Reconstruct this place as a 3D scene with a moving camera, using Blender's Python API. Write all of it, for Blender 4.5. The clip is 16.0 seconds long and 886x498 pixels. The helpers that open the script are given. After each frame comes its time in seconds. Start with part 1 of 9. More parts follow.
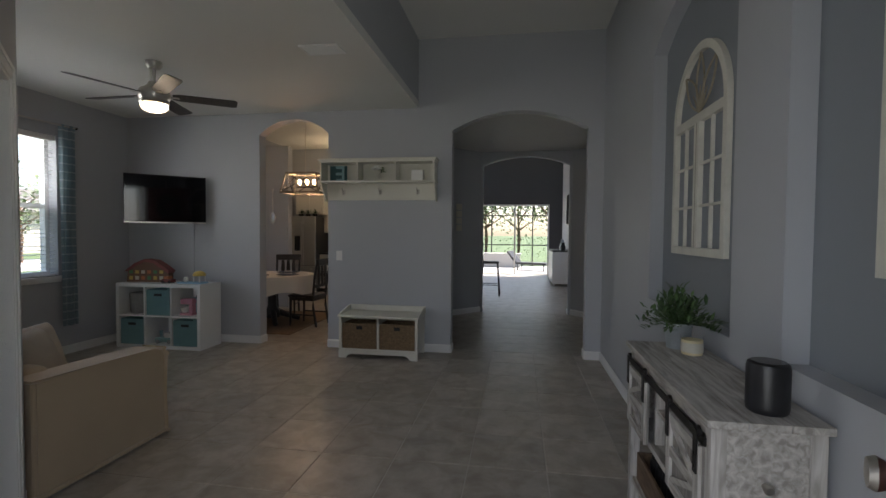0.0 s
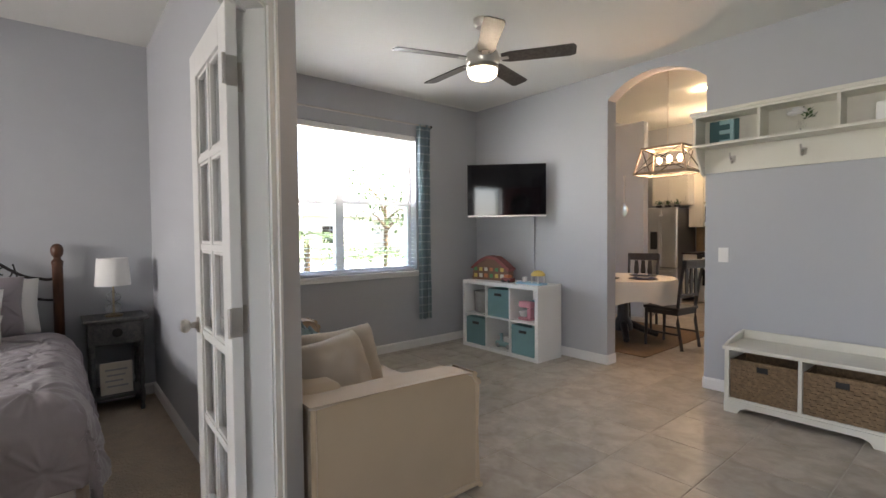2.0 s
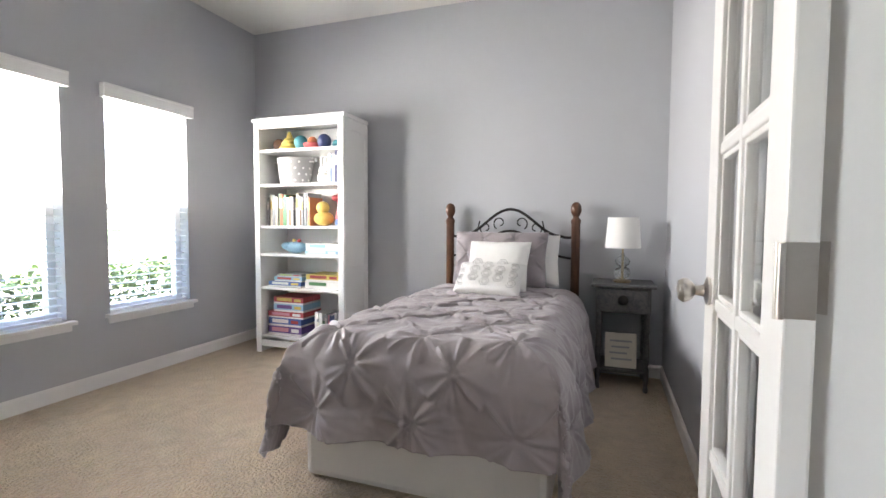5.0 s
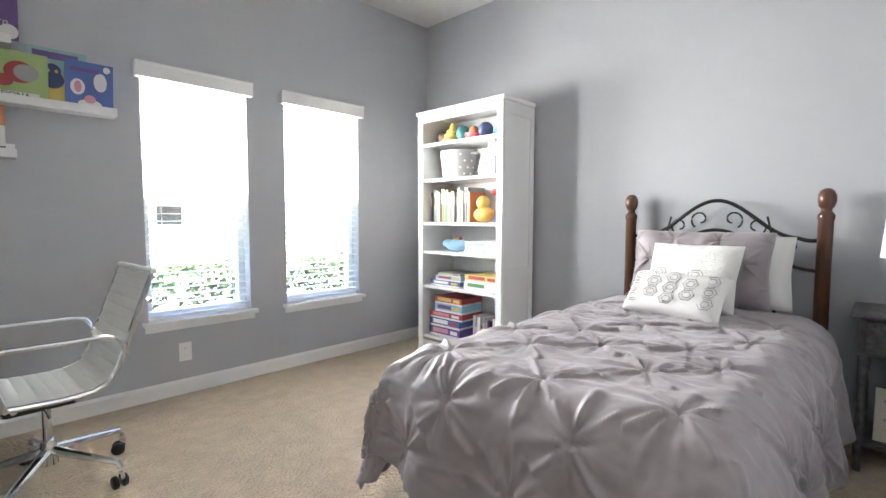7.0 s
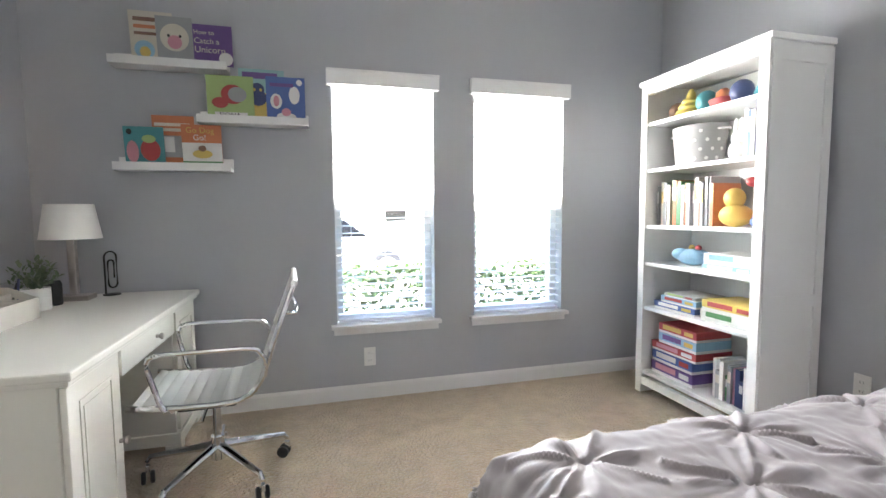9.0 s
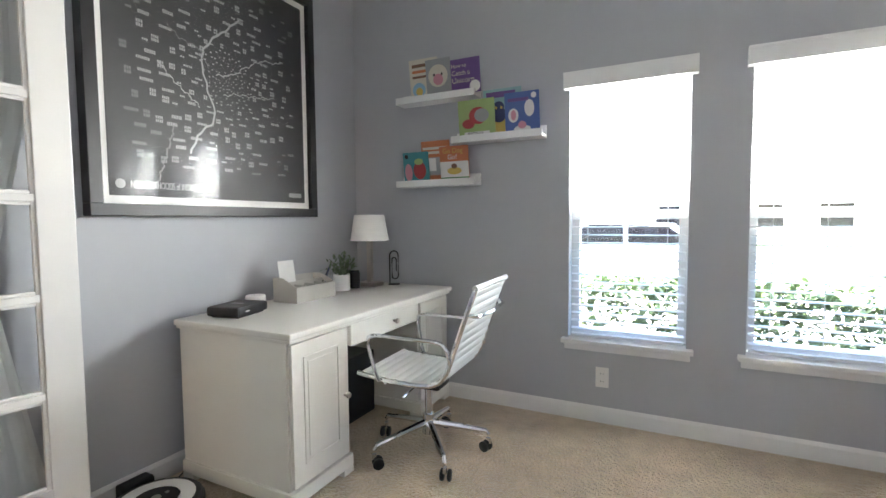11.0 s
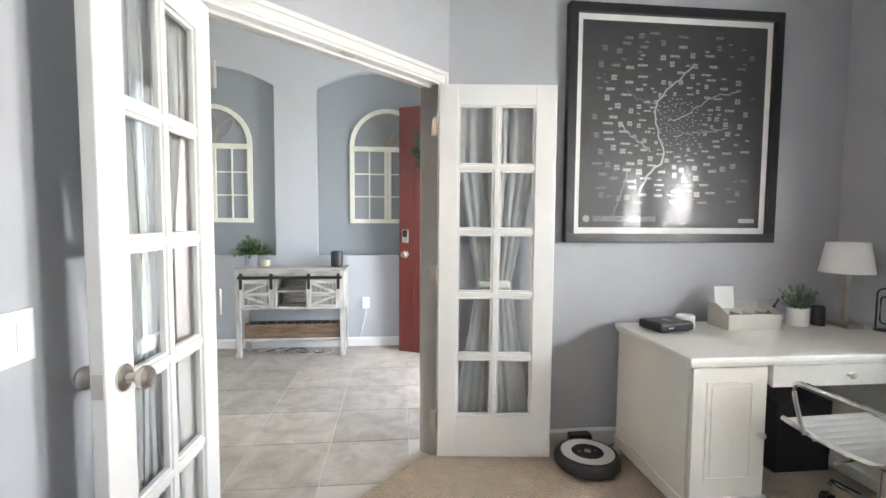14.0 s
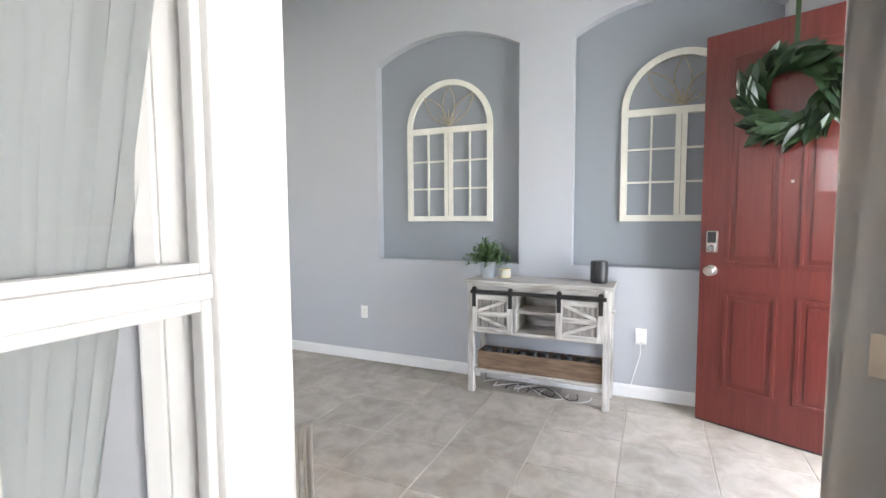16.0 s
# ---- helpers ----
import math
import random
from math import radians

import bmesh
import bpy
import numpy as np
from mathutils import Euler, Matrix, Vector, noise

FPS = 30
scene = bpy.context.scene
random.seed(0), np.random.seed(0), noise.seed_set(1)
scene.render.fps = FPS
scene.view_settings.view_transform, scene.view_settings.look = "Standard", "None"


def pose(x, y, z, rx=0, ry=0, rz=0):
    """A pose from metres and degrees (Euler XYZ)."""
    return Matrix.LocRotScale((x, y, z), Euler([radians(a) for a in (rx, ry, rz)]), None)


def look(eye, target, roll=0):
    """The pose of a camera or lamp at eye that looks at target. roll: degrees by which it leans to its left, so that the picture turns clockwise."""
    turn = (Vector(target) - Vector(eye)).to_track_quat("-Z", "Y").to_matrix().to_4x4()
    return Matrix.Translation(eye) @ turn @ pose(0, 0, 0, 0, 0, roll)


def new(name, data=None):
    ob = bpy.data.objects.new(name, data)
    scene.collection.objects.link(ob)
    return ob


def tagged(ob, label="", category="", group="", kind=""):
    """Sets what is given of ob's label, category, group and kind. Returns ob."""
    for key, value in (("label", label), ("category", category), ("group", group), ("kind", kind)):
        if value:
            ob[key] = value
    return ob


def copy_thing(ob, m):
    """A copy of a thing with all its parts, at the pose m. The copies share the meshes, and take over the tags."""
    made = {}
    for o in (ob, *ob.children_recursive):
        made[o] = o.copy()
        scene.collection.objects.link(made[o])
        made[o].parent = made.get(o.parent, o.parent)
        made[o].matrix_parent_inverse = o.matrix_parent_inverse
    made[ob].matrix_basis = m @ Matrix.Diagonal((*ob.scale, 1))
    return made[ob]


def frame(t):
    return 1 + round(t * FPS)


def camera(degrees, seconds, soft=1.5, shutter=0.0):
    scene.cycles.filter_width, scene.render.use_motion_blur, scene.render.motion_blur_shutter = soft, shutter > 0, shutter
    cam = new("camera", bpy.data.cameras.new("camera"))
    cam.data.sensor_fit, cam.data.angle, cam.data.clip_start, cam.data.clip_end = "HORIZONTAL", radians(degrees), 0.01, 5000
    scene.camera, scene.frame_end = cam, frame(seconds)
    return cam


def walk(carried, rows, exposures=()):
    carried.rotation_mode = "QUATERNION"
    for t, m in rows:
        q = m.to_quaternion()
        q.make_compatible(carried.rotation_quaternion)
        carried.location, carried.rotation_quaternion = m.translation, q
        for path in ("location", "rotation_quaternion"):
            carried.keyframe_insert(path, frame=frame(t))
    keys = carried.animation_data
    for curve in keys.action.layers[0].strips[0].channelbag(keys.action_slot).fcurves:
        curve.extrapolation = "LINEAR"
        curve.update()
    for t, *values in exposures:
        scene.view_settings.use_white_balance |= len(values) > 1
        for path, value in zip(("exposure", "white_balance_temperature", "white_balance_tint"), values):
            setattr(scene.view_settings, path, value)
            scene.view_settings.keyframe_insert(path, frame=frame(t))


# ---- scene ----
cam = camera(86.9, 16.0)
PATH = [
    (0, (0.512, 0.859, 1.402), (0.194, 2.832, 1.336), 0.5),
    (0.5, (0.387, 1.264, 1.412), (-0.155, 3.188, 1.342), 0.4),
    (1, (0.168, 1.567, 1.406), (-0.685, 3.374, 1.328), 0.2),
    (1.5, (-0.047, 1.87, 1.35), (-1.283, 3.441, 1.283), -0.1),
    (2, (-0.159, 2.077, 1.316), (-1.699, 3.351, 1.251), -0.5),
    (2.5, (-0.302, 2.246, 1.283), (-2.099, 3.121, 1.213), -0.4),
    (3, (-0.505, 2.299, 1.207), (-2.457, 2.729, 1.142), -0.4),
    (3.5, (-0.723, 2.289, 1.15), (-2.721, 2.353, 1.077), -0.5),
    (4, (-0.899, 2.292, 1.109), (-2.887, 2.087, 1.033), -0.2),
    (4.5, (-0.976, 2.288, 1.101), (-2.925, 1.848, 1.014), 0.2),
    (6.8, (-1.551, 2.335, 1.117), (-3.041, 1.011, 0.98), 0.05),
    (7, (-1.62, 2.333, 1.119), (-3.053, 0.944, 0.986), 0.15),
    (7.5, (-1.758, 2.255, 1.124), (-3.005, 0.697, 0.991), 0),
    (8, (-1.919, 2.162, 1.148), (-2.946, 0.451, 1.009), -0.15),
    (8.2, (-1.991, 2.128, 1.159), (-2.926, 0.365, 1.012), -0.05),
    (10.3, (-2.715, 1.985, 1.175), (-2.362, 0.021, 1.042), -0.6),
    (10.5, (-2.785, 1.968, 1.18), (-2.276, 0.038, 1.055), -0.3),
    (11, (-2.943, 1.923, 1.183), (-2.051, 0.137, 1.062), -0.45),
    (11.5, (-3.104, 1.904, 1.177), (-1.901, 0.311, 1.064), -0.25),
    (12, (-3.285, 1.899, 1.184), (-1.828, 0.534, 1.078), 0.26),
    (12.5, (-3.463, 1.843, 1.216), (-1.814, 0.716, 1.124), 0.4),
    (13, (-3.55, 1.806, 1.262), (-1.744, 0.952, 1.162), 0.5),
    (13.5, (-3.57, 1.803, 1.299), (-1.646, 1.271, 1.187), 0.5),
    (14, (-3.475, 1.867, 1.34), (-1.49, 1.662, 1.212), 0.4),
    (14.5, (-3.261, 1.962, 1.38), (-1.267, 2.043, 1.237), 0.1),
    (15, (-2.927, 2.028, 1.408), (-0.953, 2.307, 1.254), 0.1),
    (15.5, (-2.54, 2.075, 1.39), (-0.611, 2.603, 1.235), 0),
    (16, (-2.18, 2.105, 1.342), (-0.36, 2.922, 1.198), -0.35),
]
# seconds, stops, white balance
EXPO = [(0.0, 1.56, 6650, 13), (0.5, 1.95, 6500, 15), (1.0, 2.55, 6950, 15), (1.5, 2.78, 6850, 16), (2.5, 3.35, 6850, 16), (3.0, 3.0, 6850, 14), (3.5, 2.95, 6850, 12), (4.5, 3.75, 6800, 14), (7.0, 4.3, 6550, 11),
        (8.0, 4.3, 6550, 11), (10.5, 4.04, 6500, 10), (11.5, 4.04, 6560, 10), (12.5, 4.15, 6680, 11), (13.5, 4.15, 6650, 11), (14.5, 4.1, 6480, 12), (15.0, 3.97, 6600, 13), (15.5, 3.97, 6550, 13), (16.0, 4.1, 6550, 14)]
walk(cam, [(t, look(eye, target, roll)) for t, eye, target, roll in PATH], EXPO)

# ---- light ----
world = bpy.data.worlds.new("sky")
scene.world = world
world.use_nodes = True
wn = world.node_tree
sky = wn.nodes.new("ShaderNodeTexSky")
sky.sky_type, sky.sun_disc = "NISHITA", False
sky.sun_elevation, sky.sun_rotation = radians(58), radians(40)
sky.air_density, sky.dust_density = 1.0, 2.0
wn.nodes["Background"].inputs["Strength"].default_value = 0.15
wn.links.new(sky.outputs[0], wn.nodes["Background"].inputs["Color"])


def lamp(name, kind, m, energy, colour=(1, 1, 1), **sizes):
    data = bpy.data.lights.new(name, kind)
    data.energy, data.color = energy, colour
    for key, value in sizes.items():
        if key == "size":
            data.size = value
        if key == "size_y":
            data.shape, data.size_y = "RECTANGLE", value
        if key == "radius":
            data.shadow_soft_size = value
        if key == "angle":
            data.angle = radians(value)
    ob = new(name, data)
    ob.matrix_world = m
    return ob


lamp("sun", "SUN", look((0, 0, 0), (-0.34, -0.41, -0.85)), 5.0, (1.0, 0.96, 0.9), angle=0.5)
# daylight that comes in by the upper sashes, the open front door and the sliding doors
lamp("window_daylight", "AREA", look((-2.69, -1.03, 1.60), (-2.69, 2.0, 2.5)), 5.9, (1.0, 0.985, 0.96), size=0.54, size_y=0.66)
lamp("window_daylight", "AREA", look((-3.59, -1.03, 1.60), (-3.59, 2.0, 2.5)), 5.9, (1.0, 0.985, 0.96), size=0.56, size_y=0.66)
lamp("window_daylight", "AREA", look((-4.76, 4.375, 2.04), (0.0, 4.375, 2.4)), 7.6, (0.97, 0.985, 1.0), size=1.7, size_y=0.66)
lamp("door_daylight", "AREA", look((0.375, 0.72, 1.30), (0.375, 5.0, 1.5)), 4.3, (0.95, 0.98, 1.0), size=0.85, size_y=2.2)
lamp("slider_daylight", "AREA", look((-1.62, 17.38, 1.25), (-0.6, 9.0, 1.0)), 5, (0.98, 0.99, 1.0), size=1.2, size_y=2.2)
lamp("fan_bulb", "POINT", Matrix.Translation((-2.62, 4.50, 2.44)), 1.5, (1.0, 0.80, 0.58), radius=0.06)
for dx in (-0.12, 0.0, 0.12):
    lamp("chandelier_bulb", "POINT", Matrix.Translation((-2.71 + dx, 7.6, 2.16)), 2.0, (1.0, 0.62, 0.36), radius=0.03)
lamp("downlight_and_fill", "POINT", Matrix.Translation((-3.1, 9.6, 3.36)), 1.1, (1.0, 0.72, 0.42), radius=0.05)
# added warm fill for the kitchen units, with no fixture of its own
lamp("downlight_and_fill", "POINT", Matrix.Translation((-3.6, 10.9, 2.9)), 4, (1.0, 0.74, 0.45), radius=0.05)
# ---- materials ----
def mat(name, colour, rough=0.5, metal=0.0, vary=0.08, scale=6.0, fine=60.0, bump=0.1, depth=0.004, coat=0.0, rand=0.0, sheen=0.0, emit=None, power=0.0, alpha=1.0):
    """A surface with broad patches and fine grain, both in metres."""
    m = bpy.data.materials.new(name)
    m.use_nodes = True
    nt = m.node_tree
    b = nt.nodes["Principled BSDF"]
    b.inputs["Roughness"].default_value, b.inputs["Metallic"].default_value = rough, metal
    b.inputs["Coat Weight"].default_value = coat
    b.inputs["Sheen Weight"].default_value = sheen
    b.inputs["Alpha"].default_value = alpha
    if emit:
        b.inputs["Emission Color"].default_value = (*emit, 1)
        b.inputs["Emission Strength"].default_value = power
    geo = nt.nodes.new("ShaderNodeTexCoord")
    big = nt.nodes.new("ShaderNodeTexNoise")
    big.inputs["Scale"].default_value, big.inputs["Detail"].default_value = scale, 4
    small = nt.nodes.new("ShaderNodeTexNoise")
    small.inputs["Scale"].default_value, small.inputs["Detail"].default_value = fine, 3
    nt.links.new(geo.outputs["Object"], big.inputs["Vector"])
    nt.links.new(geo.outputs["Object"], small.inputs["Vector"])
    add = nt.nodes.new("ShaderNodeMath")
    add.operation = "MULTIPLY_ADD"
    nt.links.new(small.outputs[0], add.inputs[0])
    add.inputs[1].default_value = 0.5
    nt.links.new(big.outputs[0], add.inputs[2])
    val = nt.nodes.new("ShaderNodeMapRange")
    val.inputs[1].default_value, val.inputs[2].default_value = 0.35, 1.15
    val.inputs[3].default_value, val.inputs[4].default_value = 1 - vary, 1 + vary
    nt.links.new(add.outputs[0], val.inputs[0])
    hue = nt.nodes.new("ShaderNodeHueSaturation")
    hue.inputs["Color"].default_value = (*colour, 1)
    if rand:
        info = nt.nodes.new("ShaderNodeObjectInfo")
        shift = nt.nodes.new("ShaderNodeMapRange")
        shift.inputs[3].default_value, shift.inputs[4].default_value = 1 - rand, 1 + rand
        nt.links.new(info.outputs["Random"], shift.inputs[0])
        mul = nt.nodes.new("ShaderNodeMath")
        mul.operation = "MULTIPLY"
        nt.links.new(val.outputs[0], mul.inputs[0])
        nt.links.new(shift.outputs[0], mul.inputs[1])
        nt.links.new(mul.outputs[0], hue.inputs["Value"])
    else:
        nt.links.new(val.outputs[0], hue.inputs["Value"])
    nt.links.new(hue.outputs[0], b.inputs["Base Color"])
    if bump:
        bp = nt.nodes.new("ShaderNodeBump")
        bp.inputs["Strength"].default_value, bp.inputs["Distance"].default_value = bump, depth
        nt.links.new(small.outputs[0], bp.inputs["Height"])
        nt.links.new(bp.outputs[0], b.inputs["Normal"])
    return m


def wood(name, dark, light, rough=0.45, stretch=(1, 1, 12), scale=5.0, coat=0.0):
    """Grain that runs along the axis with the smallest stretch."""
    m = bpy.data.materials.new(name)
    m.use_nodes = True
    nt = m.node_tree
    b = nt.nodes["Principled BSDF"]
    b.inputs["Roughness"].default_value, b.inputs["Coat Weight"].default_value = rough, coat
    tc, mp = nt.nodes.new("ShaderNodeTexCoord"), nt.nodes.new("ShaderNodeMapping")
    mp.inputs["Scale"].default_value = stretch
    nz = nt.nodes.new("ShaderNodeTexNoise")
    nz.inputs["Scale"].default_value, nz.inputs["Detail"].default_value, nz.inputs["Distortion"].default_value = scale, 8, 0.6
    ramp = nt.nodes.new("ShaderNodeValToRGB")
    ramp.color_ramp.elements[0].color, ramp.color_ramp.elements[1].color = (*dark, 1), (*light, 1)
    ramp.color_ramp.elements[0].position, ramp.color_ramp.elements[1].position = 0.35, 0.65
    bp = nt.nodes.new("ShaderNodeBump")
    bp.inputs["Strength"].default_value, bp.inputs["Distance"].default_value = 0.2, 0.002
    for a, c in ((tc.outputs["Object"], mp.inputs[0]), (mp.outputs[0], nz.inputs["Vector"]), (nz.outputs[0], ramp.inputs[0]),
                 (ramp.outputs[0], b.inputs["Base Color"]), (nz.outputs[0], bp.inputs["Height"]), (bp.outputs[0], b.inputs["Normal"])):
        nt.links.new(a, c)
    return m


def glass(name, tint=(1, 1, 1), rough=0.0, face=0.022, rise=0.45):
    """A thin pane: clear straight through, with a mirror gloss that rises at a slant."""
    m = bpy.data.materials.new(name)
    m.use_nodes = True
    nt = m.node_tree
    out = nt.nodes["Material Output"]
    tr, gl, mix, lw, pw, ad = (nt.nodes.new("ShaderNode" + n) for n in ("BsdfTransparent", "BsdfGlossy", "MixShader", "LayerWeight", "Math", "Math"))
    tr.inputs[0].default_value = (*tint, 1)
    gl.inputs["Roughness"].default_value = rough
    lw.inputs["Blend"].default_value = 0.5
    pw.operation, ad.operation = "POWER", "MULTIPLY_ADD"
    pw.inputs[1].default_value, ad.inputs[1].default_value, ad.inputs[2].default_value = 4.0, rise, face
    nt.links.new(lw.outputs["Facing"], pw.inputs[0])
    nt.links.new(pw.outputs[0], ad.inputs[0])
    nt.links.new(ad.outputs[0], mix.inputs[0])
    nt.links.new(tr.outputs[0], mix.inputs[1])
    nt.links.new(gl.outputs[0], mix.inputs[2])
    nt.links.new(mix.outputs[0], out.inputs[0])
    return m


M_WALL = mat("blue_grey_wall_paint", (0.44, 0.452, 0.476), 0.6, vary=0.025, scale=1.2, fine=260, bump=0.12, depth=0.0015)
M_NICHE = mat("slate_niche_paint", (0.245, 0.265, 0.288), 0.6, vary=0.03, scale=1.5, fine=260, bump=0.12, depth=0.0015)
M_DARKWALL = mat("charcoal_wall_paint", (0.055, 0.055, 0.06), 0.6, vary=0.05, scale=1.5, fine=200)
M_CEIL = mat("ceiling_paint", (0.74, 0.735, 0.70), 0.75, vary=0.03, scale=1.0, fine=140, bump=0.2, depth=0.003)
M_TRIM = mat("white_trim_paint", (0.78, 0.775, 0.76), 0.35, vary=0.03, scale=4, fine=90, bump=0.04)
M_DOOR = mat("white_door_paint", (0.74, 0.735, 0.715), 0.32, vary=0.03, scale=3, fine=120, bump=0.04)
M_CARPET = mat("beige_carpet", (0.52, 0.41, 0.29), 0.95, vary=0.22, scale=11.0, fine=75, bump=1.0, depth=0.03, sheen=0.3)
M_TILE = mat("stone_floor_tile", (0.41, 0.375, 0.33), 0.36, vary=0.22, scale=5.0, fine=26, bump=0.08, depth=0.002, rand=0.11)
# veins and warm clouds that run on from tile to tile
tn = M_TILE.node_tree
place = tn.nodes.new("ShaderNodeNewGeometry")
for n_ in [n for n in tn.nodes if n.bl_idname == "ShaderNodeTexNoise"]:
    tn.links.new(place.outputs["Position"], n_.inputs["Vector"])
cloud, cramp = tn.nodes.new("ShaderNodeTexNoise"), tn.nodes.new("ShaderNodeValToRGB")
cloud.inputs["Scale"].default_value, cloud.inputs["Detail"].default_value, cloud.inputs["Distortion"].default_value = 6.5, 9, 0.7
cramp.color_ramp.elements[0].color, cramp.color_ramp.elements[1].color = (0.335, 0.290, 0.235, 1), (0.43, 0.390, 0.335, 1)
cramp.color_ramp.elements[0].position, cramp.color_ramp.elements[1].position = 0.37, 0.62
tn.links.new(place.outputs["Position"], cloud.inputs["Vector"])
tn.links.new(cloud.outputs[0], cramp.inputs[0])
tn.links.new(cramp.outputs[0], next(n for n in tn.nodes if n.bl_idname == "ShaderNodeHueSaturation").inputs["Color"])
M_GROUT = mat("tile_grout", (0.50, 0.465, 0.41), 0.9, vary=0.1, scale=8, fine=200)
M_GLASS = glass("window_glass")
M_BLIND = mat("white_blind_slats", (0.82, 0.82, 0.81), 0.5, vary=0.02, scale=3, fine=60, bump=0)
M_NICKEL = mat("brushed_nickel", (0.56, 0.53, 0.49), 0.32, 1.0, vary=0.06, scale=20, fine=200, bump=0.03)
M_CHROME = mat("chrome", (0.75, 0.76, 0.78), 0.08, 1.0, vary=0.02, bump=0)
M_BLACK = mat("black_plastic", (0.015, 0.015, 0.017), 0.4, vary=0.15, scale=10, fine=200, bump=0.05)
M_DARKMETAL = mat("dark_iron", (0.03, 0.028, 0.027), 0.45, 0.7, vary=0.2, scale=20, fine=200)
M_WHITE = mat("white_lacquer", (0.80, 0.80, 0.785), 0.3, vary=0.02, scale=4, fine=120, bump=0.03)
M_PLATE = mat("white_plastic_plate", (0.82, 0.81, 0.78), 0.3, vary=0.01, bump=0)
# ---- shapes ----
def bm_box(bm, x0, x1, y0, y1, z0, z1, bev=0.0):
    r = bmesh.ops.create_cube(bm, size=1, matrix=Matrix.Translation(((x0 + x1) / 2, (y0 + y1) / 2, (z0 + z1) / 2)) @ Matrix.Diagonal((abs(x1 - x0), abs(y1 - y0), abs(z1 - z0), 1)))
    vs = r["verts"]
    if bev:
        es = list({e for v in vs for e in v.link_edges})
        bmesh.ops.bevel(bm, geom=es, offset=bev, segments=2, affect="EDGES", profile=0.6)
    return vs


def boxes(*specs, bev=0.0):
    bm = bmesh.new()
    for s in specs:
        bm_box(bm, *s, bev=bev)
    return bm


def bm_cyl(bm, a, b, r0, r1=None, seg=14, cap=True):
    a, b = Vector(a), Vector(b)
    d = b - a
    q = d.to_track_quat("Z", "Y").to_matrix().to_4x4()
    bmesh.ops.create_cone(bm, cap_ends=cap, segments=seg, radius1=r0, radius2=r0 if r1 is None else r1, depth=d.length, matrix=Matrix.Translation((a + b) / 2) @ q)


def cyl(a, b, r0, r1=None, seg=14):
    bm = bmesh.new()
    bm_cyl(bm, a, b, r0, r1, seg)
    return bm


def bm_tube(bm, pts, r, seg=8, closed=False):
    """A round bar along a line of points; r may be a number or one radius a point."""
    pts = [Vector(p) for p in pts]
    rings, n = [], len(pts)
    up = Vector((0, 0, 1))
    for i, p in enumerate(pts):
        a, b = (pts[(i - 1) % n], pts[(i + 1) % n]) if closed else (pts[max(i - 1, 0)], pts[min(i + 1, n - 1)])
        d = (b - a).normalized()
        s = d.cross(up)
        if s.length < 1e-3:
            s = d.cross(Vector((0, 1, 0)))
        s.normalize()
        u = s.cross(d)
        rr = r[i] if isinstance(r, (list, tuple)) else r
        rings.append([bm.verts.new(p + rr * (math.cos(k * math.tau / seg) * s + math.sin(k * math.tau / seg) * u)) for k in range(seg)])
    for i in range(n if closed else n - 1):
        p, q = rings[i], rings[(i + 1) % n]
        for k in range(seg):
            bm.faces.new((p[k], p[(k + 1) % seg], q[(k + 1) % seg], q[k]))
    if not closed:
        bm.faces.new(rings[0][::-1])
        bm.faces.new(rings[-1])


def tube(pts, r, seg=8, closed=False):
    bm = bmesh.new()
    bm_tube(bm, pts, r, seg, closed)
    return bm


def bm_lathe(bm, prof, seg=24, at=(0, 0, 0)):
    """Turns (radius, height) pairs about the upright axis."""
    at = Vector(at)
    rings = []
    for r, z in prof:
        if r < 1e-5:
            rings.append([bm.verts.new(at + Vector((0, 0, z)))])
        else:
            rings.append([bm.verts.new(at + Vector((r * math.cos(k * math.tau / seg), r * math.sin(k * math.tau / seg), z))) for k in range(seg)])
    for p, q in zip(rings, rings[1:]):
        for k in range(seg):
            j = (k + 1) % seg
            f = ([p[0], q[j], q[k]] if len(p) == 1 else [p[k], p[j], q[0]] if len(q) == 1 else [p[k], p[j], q[j], q[k]])
            if len(set(f)) > 2:
                bm.faces.new(f)


def lathe(prof, seg=24, at=(0, 0, 0)):
    bm = bmesh.new()
    bm_lathe(bm, prof, seg, at)
    return bm


def slab(outline, holes, thick, m):
    """A flat piece cut from an outline of (u, v) with holes, thick along local y, v up; m places it."""
    bm = bmesh.new()
    edges = []
    for loop in (outline, *holes):
        vs = [bm.verts.new((u, 0, v)) for u, v in loop]
        edges += [bm.edges.new((vs[i], vs[(i + 1) % len(vs)])) for i in range(len(vs))]
    bmesh.ops.triangle_fill(bm, use_beauty=True, use_dissolve=False, edges=edges)
    r = bmesh.ops.extrude_face_region(bm, geom=bm.faces[:])
    bmesh.ops.translate(bm, vec=(0, thick, 0), verts=[v for v in r["geom"] if isinstance(v, bmesh.types.BMVert)])
    bmesh.ops.recalc_face_normals(bm, faces=bm.faces[:])
    bm.transform(m)
    return bm


def rect(u0, u1, v0, v1):
    return [(u0, v0), (u1, v0), (u1, v1), (u0, v1)]


def arched(u0, u1, v0, spring, apex, n=18):
    """An opening with a low segment arch."""
    pts = [(u0, v0), (u1, v0), (u1, spring)]
    h, w = apex - spring, (u1 - u0) / 2
    rad = (w * w + h * h) / (2 * h)
    a = math.asin(w / rad)
    c = (u0 + u1) / 2
    for i in range(1, n):
        t = a - 2 * a * i / n
        pts.append((c + rad * math.sin(t), spring + rad * (math.cos(t) - math.cos(a))))
    pts.append((u0, spring))
    return pts


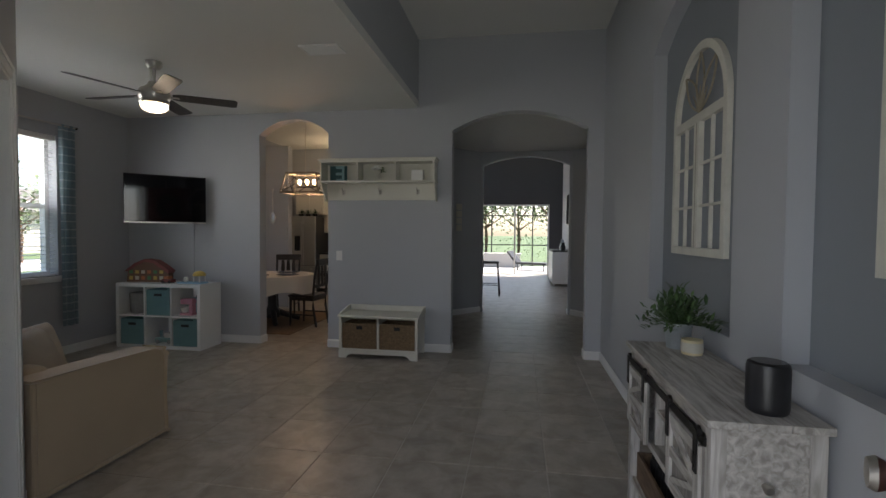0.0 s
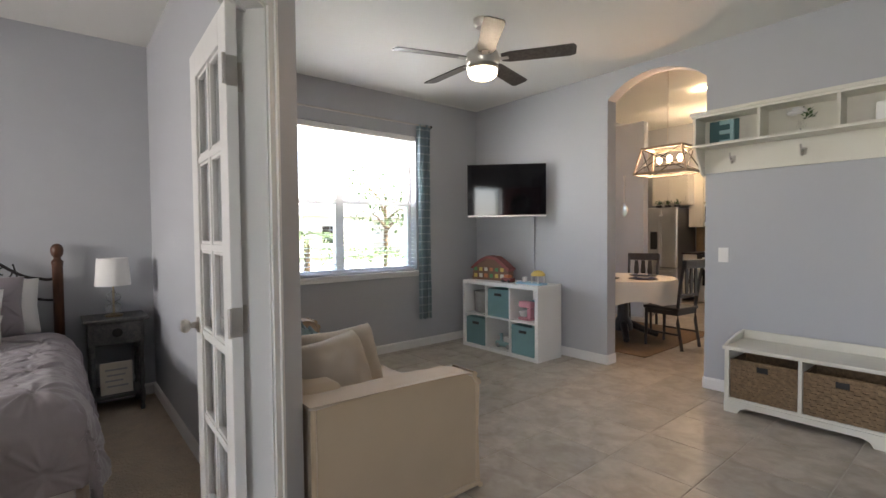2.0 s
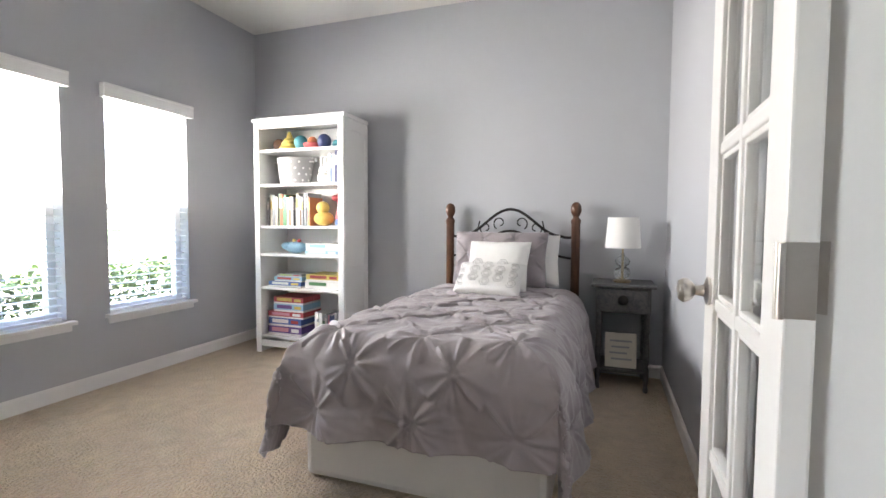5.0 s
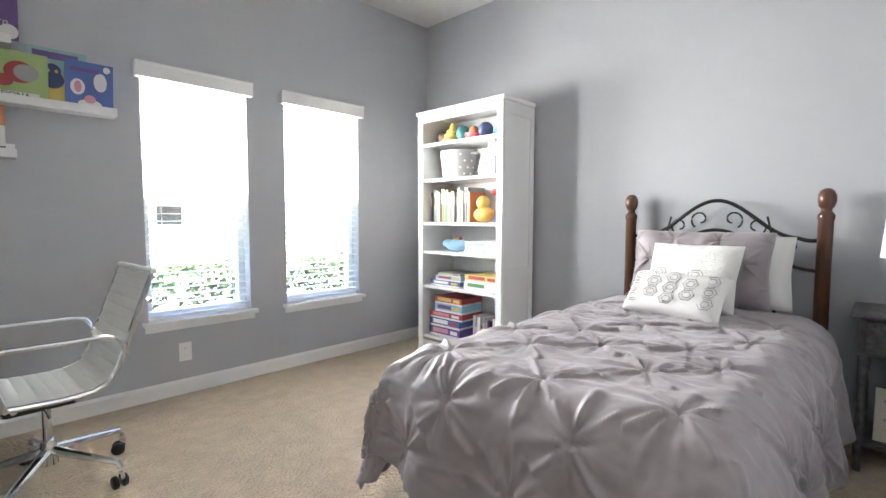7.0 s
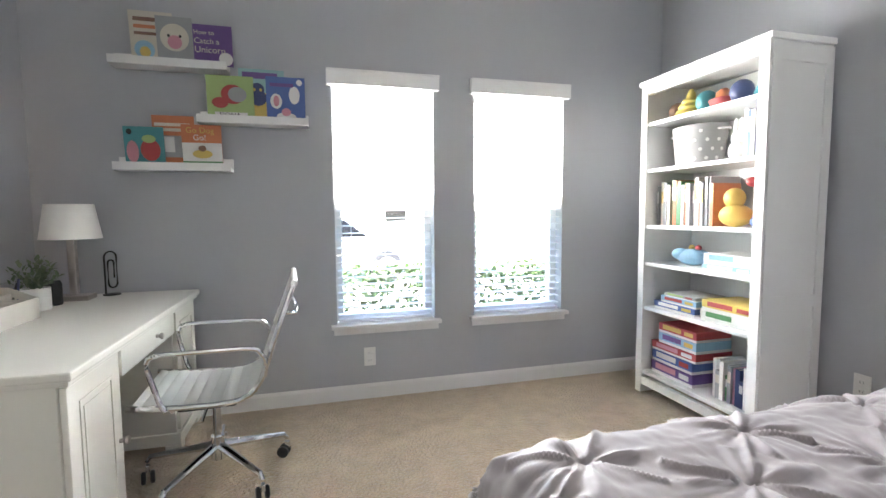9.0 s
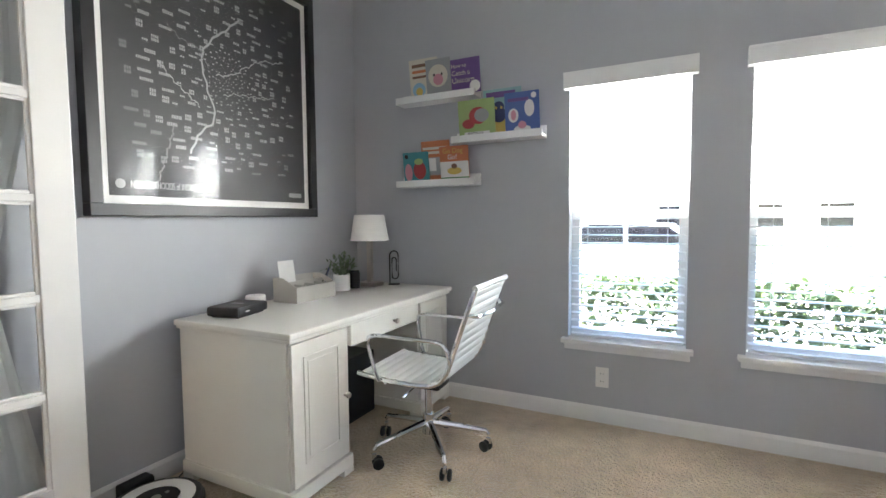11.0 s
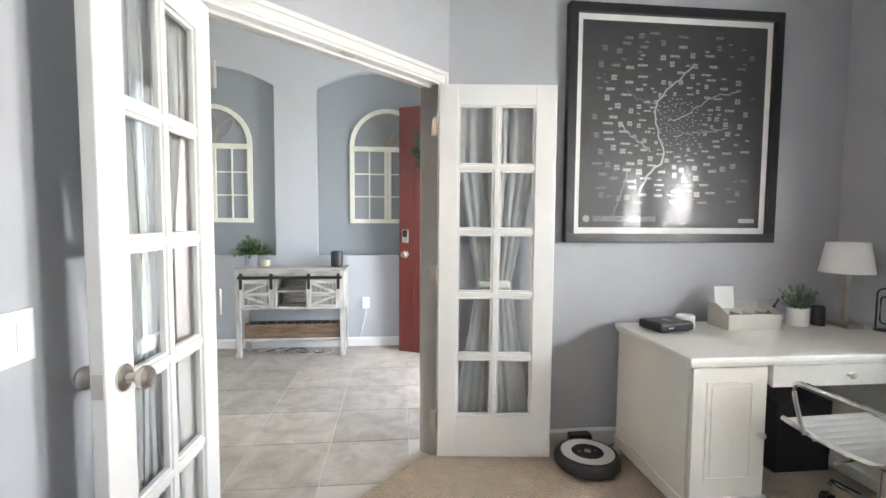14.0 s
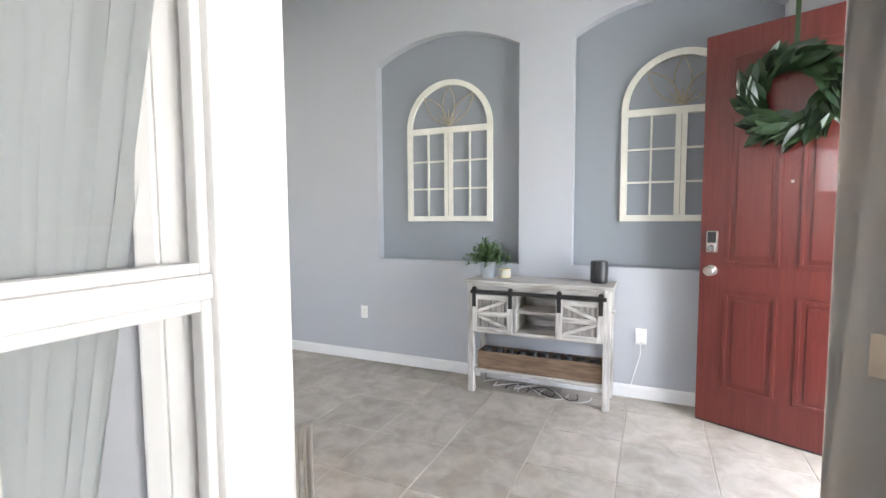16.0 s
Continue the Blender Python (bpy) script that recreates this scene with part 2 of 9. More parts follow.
def part(name, bm, material, parent=None, label="", smooth=False, m=None, angle=40):
    """Links a bmesh as one mesh object, under a thing or a part."""
    if m is not None:
        bm.transform(m)
    bmesh.ops.recalc_face_normals(bm, faces=bm.faces[:])
    me = bpy.data.meshes.new(name)
    bm.to_mesh(me)
    bm.free()
    me.materials.append(material)
    if smooth:
        me.shade_smooth()
        me.set_sharp_from_angle(angle=radians(angle))
    ob = new(name, me)
    if parent:
        ob.parent = parent
    if label:
        ob["label"] = label
    return ob


def thing(name, label, category, m=None, group="", kind=""):
    ob = new(name)
    ob.empty_display_size = 0.1
    ob.matrix_world = m if m is not None else Matrix()
    return tagged(ob, label, category, group, kind)


def structure(name, bm, material, label, category, smooth=False):
    return tagged(part(name, bm, material, smooth=smooth), label, category, "", "structure")


def arc(c, r, a0, a1, n, ax=(1, 0, 0), ay=(0, 0, 1)):
    c, ax, ay = Vector(c), Vector(ax), Vector(ay)
    return [c + r * (math.cos(radians(a0 + (a1 - a0) * i / n)) * ax + math.sin(radians(a0 + (a1 - a0) * i / n)) * ay) for i in range(n + 1)]


UPRIGHT_Y = pose(0, 0, 0, 0, 0, 90)
# ---- plan, in metres ----
WEST, SOUTH, EAST, PART, CEIL = -4.69, -0.86, -0.85, 2.69, 2.86   # bedroom faces
LWEST, PLIV, NORTH = -4.52, 2.81, 6.25                              # living room faces
ENTRY_E, FRONT, HIGH, TRAY = 1.43, 0.92, 3.65, -0.66                # entry faces
DIAG_O, DIAG_D, DIAG_N = Vector((-0.85, 1.57, 0)), Vector((-1, 1, 0)).normalized(), Vector((1, 1, 0)).normalized()
DIAG = Matrix(((DIAG_D.x, DIAG_N.x, 0, DIAG_O.x), (DIAG_D.y, DIAG_N.y, 0, DIAG_O.y), (0, 0, 1, 0), (0, 0, 0, 1)))  # u along the wall, v out to the hall
OPEN0, OPEN1, HEAD = 0.095, 1.368, 2.065
ALONG_Y = Matrix(((0, 1, 0, 0), (1, 0, 0, 0), (0, 0, 1, 0), (0, 0, 0, 1)))  # u runs along y, thickness towards +x


def at_x(x):
    return Matrix.Translation((x, 0, 0)) @ ALONG_Y


def at_y(y):
    return Matrix.Translation((0, y, 0))


# floors
structure("floor_bedroom", boxes((WEST - 0.1, EAST + 0.02, SOUTH - 0.1, 1.60, -0.12, 0.006)), M_CARPET, "beige cut-pile carpet across the bedroom", "floor")
bm = bmesh.new()
pts = [(WEST - 0.1, 1.60), (EAST + 0.02, 1.60), (-1.99, 2.71), (WEST - 0.1, 2.75)]
top = [bm.verts.new((x, y, 0.006)) for x, y in pts]
low = [bm.verts.new((x, y, -0.12)) for x, y in pts]
bm.faces.new(top)
bm.faces.new(low[::-1])
for i in range(4):
    bm.faces.new((low[i], low[(i + 1) % 4], top[(i + 1) % 4], top[i]))
structure("floor_bedroom_north", bm, M_CARPET, "beige cut-pile carpet beside the bed", "floor")
structure("floor_hall", boxes((-5.1, 3.0, 0.72, 17.62, -0.14, -0.0034)), M_GROUT, "grouted bed of the stone tile floor", "floor")

# bedroom walls
WIN1, WIN2, WSILL, WHEAD = (-3.00, -2.38), (-3.91, -3.27), 0.46, 1.97
structure("wall_south", slab(rect(WEST - 0.15, EAST + 0.12, 0, CEIL + 0.1), [rect(*WIN1, WSILL, WHEAD), rect(*WIN2, WSILL, WHEAD)], -0.16, at_y(SOUTH)), M_WALL, "pale blue-grey bedroom wall with two tall windows", "wall")
structure("wall_west", boxes((WEST - 0.16, WEST, SOUTH, PART + 0.04, 0, CEIL + 0.1)), M_WALL, "pale blue-grey bedroom wall behind the bed", "wall")
structure("wall_map", boxes((EAST, EAST + 0.12, SOUTH, 1.572, 0, HIGH)), M_WALL, "pale blue-grey bedroom wall behind the desk", "wall")
structure("wall_partition", boxes((LWEST - 0.3, -1.97, PART, PLIV, 0, CEIL + 0.1)), M_WALL, "pale blue-grey wall between bedroom and living room", "wall")
structure("wall_diagonal", slab(rect(0.0, 1.63, -0.05, HIGH), [rect(OPEN0, OPEN1, -0.015, HEAD)], 0.12, DIAG), M_WALL, "pale blue-grey slanting wall around the french doors", "wall")
structure("ceiling_bedroom", boxes((WEST - 0.2, EAST + 0.1, SOUTH - 0.2, PART + 0.1, CEIL, CEIL + 0.1)), M_CEIL, "off-white bedroom ceiling", "ceiling")

# living room and entry walls
LW0, LW1, LSILL, LHEAD = 3.46, 5.29, 0.90, 2.44
structure("wall_living_west", slab(rect(PLIV - 0.1, NORTH + 0.1, 0, CEIL + 0.1), [rect(LW0, LW1, LSILL, LHEAD)], -0.2, at_x(LWEST)), M_WALL, "blue-grey living room wall with a wide window", "wall")
ARCH_L, ARCH_R = (-2.67, -1.77, -0.015, 2.60, 2.78), (-0.26, 1.26, -0.015, 2.59, 2.80)
structure("wall_north", slab(rect(LWEST - 0.2, 2.6, -0.05, HIGH + 0.1), [arched(*ARCH_L), arched(*ARCH_R)], 0.15, at_y(NORTH)), M_WALL, "blue-grey wall with two arched openings", "wall")
NICHE1, NICHE2, NZ = (3.07, 4.36), (1.37, 2.66), (0.955, 2.655, 2.83)
structure("wall_east", slab(rect(FRONT - 0.2, NORTH, 0, HIGH + 0.1), [arched(*NICHE1, *NZ), arched(*NICHE2, *NZ)], 0.09, at_x(ENTRY_E)), M_WALL, "blue-grey entry wall with two arched recesses", "wall")
structure("wall_niche_back", boxes((ENTRY_E + 0.09, ENTRY_E + 0.2, FRONT - 0.2, NORTH, 0, HIGH + 0.1)), M_NICHE, "slate-grey painted backs of the recesses", "wall")
DOOR_X0, DOOR_X1 = -0.09, 0.84
structure("wall_front", slab(rect(EAST + 0.06, ENTRY_E, -0.05, HIGH + 0.1), [rect(DOOR_X0, DOOR_X1, -0.015, 2.46)], -0.16, at_y(FRONT)), M_WALL, "blue-grey entry wall around the front door", "wall")
structure("ceiling_living", boxes((LWEST - 0.2, TRAY, 1.5, NORTH, CEIL + 0.003, CEIL + 0.083)), M_CEIL, "off-white living room ceiling", "ceiling")
structure("ceiling_bulkhead", boxes((TRAY - 0.1, TRAY - 0.002, 1.5, NORTH - 0.001, CEIL + 0.01, HIGH + 0.1)), M_WALL, "blue-grey step up to the high entry ceiling", "ceiling")
structure("ceiling_entry", boxes((-1.0, ENTRY_E + 0.1, FRONT - 0.2, NORTH, HIGH, HIGH + 0.1)), M_CEIL, "off-white high entry ceiling", "ceiling")

# hall behind the right arch, family room and kitchen beyond
HY = 9.25
structure("wall_hall_arch", slab(rect(-0.2, 1.47, -0.05, 4.1), [arched(-0.12, 1.38, -0.015, 2.62, 2.77)], 0.14, at_y(HY)), M_WALL, "blue-grey hall wall with an arched opening", "wall")
for nm, a, b in (("wall_hall_west", (-0.17, HY), (-0.86, HY - 0.8)), ("wall_hall_east", (1.42, HY), (2.1, HY - 0.8))):
    a, b = Vector((*a, 0)), Vector((*b, 0))
    d = (b - a).normalized()
    n = Vector((-d.y, d.x, 0)) if nm.endswith("east") else Vector((d.y, -d.x, 0))
    n = n if n.y > 0 else -n
    bm = boxes((0, (b - a).length, 0, 0.1, 0, CEIL))
    bm.transform(Matrix(((d.x, n.x, 0, a.x), (d.y, n.y, 0, a.y), (0, 0, 1, 0), (0, 0, 0, 1))))
    structure(nm, bm, M_WALL, "blue-grey slanting hall wall", "wall")
structure("wall_hall_side_west", boxes((-1.0, -0.86, NORTH + 0.15, HY - 0.78, 0, CEIL)), M_WALL, "blue-grey hall side wall", "wall")
structure("wall_hall_side_east", boxes((2.1, 2.24, NORTH + 0.15, HY - 0.78, 0, CEIL)), M_WALL, "blue-grey hall side wall", "wall")
structure("ceiling_hall", boxes((-1.0, 2.3, NORTH + 0.15, HY, CEIL, CEIL + 0.1)), M_CEIL, "off-white hall ceiling", "ceiling")
FAR = 17.4
SL0, SL1, SLH = -2.4, 1.56, 2.44
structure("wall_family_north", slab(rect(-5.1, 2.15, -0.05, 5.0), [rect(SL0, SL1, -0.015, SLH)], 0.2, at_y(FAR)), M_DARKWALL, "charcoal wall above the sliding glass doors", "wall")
structure("wall_family_east", boxes((1.99, 2.15, HY + 0.14, FAR, 0, 5.0)), M_WALL, "blue-grey family room wall", "wall")
structure("ceiling_family", boxes((-5.1, 2.2, 11.95, FAR + 0.2, 4.85, 4.95)), M_CEIL, "off-white family room ceiling", "ceiling")
structure("ceiling_family_south", boxes((-2.2, 2.2, HY + 0.14, 11.95, 4.85, 4.95)), M_CEIL, "off-white family room ceiling", "ceiling")
structure("wall_family_upper", boxes((-5.1, -2.2, 11.95, 12.05, 3.45, 4.85), (-2.3, -2.2, HY + 0.14, 11.95, 3.56, 4.85)), M_WALL, "blue-grey wall above the kitchen opening", "wall")
structure("wall_dining", boxes((-5.06, -3.72, 9.0, 9.14, 0, 3.0)), M_WALL, "blue-grey dining nook wall", "wall")
structure("wall_dining_west", boxes((-5.2, -5.06, NORTH + 0.15, FAR, 0, 4.1)), M_WALL, "blue-grey dining nook side wall", "wall")
structure("wall_kitchen", boxes((-5.06, -2.2, 11.8, 11.95, 0, 4.1)), M_WALL, "wall behind the kitchen units", "wall")
structure("ceiling_kitchen", boxes((-5.1, -1.0, NORTH + 0.15, 11.95, 3.45, 3.55)), M_CEIL, "off-white kitchen ceiling", "ceiling")
structure("wall_kitchen_east", boxes((-1.14, -1.0, NORTH + 0.15, 9.4, 0, 3.5)), M_WALL, "blue-grey kitchen side wall", "wall")

# ---- windows, doors, trim ----
def window(name, label, m, w, sill, head, depth, units=1, rail=None, slats=None, tilt=0.0, valance=0.09, sill_out=0.05):
    """A sash window with blinds. Local x along the wall, local y out of the house, wall face at y = 0."""
    win = thing(name, label, "window", m, kind="structure")
    fr = 0.045
    bm = bmesh.new()
    for z0, z1 in ((sill, sill + fr), (head - fr, head)):
        bm_box(bm, 0, w, depth * 0.55, depth * 0.9, z0, z1)
    uw = w / units
    for k in range(units + 1):
        c = k * uw
        bm_box(bm, max(c - fr, 0), min(c + fr, w), depth * 0.552, depth * 0.898, sill + fr, head - fr)
    part("window_frame", bm, M_TRIM, win)
    bm = bmesh.new()
    for k in range(units):
        bm_box(bm, k * uw + fr, (k + 1) * uw - fr, depth * 0.56, depth * 0.8, rail - 0.02, rail + 0.025)
    part("meeting_rail", bm, M_TRIM, win)
    for k in range(units):
        for z0, z1 in ((sill + fr, rail - 0.02), (rail + 0.025, head - fr)):
            pane = part("pane", boxes((k * uw + fr, (k + 1) * uw - fr, depth * 0.7, depth * 0.7 + 0.004, z0, z1)), M_GLASS, win)
            pane.visible_shadow = False
    part("window_sill", boxes((-0.035, w + 0.035, -sill_out, depth * 0.5, sill - 0.028, sill - 0.002), bev=0.005), M_TRIM, win)
    part("window_apron", boxes((-0.02, w + 0.02, -0.018, -0.001, sill - 0.068, sill - 0.028), bev=0.004), M_TRIM, win)
    bm = bmesh.new()
    step = 0.046
    n = int((head - sill - 0.06) / step)
    ang = radians(tilt)
    for k in range(units):
        x0, x1 = k * uw + 0.012, (k + 1) * uw - 0.012
        for i in range(n):
            z = sill + 0.05 + i * step
            if slats and not (slats[0] <= z <= slats[1]):
                continue
            dy, dz = 0.022 * math.cos(ang), 0.022 * math.sin(ang)
            y = depth * 0.22
            vs = [bm.verts.new(p) for p in ((x0, y - dy, z - dz), (x1, y - dy, z - dz), (x1, y + dy, z + dz), (x0, y + dy, z + dz),
                                            (x0, y - dy, z - dz + 0.003), (x1, y - dy, z - dz + 0.003), (x1, y + dy, z + dz + 0.003), (x0, y + dy, z + dz + 0.003))]
            for f in ((3, 2, 1, 0), (4, 5, 6, 7), (0, 1, 5, 4), (1, 2, 6, 5), (2, 3, 7, 6), (3, 0, 4, 7)):
                bm.faces.new([vs[j] for j in f])
    part("blind_slats", bm, M_BLIND, win, "white horizontal blind slats")
    bm = bmesh.new()
    for k in range(units):
        for f in (0.16, 0.5, 0.84):
            bm_box(bm, k * uw + uw * f - 0.0015, k * uw + uw * f + 0.0015, depth * 0.22 - 0.0015, depth * 0.22 + 0.0015, sill + 0.03, head - 0.04)
    part("blind_cord", bm, M_BLIND, win)
    part("blind_bottom_rail", boxes((0.012, w - 0.012, depth * 0.13, depth * 0.31, sill + 0.004, sill + 0.022), bev=0.003), M_BLIND, win)
    if valance:
        part("valance", boxes((-0.03, w + 0.03, -0.05, -0.002, head - 0.045, head + valance - 0.045), (-0.03, w + 0.03, -0.055, -0.05, head + valance - 0.06, head + valance - 0.045), bev=0.003), M_BLIND, win)
    else:
        part("head_rail", boxes((0.005, w - 0.005, depth * 0.05, depth * 0.4, head - 0.06, head - 0.005), bev=0.004), M_BLIND, win)
    bm = bmesh.new()
    for k in range(units):
        for f in (0.25, 0.75):
            bm_cyl(bm, (k * uw + uw * f, depth * 0.45, rail + 0.03), (k * uw + uw * f, depth * 0.55, rail + 0.03), 0.014, seg=10)
    part("sash_lock", bm, M_NICKEL, win)
    return win


SOUTHWARD = Matrix(((-1, 0, 0, 0), (0, -1, 0, 0), (0, 0, 1, 0), (0, 0, 0, 1)))
for i, (a, b) in enumerate((WIN1, WIN2)):
    window(f"window_{i + 1}", "tall white sash window with open horizontal blinds", Matrix.Translation((b, SOUTH, 0)) @ SOUTHWARD, b - a, WSILL + 0.03, WHEAD, 0.16, 1, 1.21, tilt=4)
WESTWARD = Matrix(((0, -1, 0, 0), (1, 0, 0, 0), (0, 0, 1, 0), (0, 0, 0, 1)))
window("window_3", "wide double sash window with horizontal blinds", Matrix.Translation((LWEST, LW0, 0)) @ WESTWARD, LW1 - LW0, LSILL, LHEAD, 0.2, 2, 1.66, tilt=3, valance=0, sill_out=0.04)


def basis(o, u, v):
    u, v = Vector(u).normalized(), Vector(v).normalized()
    return Matrix(((u.x, v.x, 0, o[0]), (u.y, v.y, 0, o[1]), (u.z, v.z, 1, o[2]), (0, 0, 0, 1)))


M_SHEER = mat("sheer_curtain", (0.66, 0.69, 0.685), 0.85, vary=0.05, scale=8, fine=300, bump=0.15, depth=0.001, sheen=0.2)


def drape(w, z0, z1, waist=None, folds=7, depth=0.018, tie=0.5, n=60, m=24):
    """Hanging cloth, gathered at a tie where waist is given."""
    bm = bmesh.new()
    grid = []
    for j in range(m + 1):
        f = j / m
        z = z1 + (z0 - z1) * f
        k = 1.0
        if waist:
            d = abs(f - tie) / max(tie, 1 - tie)
            k = waist + (1 - waist) * (min(d * 1.5, 1.0) if f < tie else 0.95 * min(d * 1.3, 1.0))
        row = []
        for i in range(n + 1):
            s = i / n - 0.5
            ph = s * folds * math.tau
            dep = depth * (0.6 + 0.4 * math.sin(s * 9 + f * 2)) * (1.0 if not waist else 0.5 + 0.7 * k)
            row.append(bm.verts.new((s * w * k + 0.004 * math.sin(3 * ph + f * 5), dep * math.sin(ph + 0.6 * math.sin(f * 4)), z)))
        grid.append(row)
    for a, b in zip(grid, grid[1:]):
        for i in range(n):
            bm.faces.new((a[i], a[i + 1], b[i + 1], b[i]))
    r = bmesh.ops.solidify(bm, geom=bm.faces[:], thickness=0.0015)
    return bm


def french_door(name, label, o, u, v, width=0.64, tie_low=True):
    """A glazed door leaf; local x from the hinge, local y away from the room."""
    W, T, H0, H1 = width, 0.036, 0.012, 2.058
    door = thing(name, label, "door", basis((*o, 0), u, v), kind="structure")
    st, top, bot, mun = 0.112, 0.108, 0.235, 0.026
    g0, g1, h0, h1 = st, W - st, H0 + bot, H1 - top
    part("stile", boxes((0.010, st, 0, T, H0, H1), bev=0.004), M_DOOR, door)
    part("stile", boxes((W - st, W, 0, T, H0, H1), bev=0.004), M_DOOR, door)
    part("top_rail", boxes((st, W - st, 0.0005, T - 0.0005, h1, H1 - 0.001)), M_DOOR, door)
    part("bottom_rail", boxes((st, W - st, 0.0005, T - 0.0005, H0 + 0.001, h0)), M_DOOR, door)
    ph = (h1 - h0 - 4 * mun) / 5
    part("muntin", boxes(((g0 + g1) / 2 - mun / 2, (g0 + g1) / 2 + mun / 2, 0.004, T - 0.004, h0, h1), bev=0.004), M_DOOR, door)
    for k in range(4):
        z = h0 + (k + 1) * ph + k * mun
        part("muntin", boxes((g0, g1, 0.0045, T - 0.0045, z, z + mun), bev=0.004), M_DOOR, door)
    pw = (g1 - g0 - mun) / 2
    for k in range(5):
        for c in range(2):
            x0, z0 = g0 + c * (pw + mun), h0 + k * (ph + mun)
            bm = bmesh.new()
            for a in ((x0, x0 + 0.012, z0, z0 + ph), (x0 + pw - 0.012, x0 + pw, z0, z0 + ph), (x0 + 0.012, x0 + pw - 0.012, z0, z0 + 0.012), (x0 + 0.012, x0 + pw - 0.012, z0 + ph - 0.012, z0 + ph)):
                bm_box(bm, a[0], a[1], 0.009, T - 0.009, a[2], a[3], bev=0.003)
            part("glazing_bead", bm, M_DOOR, door)
            pn = part("pane", boxes((x0 + 0.010, x0 + pw - 0.010, T / 2 - 0.002, T / 2 + 0.002, z0 + 0.010, z0 + ph - 0.010)), M_GLASS, door)
            pn.visible_shadow = False
    cur = thing("door_curtain", "pale grey sheer curtain tied at its middle on a glazed door", "curtain", basis((*o, 0), u, v))
    xm, hh = (g0 + g1) / 2, h1 - h0 + 0.09
    part("curtain_panel", drape((g1 - g0) + 0.05, h0 - 0.04, h1 + 0.05, waist=0.40, folds=8, depth=0.012, tie=0.57, n=110, m=36), M_SHEER, cur, smooth=True, m=Matrix.Translation((xm, T + 0.022, 0)))
    part("tie_band", boxes((-0.088, 0.088, 0.007, 0.036, -0.022, 0.022), bev=0.012), M_SHEER, cur, "folded tie band", m=Matrix.Translation((xm, T, h1 + 0.05 - 0.57 * hh)))
    part("curtain_rod", cyl((g0 - 0.02, T + 0.020, h1 + 0.045), (g1 + 0.02, T + 0.020, h1 + 0.045), 0.006), M_DOOR, cur, smooth=True)
    part("curtain_rod", cyl((g0 - 0.02, T + 0.020, h0 - 0.035), (g1 + 0.02, T + 0.020, h0 - 0.035), 0.006), M_DOOR, cur, smooth=True)
    for z in (0.22, 1.035, 1.84):
        part("hinge", boxes((0.0075, 0.0102, -0.002, 0.034, z - 0.048, z + 0.048), bev=0.001), M_NICKEL, door, "brushed nickel hinge")
        part("hinge_knuckle", cyl((-0.002, -0.008, z - 0.047), (-0.002, -0.008, z + 0.047), 0.006), M_NICKEL, door, smooth=True)
    return door


def knob(parent, x, z, y, way, material=None):
    """A round door knob on a rose, out of the face at y."""
    s = way
    prof = [(0.0, 0), (0.033, 0), (0.033, 0.006), (0.014, 0.012), (0.011, 0.03), (0.02, 0.036), (0.028, 0.046), (0.029, 0.056), (0.022, 0.066), (0.0, 0.069)]
    bm = lathe(prof, 20)
    part("door_knob", bm, material or M_NICKEL, parent, "brushed nickel round knob", smooth=True, m=Matrix.Translation((x, y, z)) @ pose(0, 0, 0, 90 if s < 0 else -90, 0, 0))


HINGE_R, HINGE_L = (-0.945, 1.640), (-1.732, 2.503)
door_r = french_door("door_1", "white glazed french door standing open against the wall", HINGE_R, (-0.10, -0.99, 0), (0.99, -0.10, 0))
door_l = french_door("door_2", "white glazed french door with knob standing open into the bedroom", HINGE_L, (-0.9993, 0.037, 0), (0.037, 0.9993, 0), width=0.62)
knob(door_l, 0.555, 0.95, 0.0, -1)
knob(door_l, 0.555, 0.95, 0.036, 1)
part("latch_plate", boxes((0.6195, 0.6225, 0.006, 0.030, 0.92, 0.98), bev=0.001), M_NICKEL, door_l)

# frame of the french doors: jambs, head, casings on both sides
frame_fd = thing("door_frame", "white painted frame and casing round the french doors", "door frame", DIAG, kind="structure")
part("jamb", boxes((OPEN0 - 0.018, OPEN0, -0.004, 0.124, 0, HEAD), bev=0.003), M_DOOR, frame_fd)
part("jamb", boxes((OPEN1, OPEN1 + 0.018, -0.004, 0.124, 0, HEAD), bev=0.003), M_DOOR, frame_fd)
for zz in (0.22, 1.035, 1.84):
    part("hinge_plate", boxes((OPEN1 - 0.0025, OPEN1, -0.002, 0.042, zz - 0.048, zz + 0.048), bev=0.001), M_NICKEL, frame_fd, "brushed nickel hinge plate")
    part("hinge_plate", boxes((OPEN0, OPEN0 + 0.0025, -0.002, 0.042, zz - 0.048, zz + 0.048), bev=0.001), M_NICKEL, frame_fd, "brushed nickel hinge plate")
part("head_jamb", boxes((OPEN0 - 0.018, OPEN1 + 0.018, -0.004, 0.124, HEAD - 0.001, HEAD + 0.018), bev=0.003), M_DOOR, frame_fd)
part("door_stop", boxes((OPEN0 + 0.001, OPEN1 - 0.001, 0.045, 0.06, HEAD - 0.014, HEAD - 0.001)), M_DOOR, frame_fd)
part("strike_plate", boxes((0.66, 0.73, 0.01, 0.035, HEAD - 0.004, HEAD - 0.0012)), M_NICKEL, frame_fd, "dark metal catch in the head")


